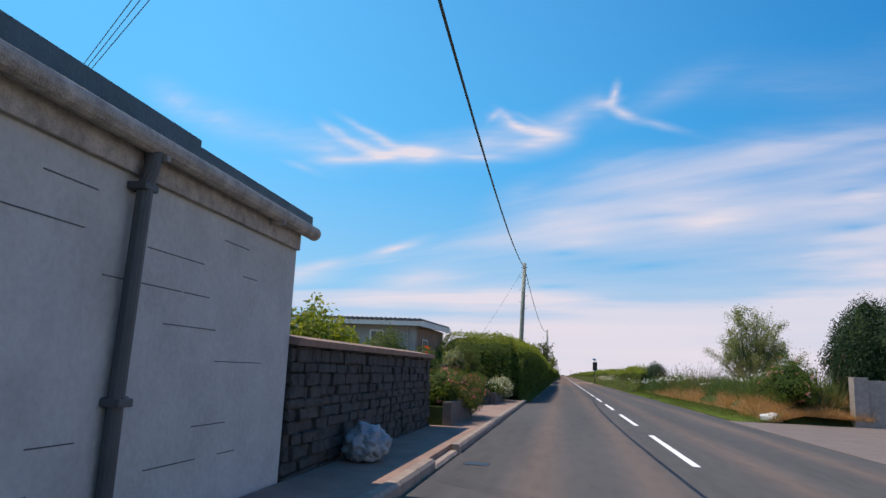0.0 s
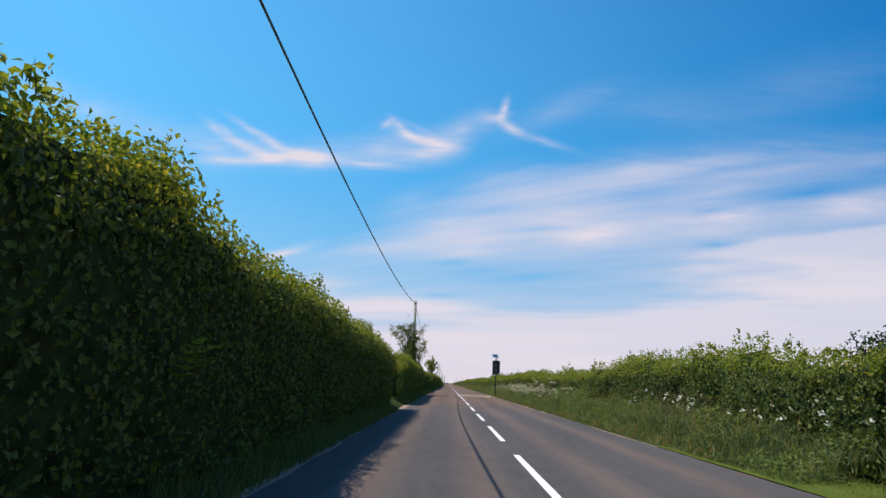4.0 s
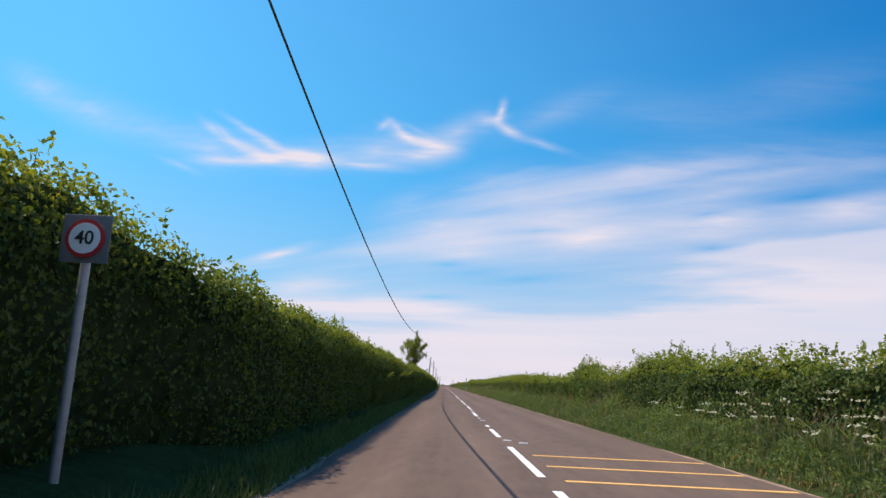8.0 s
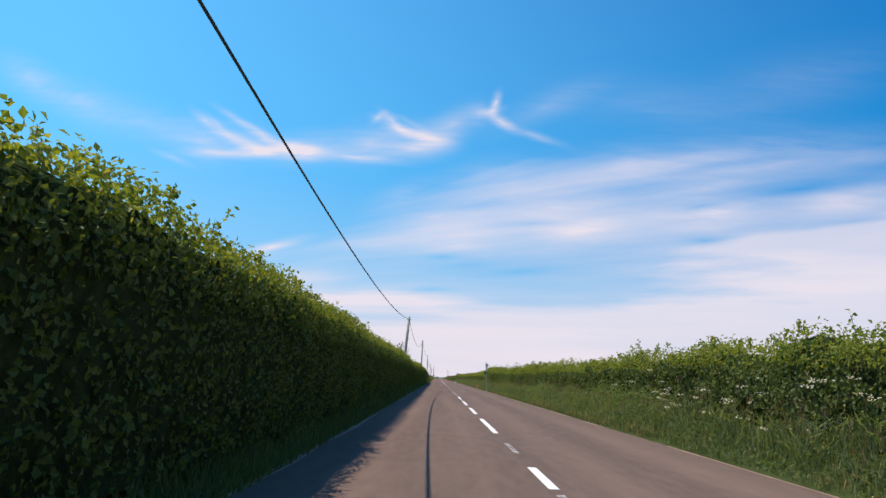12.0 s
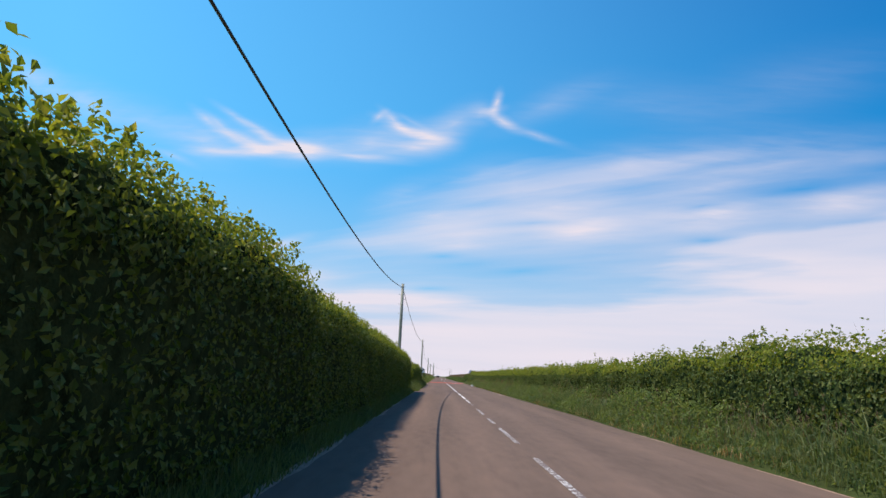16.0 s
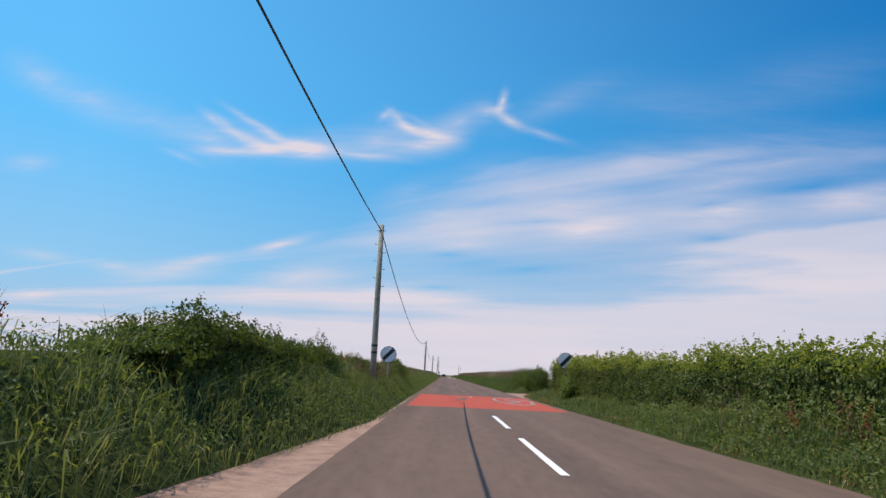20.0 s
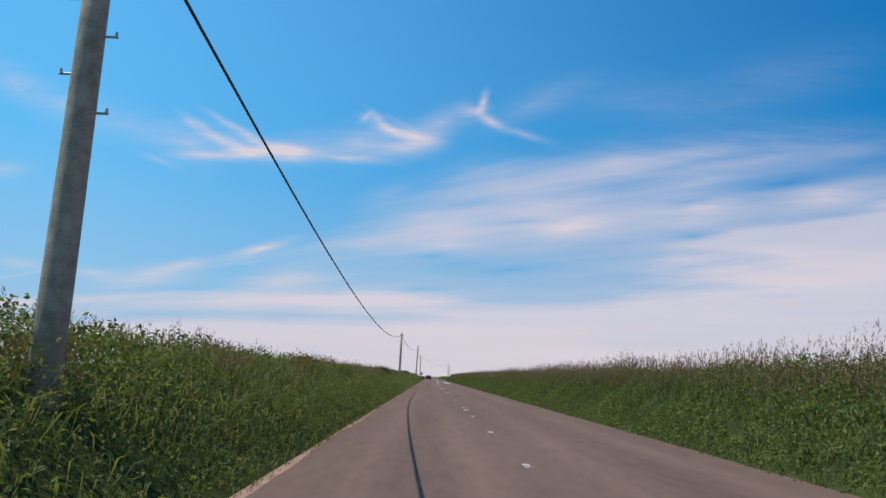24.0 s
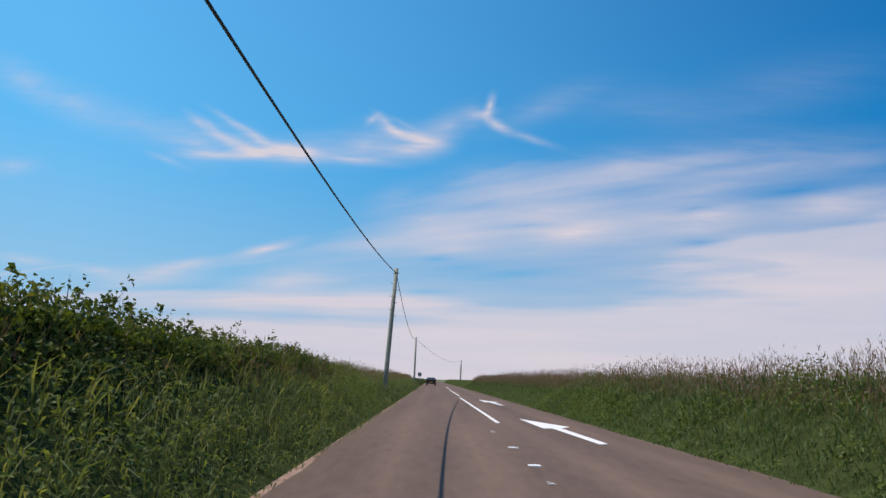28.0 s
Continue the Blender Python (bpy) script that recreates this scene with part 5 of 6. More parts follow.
def window(parent, at, wide, high, cols, rows, face, label="white-painted multi-pane window"):
    """A window unit set 5 cm proud-free into a wall; face 'y' looks to -y, 'x' looks to +x."""
    w = new("window")
    w.parent = parent
    w["label"] = label
    turn = Matrix.Rotation(math.pi / 2, 4, "Z") if face == "x" else Matrix.Identity(4)
    w.matrix_local = Matrix.Translation(at) @ turn
    fr = 0.05
    for lo, hi in (((-wide / 2, -0.03, 0), (-wide / 2 + fr, 0.03, high)), ((wide / 2 - fr, -0.03, 0), (wide / 2, 0.03, high)), ((-wide / 2 + fr, -0.03, 0), (wide / 2 - fr, 0.03, fr)), ((-wide / 2 + fr, -0.03, high - fr), (wide / 2 - fr, 0.03, high))):
        wall_block("frame_bar", lo, hi, M_FASCIA, w, "", 0.004)
    iw, ih = wide - 2 * fr, high - 2 * fr
    for c in range(1, cols):
        x = -iw / 2 + iw * c / cols
        wall_block("glazing_bar", (x - 0.012, -0.022, fr), (x + 0.012, 0.01, high - fr), M_FASCIA, w, "", 0.002)
    for r in range(1, rows):
        z = fr + ih * r / rows
        wall_block("glazing_bar", (-iw / 2, -0.024, z - 0.012), (iw / 2, 0.008, z + 0.012), M_FASCIA, w, "", 0.002)
    for c in range(cols):
        for r in range(rows):
            x0, z0 = -iw / 2 + iw * c / cols, fr + ih * r / rows
            wall_block("pane", (x0 + 0.013, -0.004, z0 + 0.013), (x0 + iw / cols - 0.013, 0.004, z0 + ih / rows - 0.013), M_GLASS, w, "", 0)
    wall_block("sill", (-wide / 2 - 0.06, -0.10, -0.06), (wide / 2 + 0.06, 0.03, -0.005), M_FASCIA, w, "", 0.008)
    return w


# long low outbuilding with its eaves to the road
ho = thing("roadside_outbuilding", (-4.5, 0.0, 0), "pale rendered outbuilding with slate roof, old gutter and downpipe", "building")
wall_block("wall", (-0.22, -14, -0.1), (0.0, 6.36, 2.52), M_RENDER, ho, "pale stained render")
wall_block("back_wall", (-2.5, -14, -0.1), (-2.28, 6.36, 2.44), M_RENDER, ho)
bm = bmesh.new()
pts = [(-2.28, 6.16, -0.1), (-0.22, 6.16, -0.1), (-0.22, 6.16, 2.52), (-1.05, 6.16, 2.88), (-2.28, 6.16, 2.48)]
a = [bm.verts.new(p) for p in pts]
b = [bm.verts.new((p[0], 6.36, p[2])) for p in pts]
bm.faces.new(a)
bm.faces.new(b)
for i in range(5):
    bm.faces.new((a[i], a[(i + 1) % 5], b[(i + 1) % 5], b[i]))
part("gable_wall", bm, M_RENDER, ho, "pale stained render")
slab("roof_slope", [(0.03, -14.2, 2.66), (0.03, 6.62, 2.66), (-1.05, 6.62, 2.98), (-1.05, -14.2, 2.98)], M_SLATE, ho, "blue-grey slates", 0.05)
slab("roof_slope", [(-2.62, -14.2, 2.48), (-2.62, 6.62, 2.48), (-1.05, 6.62, 2.98), (-1.05, -14.2, 2.98)], M_SLATE, ho, "", 0.05)
wall_block("slate_edge", (0.0, 4.34, 2.56), (0.045, 6.62, 2.705), M_SLATE_EDGE, ho, "dark blue-green slate edge")
wall_block("slate_edge", (0.0, -14.2, 2.56), (0.05, 4.335, 2.75), M_SLATE_EDGE, ho, "dark blue-green slate edge")
bm = bmesh.new()
rod(bm, (-1.05, -14.2, 2.97), (-1.05, 6.62, 2.97), 0.04, 0.07, 10)
part("ridge", bm, M_SLATE, ho)
bm = bmesh.new()
tube(bm, [(0.12, -14.2, 2.50), (0.12, 6.50, 2.50)], 0.070, 12)
part("gutter", bm, M_GUTTER, ho, "weathered half-round gutter")
wall_block("fascia_board", (0.003, -14.0, 2.30), (0.045, 6.34, 2.53), M_GUTTER, ho, "stained eaves board")
for y in (-6.0, -3.2, -0.6, 1.4, 3.75, 5.6):
    wall_block("gutter_bracket", (0.0, y - 0.02, 2.40), (0.19, y + 0.02, 2.44), M_GUTTER, ho)
bm = bmesh.new()
tube(bm, [(0.12, 3.7, 2.48), (0.11, 3.7, 2.36), (0.08, 3.7, 2.22), (0.06, 3.7, 1.0), (0.06, 3.7, 0.0)], 0.05, 12)
part("downpipe", bm, M_PIPE, ho, "dark grey downpipe")
for z in (0.9, 2.2):
    wall_block("pipe_collar", (0.0, 3.63, z), (0.13, 3.77, z + 0.05), M_PIPE, ho)
# block courses showing through the thin render
for k in range(9):
    z = 0.24 + k * 0.235
    for j in range(11):
        y = -9.8 + j * 1.45 + (0.7 if k % 2 else 0) + 0.3 * math.sin(k * 5.1 + j * 3.7)
        if y < 5.4 and (k * 7 + j * 3) % 5 != 0:
            wall_block("render_crack", (0.0, y, z), (0.0035, y + 0.55 + 0.3 * math.sin(j * 2.3 + k), z + 0.008), M_PIPE, ho, "", 0)

# gabled house behind, its gable end turned to the road
gh = thing("gabled_house", (-16.03, 22.89, 0), "grey rendered house with a steep gable and red-brown ridge tiles", "house")
gh.rotation_euler = (0, 0, radians(46))
EAVE, RIDGE, HALF = 3.30, 7.10, 3.5
bm = bmesh.new()
pts = [(-HALF, 0.0, -0.1), (HALF, 0.0, -0.1), (HALF, 0.0, EAVE), (0.0, 0.0, RIDGE), (-HALF, 0.0, EAVE)]
a = [bm.verts.new(p) for p in pts]
b = [bm.verts.new((p[0], 7.0, p[2])) for p in pts]
bm.faces.new(a)
bm.faces.new(b)
for i in range(5):
    bm.faces.new((a[i], a[(i + 1) % 5], b[(i + 1) % 5], b[i]))
part("wall", bm, M_RENDER_GREY, gh)
for sx in (1, -1):
    slab("roof_slope", [(sx * (HALF + 0.25), -0.12, EAVE - 0.26), (sx * (HALF + 0.25), 7.1, EAVE - 0.26), (0.0, 7.1, RIDGE + 0.06), (0.0, -0.12, RIDGE + 0.06)], M_SLATE, gh, "", 0.07)
    bm = bmesh.new()
    tube(bm, [(sx * (HALF + 0.30), -0.12, EAVE - 0.26), (sx * (HALF + 0.30), 7.1, EAVE - 0.26)], 0.06, 8)
    part("gutter", bm, M_GUTTER, gh)
for k in range(16):
    bm = bmesh.new()
    rod(bm, (0, -0.14 + 0.455 * k, RIDGE + 0.05), (0, -0.14 + 0.455 * k + 0.445, RIDGE + 0.05), 0.135, 0.125, 10)
    part("ridge_tile", bm, M_COPING, gh, "red-brown ridge tile")

# bungalow with a shallow corrugated roof
bu = thing("bungalow", (-9.3, 29.0, 0), "grey and brown rendered bungalow with white fascia and corrugated roof", "house")
wall_block("front_wall", (-5.6, -4.75, -0.1), (2.2, -4.5, 2.78), M_RENDER_GREY, bu, "grey render")
wall_block("side_wall", (1.95, -4.5, -0.1), (2.2, 0.95, 2.80), M_RENDER_BROWN, bu, "brown render")
wall_block("far_wall", (-5.6, 0.70, -0.1), (1.95, 0.95, 2.80), M_RENDER_GREY, bu)
wall_block("end_wall", (-5.6, -4.5, -0.1), (-5.35, 0.70, 2.78), M_RENDER_GREY, bu)
slab("roof_deck", [(-5.8, -5.05, 2.89), (2.45, -5.05, 2.89), (2.45, 1.12, 3.01), (-5.8, 1.12, 3.01)], M_TILE, bu, "grey-brown roofing", 0.06)
wall_block("fascia", (-5.8, -5.10, 2.70), (2.48, -5.05, 2.865), M_FASCIA, bu, "white fascia board")
slab("fascia", [(2.45, -5.10, 2.87), (2.50, -5.10, 2.87), (2.50, 1.12, 2.99), (2.45, 1.12, 2.99)], M_FASCIA, bu, "white verge board", 0.19)
for k in range(47):
    x = -5.8 + k * 0.178
    bm = bmesh.new()
    rod(bm, (x, -5.18, 2.915), (x, 1.12, 3.035), 0.055, 0.055, 8)
    part("roof_rib", bm, M_TILE, bu)
window(bu, (0.74, -4.75, 1.33), 0.52, 1.2, 2, 4, "y")
window(bu, (2.20, -3.05, 1.45), 0.95, 0.86, 2, 2, "x")
bm = bmesh.new()
rod(bm, (1.9, -4.79, 0.0), (1.9, -4.79, 2.72), 0.025, 0.025, 10)
part("downpipe", bm, M_GUTTER, bu)

# footway, kerbs, garden walls and beds
tagged(wall_block("footway", (-4.47, 5.0, -0.05), (-3.52, 17.4, 0.095), M_PAVE), "narrow pinkish concrete footway", "pavement", kind="structure")
tagged(wall_block("driveway", (-9.0, 17.4, -0.06), (-3.5, 24.3, 0.085), M_PAVE), "pinkish worn concrete drive", "driveway", kind="structure")
tagged(wall_block("footway_end", (-4.3, 24.3, -0.05), (-3.5, 29.0, 0.095), M_PAVE), "narrow pinkish concrete footway", "pavement", kind="structure")
tagged(wall_block("yard", (-18.0, -16.0, -0.08), (-4.49, 17.4, 0.02), M_PAVE), "worn concrete yard", "yard", kind="structure")


def kerb_stone(x0, y0, x1, y1, h=0.115):
    bm = bmesh.new()
    p = Vector((x0, y0, 0))
    q = Vector((x1, y1, 0))
    d = (q - p).normalized()
    nrm = Vector((d.y, -d.x, 0)) * 0.065
    prof = [(-1, -0.1), (-1, h), (0.55, h), (1, h - 0.035), (1.05, -0.1)]
    rings = []
    for e in (p + d * 0.006, q - d * 0.006):
        rings.append([bm.verts.new(e + nrm * a + Vector((0, 0, z))) for a, z in prof])
    for i in range(len(prof)):
        j = (i + 1) % len(prof)
        bm.faces.new((rings[0][i], rings[0][j], rings[1][j], rings[1][i]))
    bm.faces.new(rings[0][::-1])
    bm.faces.new(rings[1])
    return tagged(part("kerb_stone", bm, M_KERB), "worn pale kerb stone with a rounded edge", "kerb", "kerb stones")


y = 3.2
while y < 8.2:
    kerb_stone(-3.46 - max(0, (6.2 - y)) * 0.06, y, -3.46 - max(0, (6.2 - y - 0.9)) * 0.06, y + 0.9)
    y += 0.9
y = 8.6
while y < 10.2:
    kerb_stone(-3.45, y, -3.44, y + 0.9, 0.03)
    y += 0.9
y = 10.4
while y < 28.6:
    kerb_stone(-3.42, y, -3.42, y + 0.9, 0.115)
    y += 0.9
tagged(wall_block("drain_cover", (-3.12, 9.12, -0.02), (-2.80, 9.42, 0.006), M_TAR, None, "", 0.002), "dark iron drain cover in the gutter", "drain cover")

def stone_wall(owner, x0, x1, y0, y1, z1, course=0.16, seed=1, along="x"):
    """Rough courses of single stones on a mortar heart, faces uneven; the outer face looks to -y, or to +x for along y."""
    r = random.Random(seed)
    ax0, ax1 = (x0, x1) if along == "x" else (y0, y1)
    if along == "x":
        wall_block("mortar", (x0 + 0.02, y0 + 0.03, -0.05), (x1 - 0.02, y1 - 0.02, z1 - 0.03), M_MORTAR, owner)
    else:
        wall_block("mortar", (x0 + 0.02, y0 + 0.02, -0.05), (x1 - 0.03, y1 - 0.02, z1 - 0.03), M_MORTAR, owner)
    z = 0.0
    while z < z1 - 0.05:
        h = min(course * r.uniform(0.75, 1.25), z1 - z)
        if z1 - z - h < 0.06:
            h = z1 - z
        a = ax0
        while a < ax1 - 0.04:
            w = min(r.uniform(0.13, 0.42), ax1 - a)
            if ax1 - a - w < 0.08:
                w = ax1 - a
            e = r.uniform(0, 0.05)
            bm = bmesh.new()
            if along == "x":
                box(bm, (a + 0.005, y0 - e, z + 0.005), (a + w - 0.005, y1, z + h - 0.005), 0.018)
            else:
                box(bm, (x0, a + 0.005, z + 0.005), (x1 + e, a + w - 0.005, z + h - 0.005), 0.018)
            for v in bm.verts:
                v.co += Vector((r.uniform(-1, 1), r.uniform(-1, 1), r.uniform(-1, 1))) * 0.011
            part("stone", bm, M_STONE, owner)
            a += w
        z += h


gw = thing("garden_wall", (-4.62, 9.42, 0), "dark stone garden wall with a sloping brown coping", "wall")
stone_wall(gw, -0.20, 0.12, -3.02, 4.25, 1.44, 0.12, 5, "y")
slab("coping", [(-0.21, -3.02, 1.50), (0.22, -3.02, 1.44), (0.22, 4.27, 1.48), (-0.21, 4.27, 1.54)], M_COPING, gw, "brown weathered coping", 0.07)
bd = thing("planting_bed", (-4.3, 14.8, 0), "low grey block wall round a flower bed", "wall")
wall_block("block_wall", (0.06, -0.9, -0.05), (0.24, 2.45, 0.56), M_BED, bd)
wall_block("end_wall", (-1.3, 2.25, -0.05), (0.06, 2.45, 0.56), M_BED, bd)
wall_block("soil", (-1.3, -0.9, -0.05), (0.06, 2.25, 0.46), M_BANK, bd)
bd = thing("planting_bed", (-4.7, 25.5, 0), "low stone bed walls beside the drive", "wall")
wall_block("block_wall", (0.35, -1.2, -0.05), (0.55, 2.6, 0.50), M_BED, bd)
stone_wall(bd, -1.6, 0.35, -1.6, -1.2, 0.62, 0.15, 2)
stone_wall(bd, -4.3, -0.9, -3.0, -2.7, 1.36, 0.14, 3)
wall_block("raised_soil", (-4.3, -2.7, -0.05), (-0.9, -1.2, 1.2), M_BANK, bd)
wall_block("soil", (-1.6, -1.2, -0.05), (0.35, 2.6, 0.44), M_BANK, bd)
bm = bmesh.new()
bmesh.ops.create_icosphere(bm, subdivisions=3, radius=1)
for v in bm.verts:
    v.co = Vector((v.co.x * 0.24, v.co.y * 0.2, v.co.z * 0.13 + 0.12)) * (1 + 0.06 * math.sin(v.co.x * 5 + v.co.y * 3))
for f in bm.faces:
    f.smooth = True
st = tagged(part("rounded_stone", bm, M_PINK_STONE), "pale rounded stone on the garden wall", "stone")
st.location = (-6.35, 22.65, 1.365)
st.scale = (0.8, 0.8, 0.8)
bm = bmesh.new()
bmesh.ops.create_icosphere(bm, subdivisions=5, radius=1)
for v in bm.verts:
    k = 1 + 0.22 * noise.noise(v.co * 2.3) - 0.30 * abs(noise.noise(v.co * 3.2)) - 0.16 * abs(noise.noise(v.co * 7.5))
    v.co = Vector((v.co.x * 0.29 * k, v.co.y * 0.34 * k, max(v.co.z, -0.75) * 0.25 * k + 0.19))

for f in bm.faces:
    f.smooth = True
bag = tagged(part("plastic_sack", bm, plain("pale_sheet", (0.27, 0.30, 0.32), 0.5, var=0.4, scale=5, bump=0.5)), "crumpled pale plastic sack beside the garden wall", "sack")
bag.location = (-4.15, 8.1, 0.10)

shrub("laurel", (-5.45, 9.6, 1.0), (0.55, 1.9, 0.92), 6500, M_LEAF_TOP, "yellow-green large-leaved shrub spilling over the wall", 0.085, seed=3, flowers=M_FLOWER_W, nflow=26, fsize=0.05, flow_label="few white blossoms")
shrub("rose_bush", (-4.5, 16.5, 0.70), (0.74, 1.45, 0.52), 12000, M_LEAF_TREE, "rose bush with many pink flowers over the bed wall", 0.045, "shrub", M_FLOWER_P, 1500, 0.030, 4, flow_label="pink roses")
shrub("rose_bush", (-4.5, 14.7, 0.80), (0.5, 0.7, 0.36), 1800, M_LEAF, "low rose bush with pink flowers", 0.06, "shrub", M_FLOWER_P, 90, 0.055, 5, flow_label="pink roses")
shrub("poppy_clump", (-4.95, 15.1, 1.15), (0.35, 0.5, 0.55), 900, M_LEAF_TREE, "poppy clump with large scarlet blooms", 0.06, "flowers", M_FLOWER_R, 16, 0.11, 6, flow_label="scarlet poppies")
shrub("brown_bush", (-6.2, 16.6, 1.05), (0.5, 2.0, 1.05), 6500, M_LEAF_TREE, "olive-brown garden bush before the bungalow", 0.06, seed=7)
shrub("garden_bush", (-5.7, 25.4, 1.35), (0.95, 1.4, 0.92), 8000, M_LEAF_TREE, "soft olive-green garden bush", 0.06, seed=8)
shrub("garden_bush", (-5.55, 23.4, 1.5), (0.32, 0.35, 0.36), 700, M_LEAF_WILLOW, "bright large-leaved plant by the stone wall", 0.13, seed=9)
shrub("garden_bush", (-5.0, 24.4, 0.74), (0.5, 0.6, 0.40), 2200, M_HERB, "low yellow-green cushion plant", 0.06, seed=10)
shrub("daisy_bush", (-4.25, 27.0, 0.62), (0.42, 1.3, 0.42), 2300, M_LEAF_WILLOW, "spreading bush covered in small white daisies", 0.05, "flowers", M_FLOWER_W, 420, 0.045, 11, flow_label="white daisies")
shrub("daisy_bush", (-4.35, 24.9, 0.60), (0.38, 0.6, 0.30), 1000, M_LEAF, "small bush with white and pink daisies", 0.05, "flowers", M_FLOWER_W, 110, 0.045, 12, flow_label="white daisies")
shrub("daisy_bush", (-5.45, 23.5, 0.62), (0.42, 0.3, 0.5), 1500, M_LEAF, "trailing plant with white flowers", 0.05, "flowers", M_FLOWER_W, 90, 0.05, 13, flow_label="white flowers")

shrub("garden_bush", (-6.2, 24.3, 0.95), (0.75, 0.55, 0.85), 3600, M_HERB, "bright green leafy border plants", 0.07, seed=14)
shrub("peony_clump", (-5.1, 24.0, 0.72), (0.5, 0.4, 0.3), 1300, M_LEAF_TREE, "border clump with pink and red flowers", 0.055, "flowers", M_FLOWER_P, 40, 0.06, 19, flow_label="pink border flowers")

# ---- right-hand side at the start ----
tagged(wall_block("apron", (3.3, 6.0, -0.06), (12.0, 23.55, 0.012), plain("worn_apron", (0.165, 0.125, 0.108), 0.9, var=0.25, scale=2.0, bump=0.4), None, "", 0), "pinkish worn concrete entrance", "driveway", kind="structure")
po = thing("entrance_wall", (7.5, 23.9, 0), "short grey-brown rendered entrance wall", "wall")
wall_block("pier", (-0.42, -0.35, -0.05), (0.0, 0.05, 1.54), M_FENCE, po)
wall_block("wing", (0.0, -0.30, -0.05), (4.4, 0.0, 1.46), M_FENCE, po)
shrub("evergreen_shrub", (8.75, 26.0, 2.05), (1.5, 1.5, 2.05), 26000, M_LEAF_DARK, "dense dark evergreen behind the entrance wall", 0.075, seed=15, inner=0.86, lumps=0.10)
shrub("rose_bush", (5.6, 24.6, 1.25), (0.75, 1.2, 0.85), 3200, M_LEAF, "briar bush with dull red roses above a dry bank", 0.065, "shrub", M_FLOWER_P, 60, 0.07, 16, flow_label="dull pink roses")
shrub("rose_bush", (5.9, 27.3, 1.0), (0.8, 1.3, 0.7), 2600, M_LEAF_TREE, "straggling green roadside bush beside the entrance", 0.065, seed=18)
bm = bmesh.new()
bmesh.ops.create_icosphere(bm, subdivisions=3, radius=1)
for v in bm.verts:
    k = 1 + 0.25 * noise.noise(v.co * 1.7 + Vector((3, 1, 0)))
    v.co = Vector((v.co.x * 0.36 * k, v.co.y * 0.26 * k, v.co.z * 0.17 * k + 0.12))
rk = tagged(part("verge_rock", bm, M_WHITE_STONE), "pale rounded rock at the entrance corner", "rock")
rk.location = (4.75, 23.9, 0.02)


def near_east(ax):
    return np.interp(ax, [3.45, 4.6, 5.0, 5.6, 7.0], [-0.02, 0.06, 0.35, 0.75, 0.6])


tagged(mesh_ob("mown_strip", [(x, y, 0.012 + 0.045 * i) for y in (23.4, *range(26, 70, 2)) for i, x in enumerate((3.47, 4.85))], [(2 * j, 2 * j + 1, 2 * j + 3, 2 * j + 2) for j in range(22)], plain("mown_turf", (0.088, 0.115, 0.024), 1.0, var=0.3, scale=3.0, bump=0.6, spec=0.0)), "strip of mown grass beside the road", "grass", kind="structure")
grass("mown_grass", 23.4, 46, 3.5, 4.95, near_east, 24000, lambda x, y: 0.085 + 0 * x, M_LAWN, "short bright mown grass", 0.018, 0.6)
grass("mown_grass", 46, 68, 3.5, 4.85, near_east, 20000, lambda x, y: 0.08 + 0 * x, M_LAWN, "short bright mown grass", 0.018, 0.6)
# matted dead grass lies in patches on the lower slope, rank green growth above it
for a, b, n, thr in ((24, 34, 9000, -0.75), (34, 47, 10500, -0.75), (47, 57, 7500, -0.30)):
    grass("dry_grass", a, b, 4.75, 5.5, near_east, n, lambda x, y: 0.34 + 0.08 * np.sin(y), M_STRAW, "matted orange-brown dead grass on the bank", 0.020, 1.7, patchy=thr)
grass("verge_grass", 24, 62, 5.2, 7.0, near_east, 22000, lambda x, y: 0.28 + 0.55 * np.clip((x - 5.1) / 0.8, 0, 1), M_GRASS, "tall rank grass on the bank", 0.021, 0.45)
grass("verge_grass", 26, 50, 4.8, 5.4, near_east, 2600, lambda x, y: 0.34 + 0 * x, M_GRASS, "green tufts growing through the dead grass", 0.021, 0.6, patchy=0.1)
grass("verge_grass", 50, 66, 4.75, 5.6, near_east, 7500, lambda x, y: 0.62 + 0 * x, M_GRASS, "tall rank grass on the bank", 0.021, 0.45)
grass("seed_grass", 37, 66, 5.4, 7.4, near_east, 900, lambda x, y: 1.10 + 0 * x, M_SEED, "pale tall seed heads", 0.008, 0.16, heads=0.20)
grass("seed_grass", 24, 37, 5.6, 7.4, near_east, 800, lambda x, y: 1.05 + 0 * x, M_SEED, "pale tall seed heads", 0.007, 0.20, heads=0.16)
grass("dry_grass", 23.5, 24.4, 4.6, 7.6, lambda ax: near_east(ax) * 0.4, 5200, lambda x, y: 0.36 + 0 * x, M_STRAW, "orange-brown dead grass at the end of the bank", 0.017, 1.0)
grass("dry_grass", 24.2, 28, 4.6, 7.2, near_east, 6000, lambda x, y: 0.42 + 0 * x, M_STRAW, "orange-brown dead grass on the bank", 0.018, 1.0)
grass("dry_grass", 26, 58, 5.2, 6.8, near_east, 2200, lambda x, y: 0.90 + 0 * x, M_STRAW, "tall dead stems among the rank grass", 0.010, 0.32, patchy=0.0)
grass("dry_grass", 24, 66, 3.42, 3.56, near_east, 2600, lambda x, y: 0.07 + 0 * x, M_STRAW, "thin line of straw along the road edge", 0.012, 0.9)
shrub("gorse_bush", (5.75, 68.6, 1.2), (0.8, 1.9, 0.85), 3000, M_LEAF, "gorse bush with yellow bloom", 0.06, "shrub", M_FLOWER_Y, 620, 0.065, 21, flow_label="yellow gorse bloom")
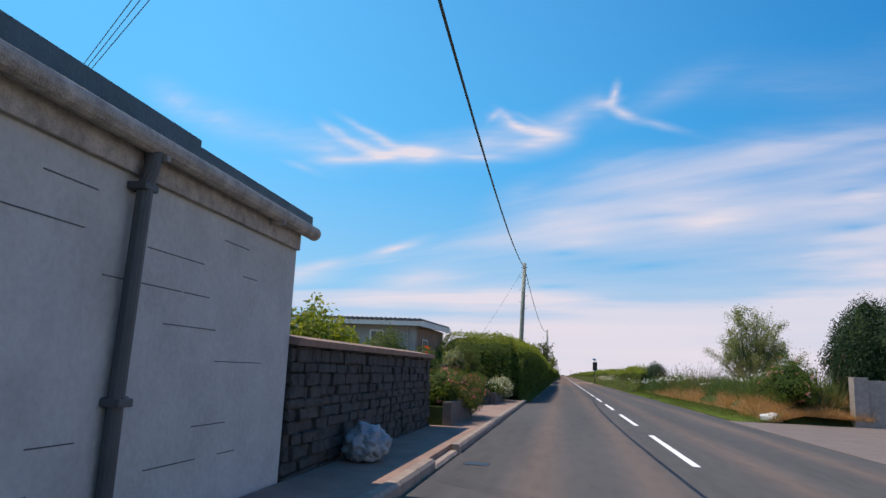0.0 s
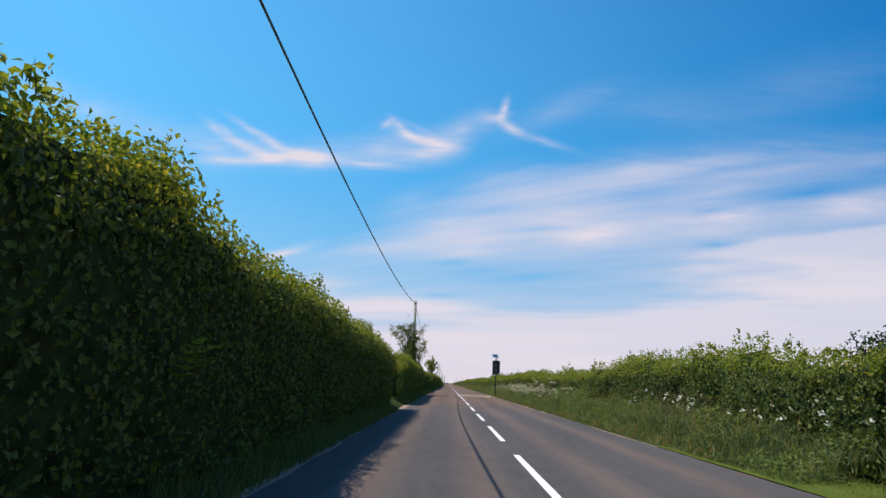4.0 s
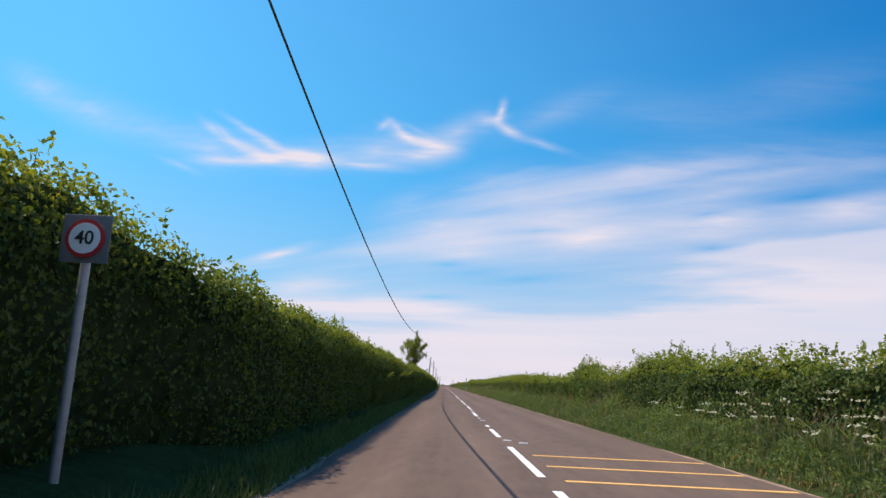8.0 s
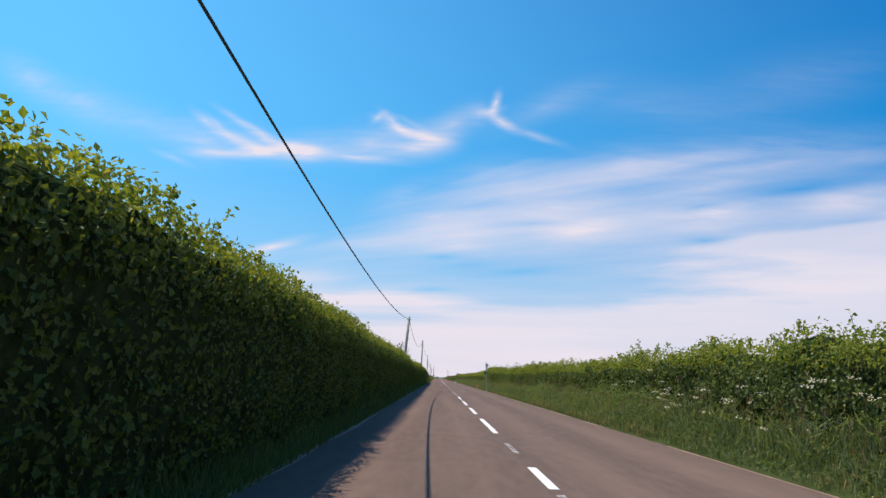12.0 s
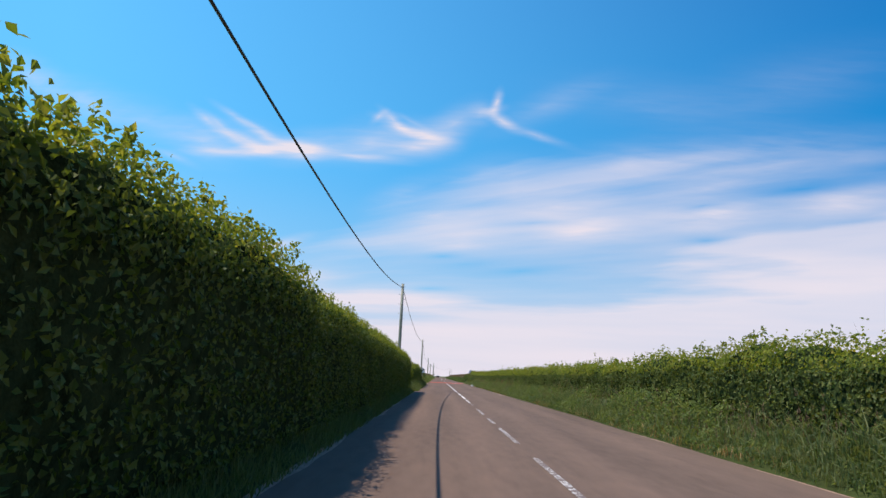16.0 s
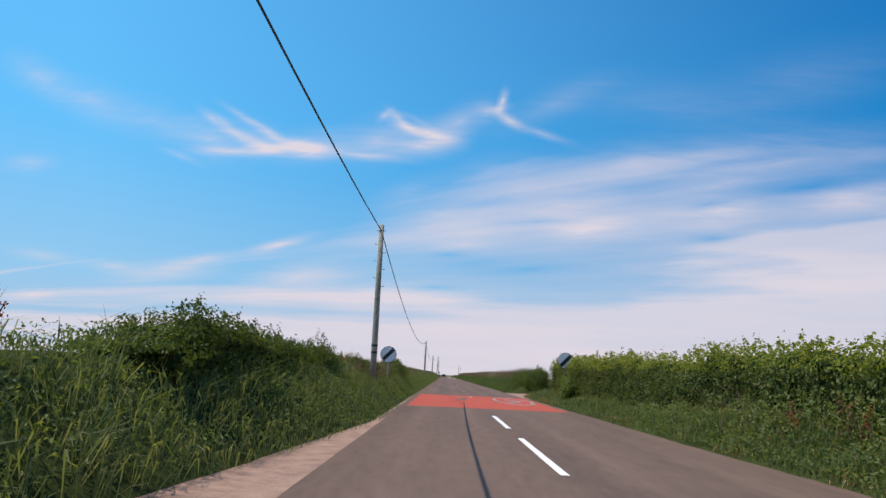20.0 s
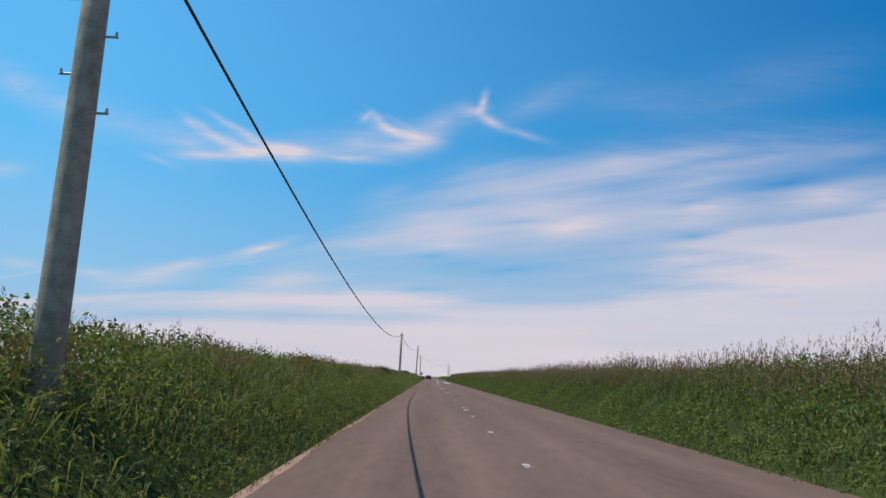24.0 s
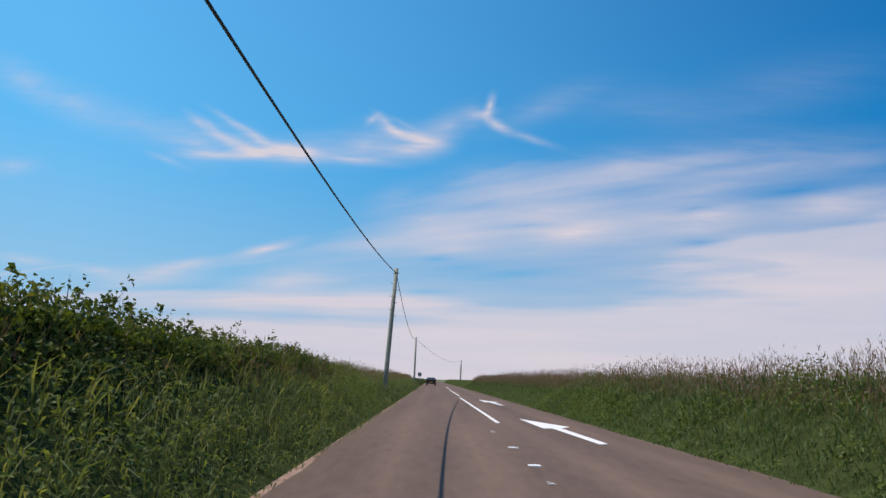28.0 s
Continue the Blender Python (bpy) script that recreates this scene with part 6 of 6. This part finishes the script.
shrub("thorn_bush", (6.05, 62.4, 1.5), (0.9, 2.4, 1.1), 7000, M_LEAF_DARK, "dark green rounded thorn bush", 0.075, seed=22)
shrub("thorn_bush", (5.8, 75.5, 1.4), (0.9, 2.2, 0.95), 3200, M_LEAF, "green rounded thorn bush", 0.075, seed=23)
DAISIES = ((6.2, 27.0, 26, 1.5), (6.0, 28.8, 30, 1.55), (5.9, 31.5, 14, 1.35), (6.2, 34.0, 10, 1.4), (5.4, 37.5, 6, 1.15), (5.4, 44.5, 26, 1.4), (5.3, 47.5, 14, 1.3), (5.2, 50.5, 22, 1.25), (5.1, 53.5, 16, 1.15), (4.85, 54.5, 4, 0.6), (5.0, 59.0, 18, 1.0), (4.95, 62.0, 30, 1.0), (4.95, 65.5, 34, 0.95), (4.95, 69.5, 28, 0.95), (4.95, 73.5, 18, 0.95))
for x, y, n, top in DAISIES:
    q = np.stack([rng.normal(x, 0.24, n), rng.normal(y, 0.95, n), rng.normal(top, 0.13, n)], 1)
    v1, f1 = leaf_arrays(np.repeat(q, 6, 0) + rng.normal(0, 0.016, (n * 6, 3)), np.tile((-0.35, -0.6, 0.7), (n * 6, 1)), 0.046, 0.040, 0.5)
    ob = thing("ox_eye_daisies", (x, y, 0.4), "clump of white ox-eye daisies in the verge", "flowers", "daisy clumps")
    mesh_ob("blossom", v1 - np.array(ob.location), f1, M_FLOWER_W, ob)["kind"] = "stuff"
    stems = q.copy()
    stems[:, 2] = 0.4
    v2, f2 = blade_arrays(stems, top - 0.35, 0.01, 0.1)
    mesh_ob("stem_layer", v2 - np.array(ob.location), f2, M_GRASS, ob)["kind"] = "stuff"

# creamy umbels along the verge: flat heads of many florets on tall stems
M_UMBEL = foliage("umbel_florets", [(0.0, (0.38, 0.35, 0.23)), (0.6, (0.52, 0.48, 0.35)), (1.0, (0.68, 0.65, 0.52))], through_light=0.25)
for k, (y0, y1, n) in enumerate(((84, 90, 26), (90, 96, 55), (96, 104, 120), (104, 112, 110), (112, 120, 60), (122, 128, 44), (128, 138, 26), (205, 217, 40), (471, 479, 46), (548, 556, 14))):
    q = np.stack([rng.normal(4.45, 0.30, n), rng.uniform(y0, y1, n), rng.normal(1.02, 0.20, n)], 1)
    if y0 > 440:
        q += np.array((0.6, 0.0, 0.35))
    ob = thing("cow_parsley", (4.55, (y0 + y1) / 2, 0.3), "stand of creamy white cow parsley in long grass", "flowers", "cow parsley")
    o = np.array(ob.location)
    c = np.repeat(q, 12, 0) + rng.normal(0, 0.055, (n * 12, 3)) * np.array((1, 1, 0.22))
    v1, f1 = leaf_arrays(c - o, np.tile((-0.2, -0.3, 1.0), (n * 12, 1)), 0.042, 0.038, 0.4)
    mesh_ob("umbel_layer", v1, f1, M_UMBEL, ob)["kind"] = "stuff"
    st = q.copy()
    st[:, 2] = 0.25
    v2, f2 = blade_arrays(st - o, q[:, 2].mean() - 0.2, 0.012, 0.08)
    mesh_ob("stem_layer", v2, f2, M_GRASS, ob)["kind"] = "stuff"


# ---- broad-leaved growth on the banks ----
def herbs(y0, y1, side, x0, x1, ground_of, n, hmax, mat, label, leaf=0.09, bare=-0.35):
    """Nettles, docks and brambles in mounds between the grasses."""
    y = rng.uniform(y0, y1, n)
    x = rng.uniform(x0, x1, n)
    m = value_noise(x * 0.9 + 3, y * 0.33, 41) + 0.55 * value_noise(x * 2.4, y * 1.5, 42)
    keep = m > bare
    x, y, m = x[keep], y[keep], m[keep]
    if ground_of is west_open:
        keep = (x > 3.45 + LAY_BY(y)) & ((mat is M_HERB) | (y < 374) | (y > 403))
        x, y, m = x[keep], y[keep], m[keep]
    rise = np.clip((x - x0) / 0.5, 0.25, 1)
    z = ground_of(x - LAY_BY(y) * 0.8 if ground_of is west_open else x) + rng.beta(2.0, 1.15, len(x)) * hmax * rise * np.clip(0.55 + m * 0.55, 0.22, 1.25) * (np.interp(y, (374, 377, 385, 389, 402, 405, 416, 418), (1.0, 0.5, 0.5, 1.0, 1.0, 0.5, 0.5, 1.0)) if ground_of is west_open else 1.0)
    q = np.stack([x * side, y, z], 1)
    nrm = np.tile((-side * 0.5, -0.1, 0.8), (len(x), 1))
    v, f = leaf_arrays(q, nrm, leaf, leaf * 0.55)
    return tagged(mesh_ob("bank_weeds", v, f, mat), label, "weeds", kind="stuff")


for a, b in ((334, 400), (400, 470), (470, 545), (545, 620)):
    herbs(a, b, -1, 3.35, 6.2, west_open, int((b - a) * 600), 0.52, M_HERB, "nettles, docks and brambles among the bank grass", 0.066)
    herbs(a, b, -1, 4.4, 6.2, west_open, int((b - a) * 200), 0.60, M_LEAF_SUN, "dark bramble drifts on the upper bank", 0.072, 0.10)
    herbs(a, b, -1, 4.2, 6.2, west_open, int((b - a) * 220), 0.62, M_LEAF_TREE, "tall nettle and bramble drifts along the bank top", 0.074, 0.25)
for a, b in ((436, 500), (500, 570), (570, 625)):
    herbs(a, b, 1, 4.3, 6.6, east_open, int((b - a) * 260), 0.62, M_LEAF_TREE, "taller nettle drifts along the bank top", 0.075, 0.35)
    herbs(a, b, 1, 3.6, 6.6, east_open, int((b - a) * 330), 0.50, M_HERB, "weeds and clover among the bank grass", 0.080, -0.15)
    herbs(a, b, 1, 3.5, 6.0, east_open, int((b - a) * 330), 0.40, M_LEAF, "dark clover and dock leaves low in the bank grass", 0.080, -0.10)
herbs(24.5, 64, 1, 5.35, 7.0, near_east, 15000, 0.85, M_HERB, "nettles and willowherb on the bank", 0.085, -0.05)
herbs(26, 64, 1, 5.25, 6.6, near_east, 6000, 0.75, M_LEAF_TREE, "brown-green bramble trails on the bank", 0.075, 0.15)
for a, b in ((62, 160), (160, 282), (286, 399)):
    herbs(a, b, 1, 3.68, 4.95, east_bank, int((b - a) * 430), 0.85, M_HERB, "nettles and docks below the hedge", 0.080, -0.35)
    grass("seed_grass", a, b, 3.9, 4.9, east_bank, (b - a) * 26, lambda x, y: 0.78 + 0 * x, M_SEED, "brown seed heads among the nettles", 0.008, 0.3, heads=0.15, patchy=-0.1)
WEST_BUSHES = (
    (-4.55, 337.0, 1.05, (0.65, 1.9, 0.80), 5200, M_LEAF_TREE, "yellow-green bramble bush on the verge"),
    # this bush and the next: sunlit look comes from the brighter leaf colour
    (-4.55, 341.0, 1.20, (0.65, 1.9, 1.0), 6400, M_LEAF_TOP, "sunlit rounded hawthorn bush"),
    (-4.55, 344.6, 1.30, (0.60, 1.5, 1.12), 6500, M_LEAF_TOP, "bright green elder bush beside the road"),
    (-4.75, 114.3, 2.45, (0.62, 2.2, 2.25), 15000, M_LEAF_TREE, "dense dark ivy thicket round a tree and a pole"),
    (-4.35, 89.6, 1.95, (0.85, 1.7, 0.48), 9500, M_LEAF_TOP, "leafy hazel crown overhanging a field gateway"),
    (-4.3, 58.5, 2.6, (0.6, 1.1, 0.75), 1900, M_LEAF_TOP, "leafy elder head above the hedge"),
)
WEST_BANK_BUSHES = (
    (-5.6, 406.6, 1.2, (0.8, 1.8, 0.58), 5200, M_LEAF_TREE, "brown-green bramble clump on the bank"),
    (-5.5, 411.2, 1.15, (0.8, 1.8, 0.55), 5200, M_LEAF_TREE, "brown-green bramble clump on the bank"),
    (-5.75, 415.6, 1.15, (0.75, 2.0, 0.6), 5400, M_LEAF_SUN, "green bramble clump behind a road sign"),
    (-5.3, 420.6, 1.15, (0.8, 2.2, 0.58), 5400, M_LEAF_SUN, "green bramble mound on the bank"),
    (-5.1, 425.0, 1.3, (0.9, 3.0, 0.75), 6500, M_LEAF_SUN, "bramble mound on the bank"),
    (-5.2, 432.0, 1.25, (0.9, 2.4, 0.62), 4200, M_LEAF, "bramble mound on the bank"),
    (-5.6, 503.6, 1.2, (0.7, 1.9, 0.52), 4200, M_LEAF, "bramble mound on the bank"),
    (-5.3, 509.0, 1.15, (0.7, 2.2, 0.42), 4200, M_LEAF_TREE, "brown-green bramble clump on the bank"),
    (-5.4, 539.5, 1.2, (0.8, 1.8, 0.7), 2200, M_LEAF_DARK, "dark bramble mound on the bank"),
)
EAST_BUSHES = (
    (5.7, 420.3, 1.2, (0.75, 1.5, 1.1), 7000, M_LEAF, "rounded hawthorn at the end of the hedge"),
    (5.35, 416.2, 1.3, (0.6, 2.6, 1.0), 7000, M_HERB, "leafy bramble bulging out of the hedge"),
    (4.5, 413.0, 0.75, (0.45, 0.9, 0.6), 2400, M_HERB, "bright nettle clump at the foot of the hedge"),
    (5.75, 434.3, 1.05, (1.1, 1.5, 1.05), 7500, M_LEAF, "hawthorn bush beside a field gate"),
    (5.3, 437.6, 0.95, (0.95, 2.2, 0.9), 6500, M_LEAF, "hawthorn bush beside a field gate"),
    (5.1, 280.4, 1.35, (0.75, 1.9, 1.15), 8000, M_LEAF_TOP, "bright green bush standing proud of the hedge"),
    (5.3, 212.0, 1.75, (0.5, 1.0, 0.5), 1400, M_LEAF_TOP, "ash seedling above the hedge"),
    (5.1, 172.4, 1.6, (0.5, 0.7, 0.65), 1200, M_LEAF_TOP, "leafy sycamore shoot in the hedge"),
    (5.2, 149.6, 1.25, (0.7, 1.8, 1.0), 6500, M_LEAF, "hawthorn bush swelling from the hedge"),
)
for x, y, z, r, n, m, lab in WEST_BUSHES + WEST_BANK_BUSHES + EAST_BUSHES:
    shrub("roadside_bush", (x, y, z), r, n, m, lab, 0.062 if n == 9500 else 0.080, "bush", seed=int(y), group="roadside bushes")
# rust-brown dock spikes standing in the verge
M_DOCK = foliage("dock_seed", [(0.0, (0.20, 0.055, 0.025)), (1.0, (0.38, 0.14, 0.06))], through_light=0.2)
for k, (x, y, g) in enumerate(((-4.9, 383.2, 1.0), (-5.2, 384.4, 1.1), (-4.6, 382.3, 0.8), (4.55, 389.5, 0.35), (4.4, 391.0, 0.3), (4.5, 347.0, 0.35), (4.6, 266.5, 0.35), (4.5, 150.5, 0.35), (-5.3, 404.8, 1.1), (-5.0, 407.4, 1.0), (-5.6, 480.2, 1.1), (-4.9, 500.9, 0.95), (4.9, 505.0, 0.75), (5.2, 538.0, 0.95), (-5.1, 571.0, 1.0), (5.3, 573.5, 1.0))):
    ob = thing("dock_plant", (x, y, g - 0.05), "rust-brown dock in seed among the verge grass", "weed", "dock plants")
    r = random.Random(k)
    for j in range(6):
        a = Vector((r.uniform(-0.12, 0.12), r.uniform(-0.2, 0.2), 0.0))
        b = a + Vector((r.uniform(-0.12, 0.12), r.uniform(-0.12, 0.12), r.uniform(0.55, 0.85)))
        bm = bmesh.new()
        rod(bm, a, b, 0.007, 0.004, 5)
        st = part("stem", bm, M_BARK, ob)
        n = 60
        t = rng.uniform(0.35, 1.0, n)[:, None]
        q = np.array(a) + (np.array(b) - np.array(a)) * t + rng.normal(0, 0.022, (n, 3))
        v, f = leaf_arrays(q, rng.normal(0, 1, (n, 3)), 0.03, 0.024)
        mesh_ob("seed_spike", v, f, M_DOCK, st)["kind"] = "stuff"
# ferns and pale leaves hanging from the shaded hedge
for k, (y, z) in enumerate(((155.4, 1.35), (158.7, 1.5), (162.6, 1.5), (147.0, 1.2), (166.0, 1.7), (176.0, 1.2), (58.0, 1.1), (54.0, 0.9))):
    ob = thing("hedge_fern", (-3.50 - float(SET_BACK(y)), y, z), "yellow-green fern fronds hanging from the hedge", "fern", "hedge ferns")
    bm = bmesh.new()
    r = random.Random(k)
    for j in range(9):
        a = r.uniform(-1.2, 1.2)
        ln = r.uniform(0.35, 0.6)
        tip = Vector((0.28 + 0.15 * math.cos(a), math.sin(a) * ln, r.uniform(-0.1, 0.35)))
        for i in range(9):
            t = (i + 1) / 10
            c = tip * t + Vector((0, 0, 0.18 * math.sin(t * 2.6)))
            w = 0.10 * (1 - t) + 0.015
            side = tip.cross(Vector((0, 0, 1))).normalized() * w
            fwd = tip.normalized() * 0.022
            for sg in (1, -1):
                bm.faces.new([bm.verts.new(p) for p in (c - fwd, c + side * sg * 0.6 - fwd * 0.3, c + side * sg + fwd, c + fwd)])
    part("fronds", bm, M_LEAF_TOP, ob)

# ---- gaps, gates, lay-bys ----
tagged(mesh_ob("field_entrance", [(3.3, 421.5, 0.004), (3.3, 433.5, 0.004), (4.6, 434.0, 0.02), (6.2, 432.8, 0.05), (7.6, 433.5, 0.04), (9.4, 429.0, 0.03), (9.0, 424.0, 0.03), (6.0, 423.5, 0.04), (4.4, 422.0, 0.02)], [(0, 8, 7, 6, 5, 4, 3, 2, 1)], M_SOIL), "stony pinkish field entrance", "track", kind="structure")
tagged(mesh_ob("lay_by", [(-3.1, 374.0, 0.003), (-3.1, 398.0, 0.003), (-3.45, 394.5, 0.008), (-3.95, 388.5, 0.012), (-4.25, 385.5, 0.014), (-4.55, 382.0, 0.016), (-3.95, 378.5, 0.012), (-3.4, 375.5, 0.008)], [tuple(range(8))], M_SOIL), "strip of bare pinkish grit where vehicles pull in", "track", kind="structure")
tagged(mesh_ob("stubble_field", [(8.0, 424.0, -0.01), (60, 410, 0.3), (60, 560, 0.3), (8.6, 452.0, -0.01)], [(0, 1, 2, 3)], plain("stubble", (0.36, 0.29, 0.12), 0.95, var=0.35, scale=0.8, bump=0.5)), "yellow cut hay field beyond the gate", "field", kind="structure")
gt = thing("field_gate", (7.45, 429.75, 0), "galvanised five-bar field gate between timber posts", "gate")
bm = bmesh.new()
box(bm, (-0.08, -0.08, -0.1), (0.08, 0.08, 1.38), 0.015)
part("gatepost", bm, M_TIMBER, gt)
bm = bmesh.new()
box(bm, (-0.11, 3.85, -0.1), (0.03, 3.99, 1.3), 0.015)
part("gatepost", bm, M_TIMBER, gt)
for z in (0.28, 0.45, 0.62, 0.82, 1.12):
    bm = bmesh.new()
    rod(bm, (0.0, 0.12, z), (-0.04, 3.82, z), 0.021, 0.021, 8)
    part("gate_bar", bm, M_STEEL, gt)
for t in (0.0, 0.5, 1.0):
    bm = bmesh.new()
    rod(bm, (-0.04 * t, 0.12 + 3.7 * t, 0.26), (-0.04 * t, 0.12 + 3.7 * t, 1.14), 0.021, 0.021, 8)
    part("gate_upright", bm, M_STEEL, gt)
bm = bmesh.new()
rod(bm, (0.0, 0.12, 0.28), (-0.02, 1.97, 1.12), 0.016, 0.016, 8)
part("gate_brace", bm, M_STEEL, gt)
gl = thing("field_gate", (-5.2, 88.6, 0), "timber field gate in a gap of the hedge", "gate")
for yy_ in (-2.1, 2.1):
    bm = bmesh.new()
    box(bm, (-0.08, yy_ - 0.08, -0.1), (0.08, yy_ + 0.08, 1.35), 0.015)
    part("gatepost", bm, M_TIMBER, gl)
for z in (0.25, 0.5, 0.75, 1.15):
    bm = bmesh.new()
    box(bm, (-0.02, -2.0, z), (0.02, 2.0, z + 0.09), 0.006)
    part("gate_bar", bm, M_TIMBER, gl)
tagged(mesh_ob("gateway_ground", [(-3.1, 82.8, 0.002), (-3.1, 87.8, 0.002), (-9.0, 90.0, 0.02), (-9.0, 82.0, 0.02)], [(0, 3, 2, 1)], M_SOIL), "bare earth in the field gateway", "track", kind="structure")
tagged(mesh_ob("hay_meadow", [(-9.0, 74.0, -0.02), (-70, 74, 0.25), (-70, 190, 0.25), (-9.0, 150.0, -0.02)], [(0, 3, 2, 1)], plain("hay_meadow", (0.27, 0.26, 0.065), 0.95, var=0.35, scale=0.6, bump=0.4, spec=0.0)), "yellow-green meadow beyond the gateway", "field", kind="structure")
hedge(84, 190, knots(((84, 1.5), (190, 1.6))), -70, 1.5, 1, 60, 95, "distant hedge across the meadow", leaf=0.25, sprigs=0.5)
bm = bmesh.new()
box(bm, (-0.22, -0.14, 0), (0.22, 0.14, 0.16), 0.05)
litter = tagged(part("litter_bag", bm, M_SIGN_WHITE), "small crumpled pale bag dropped on the verge", "litter")
litter.location = (3.42, 380.3, 0.0)
litter.rotation_euler = (0.1, 0.15, 0.5)
grass("dry_grass", 282, 287, 3.7, 5.0, east_bank, 2600, lambda x, y: 0.4 + 0 * x, M_STRAW, "dead straw-coloured grass in a hedge gap", 0.014, 0.6)

# low hedge between the lay-by and the last tall hedge
MID_TOP = knots(((347, 2.05), (354, 2.3), (360, 2.25), (366, 2.38), (372, 2.35), (376.4, 2.2)))
hedge(347, 376.4, MID_TOP, -3.85, 1.5, 1, 1300, 91, "tall roadside hedge ending at a lay-by", sprigs=4.0, leaf=0.078, round_end=True, lumpy=0.8)
ROW_TOP = knots(((386, 1.55), (388, 1.80), (390.5, 1.90), (398, 1.86), (402.6, 1.70)))
hedge(387.8, 402.8, ROW_TOP, -5.0, 1.3, 1, 1100, 93, "low flat-topped thorn hedge on the bank", base_z=0.95, sprigs=7.0, leaf=0.062, top_mat=M_LEAF_TREE, leaf_mat=M_LEAF, cap=True, round_start=True, round_end=True)
hedge(588.5, 612, knots(((588.5, 1.6), (592, 1.78), (600, 1.78), (606, 1.65), (612, 1.5))), -4.9, 1.3, 1, 900, 97, "low bramble hedge along the bank top", base_z=0.85, sprigs=8.0, leaf=0.070, top_mat=M_LEAF_TREE, cap=True, round_start=True, round_end=True)
grass("verge_grass", 334, 377, -3.85, -3.02, west_bank, 12000, lambda x, y: 0.20 + 0.42 * np.clip((x - 3.05) / 0.5, 0, 1), M_GRASS, "tall tussocky grass at the foot of the hedge", 0.020, 0.55)


# ---- the car far ahead ----
car = thing("car", (-1.7, 712.0, 0), "dark hatchback seen from behind far down the lane", "car")
bm = bmesh.new()
prof = [(-2.05, 0.35), (-2.05, 0.95), (-1.85, 1.0), (-1.55, 1.42), (0.3, 1.48), (1.0, 1.02), (2.0, 0.85), (2.1, 0.4)]
l = [bm.verts.new((-0.88 if z < 1.1 else -0.68, y, z)) for y, z in prof]
r = [bm.verts.new((0.88 if z < 1.1 else 0.68, y, z)) for y, z in prof]
bm.faces.new(l)
bm.faces.new(r[::-1])
for i in range(len(prof)):
    j = (i + 1) % len(prof)
    bm.faces.new((l[i], r[i], r[j], l[j]))
part("body", bm, M_CAR, car)
slab("rear_window", [(-0.62, -1.86, 1.04), (0.62, -1.86, 1.04), (0.58, -1.61, 1.38), (-0.58, -1.61, 1.38)], M_GLASS, car, "", -0.012)
for sx in (-0.74, 0.74):
    wall_block("tail_lamp", (sx - 0.12, -2.08, 0.74), (sx + 0.12, -2.045, 0.92), M_LAMP_RED, car, "", 0.01)
    for yy_ in (-1.3, 1.3):
        bm = bmesh.new()
        rod(bm, (sx - 0.1, yy_, 0.32), (sx + 0.1, yy_, 0.32), 0.32, 0.32, 18)
        wh = part("wheel", bm, M_TYRE, car)
wall_block("bumper", (-0.85, -2.12, 0.36), (0.85, -2.05, 0.6), M_BLACK, car, "", 0.02)
wall_block("number_plate", (-0.26, -2.14, 0.62), (0.26, -2.06, 0.73), M_FLOWER_Y, car, "", 0.004)
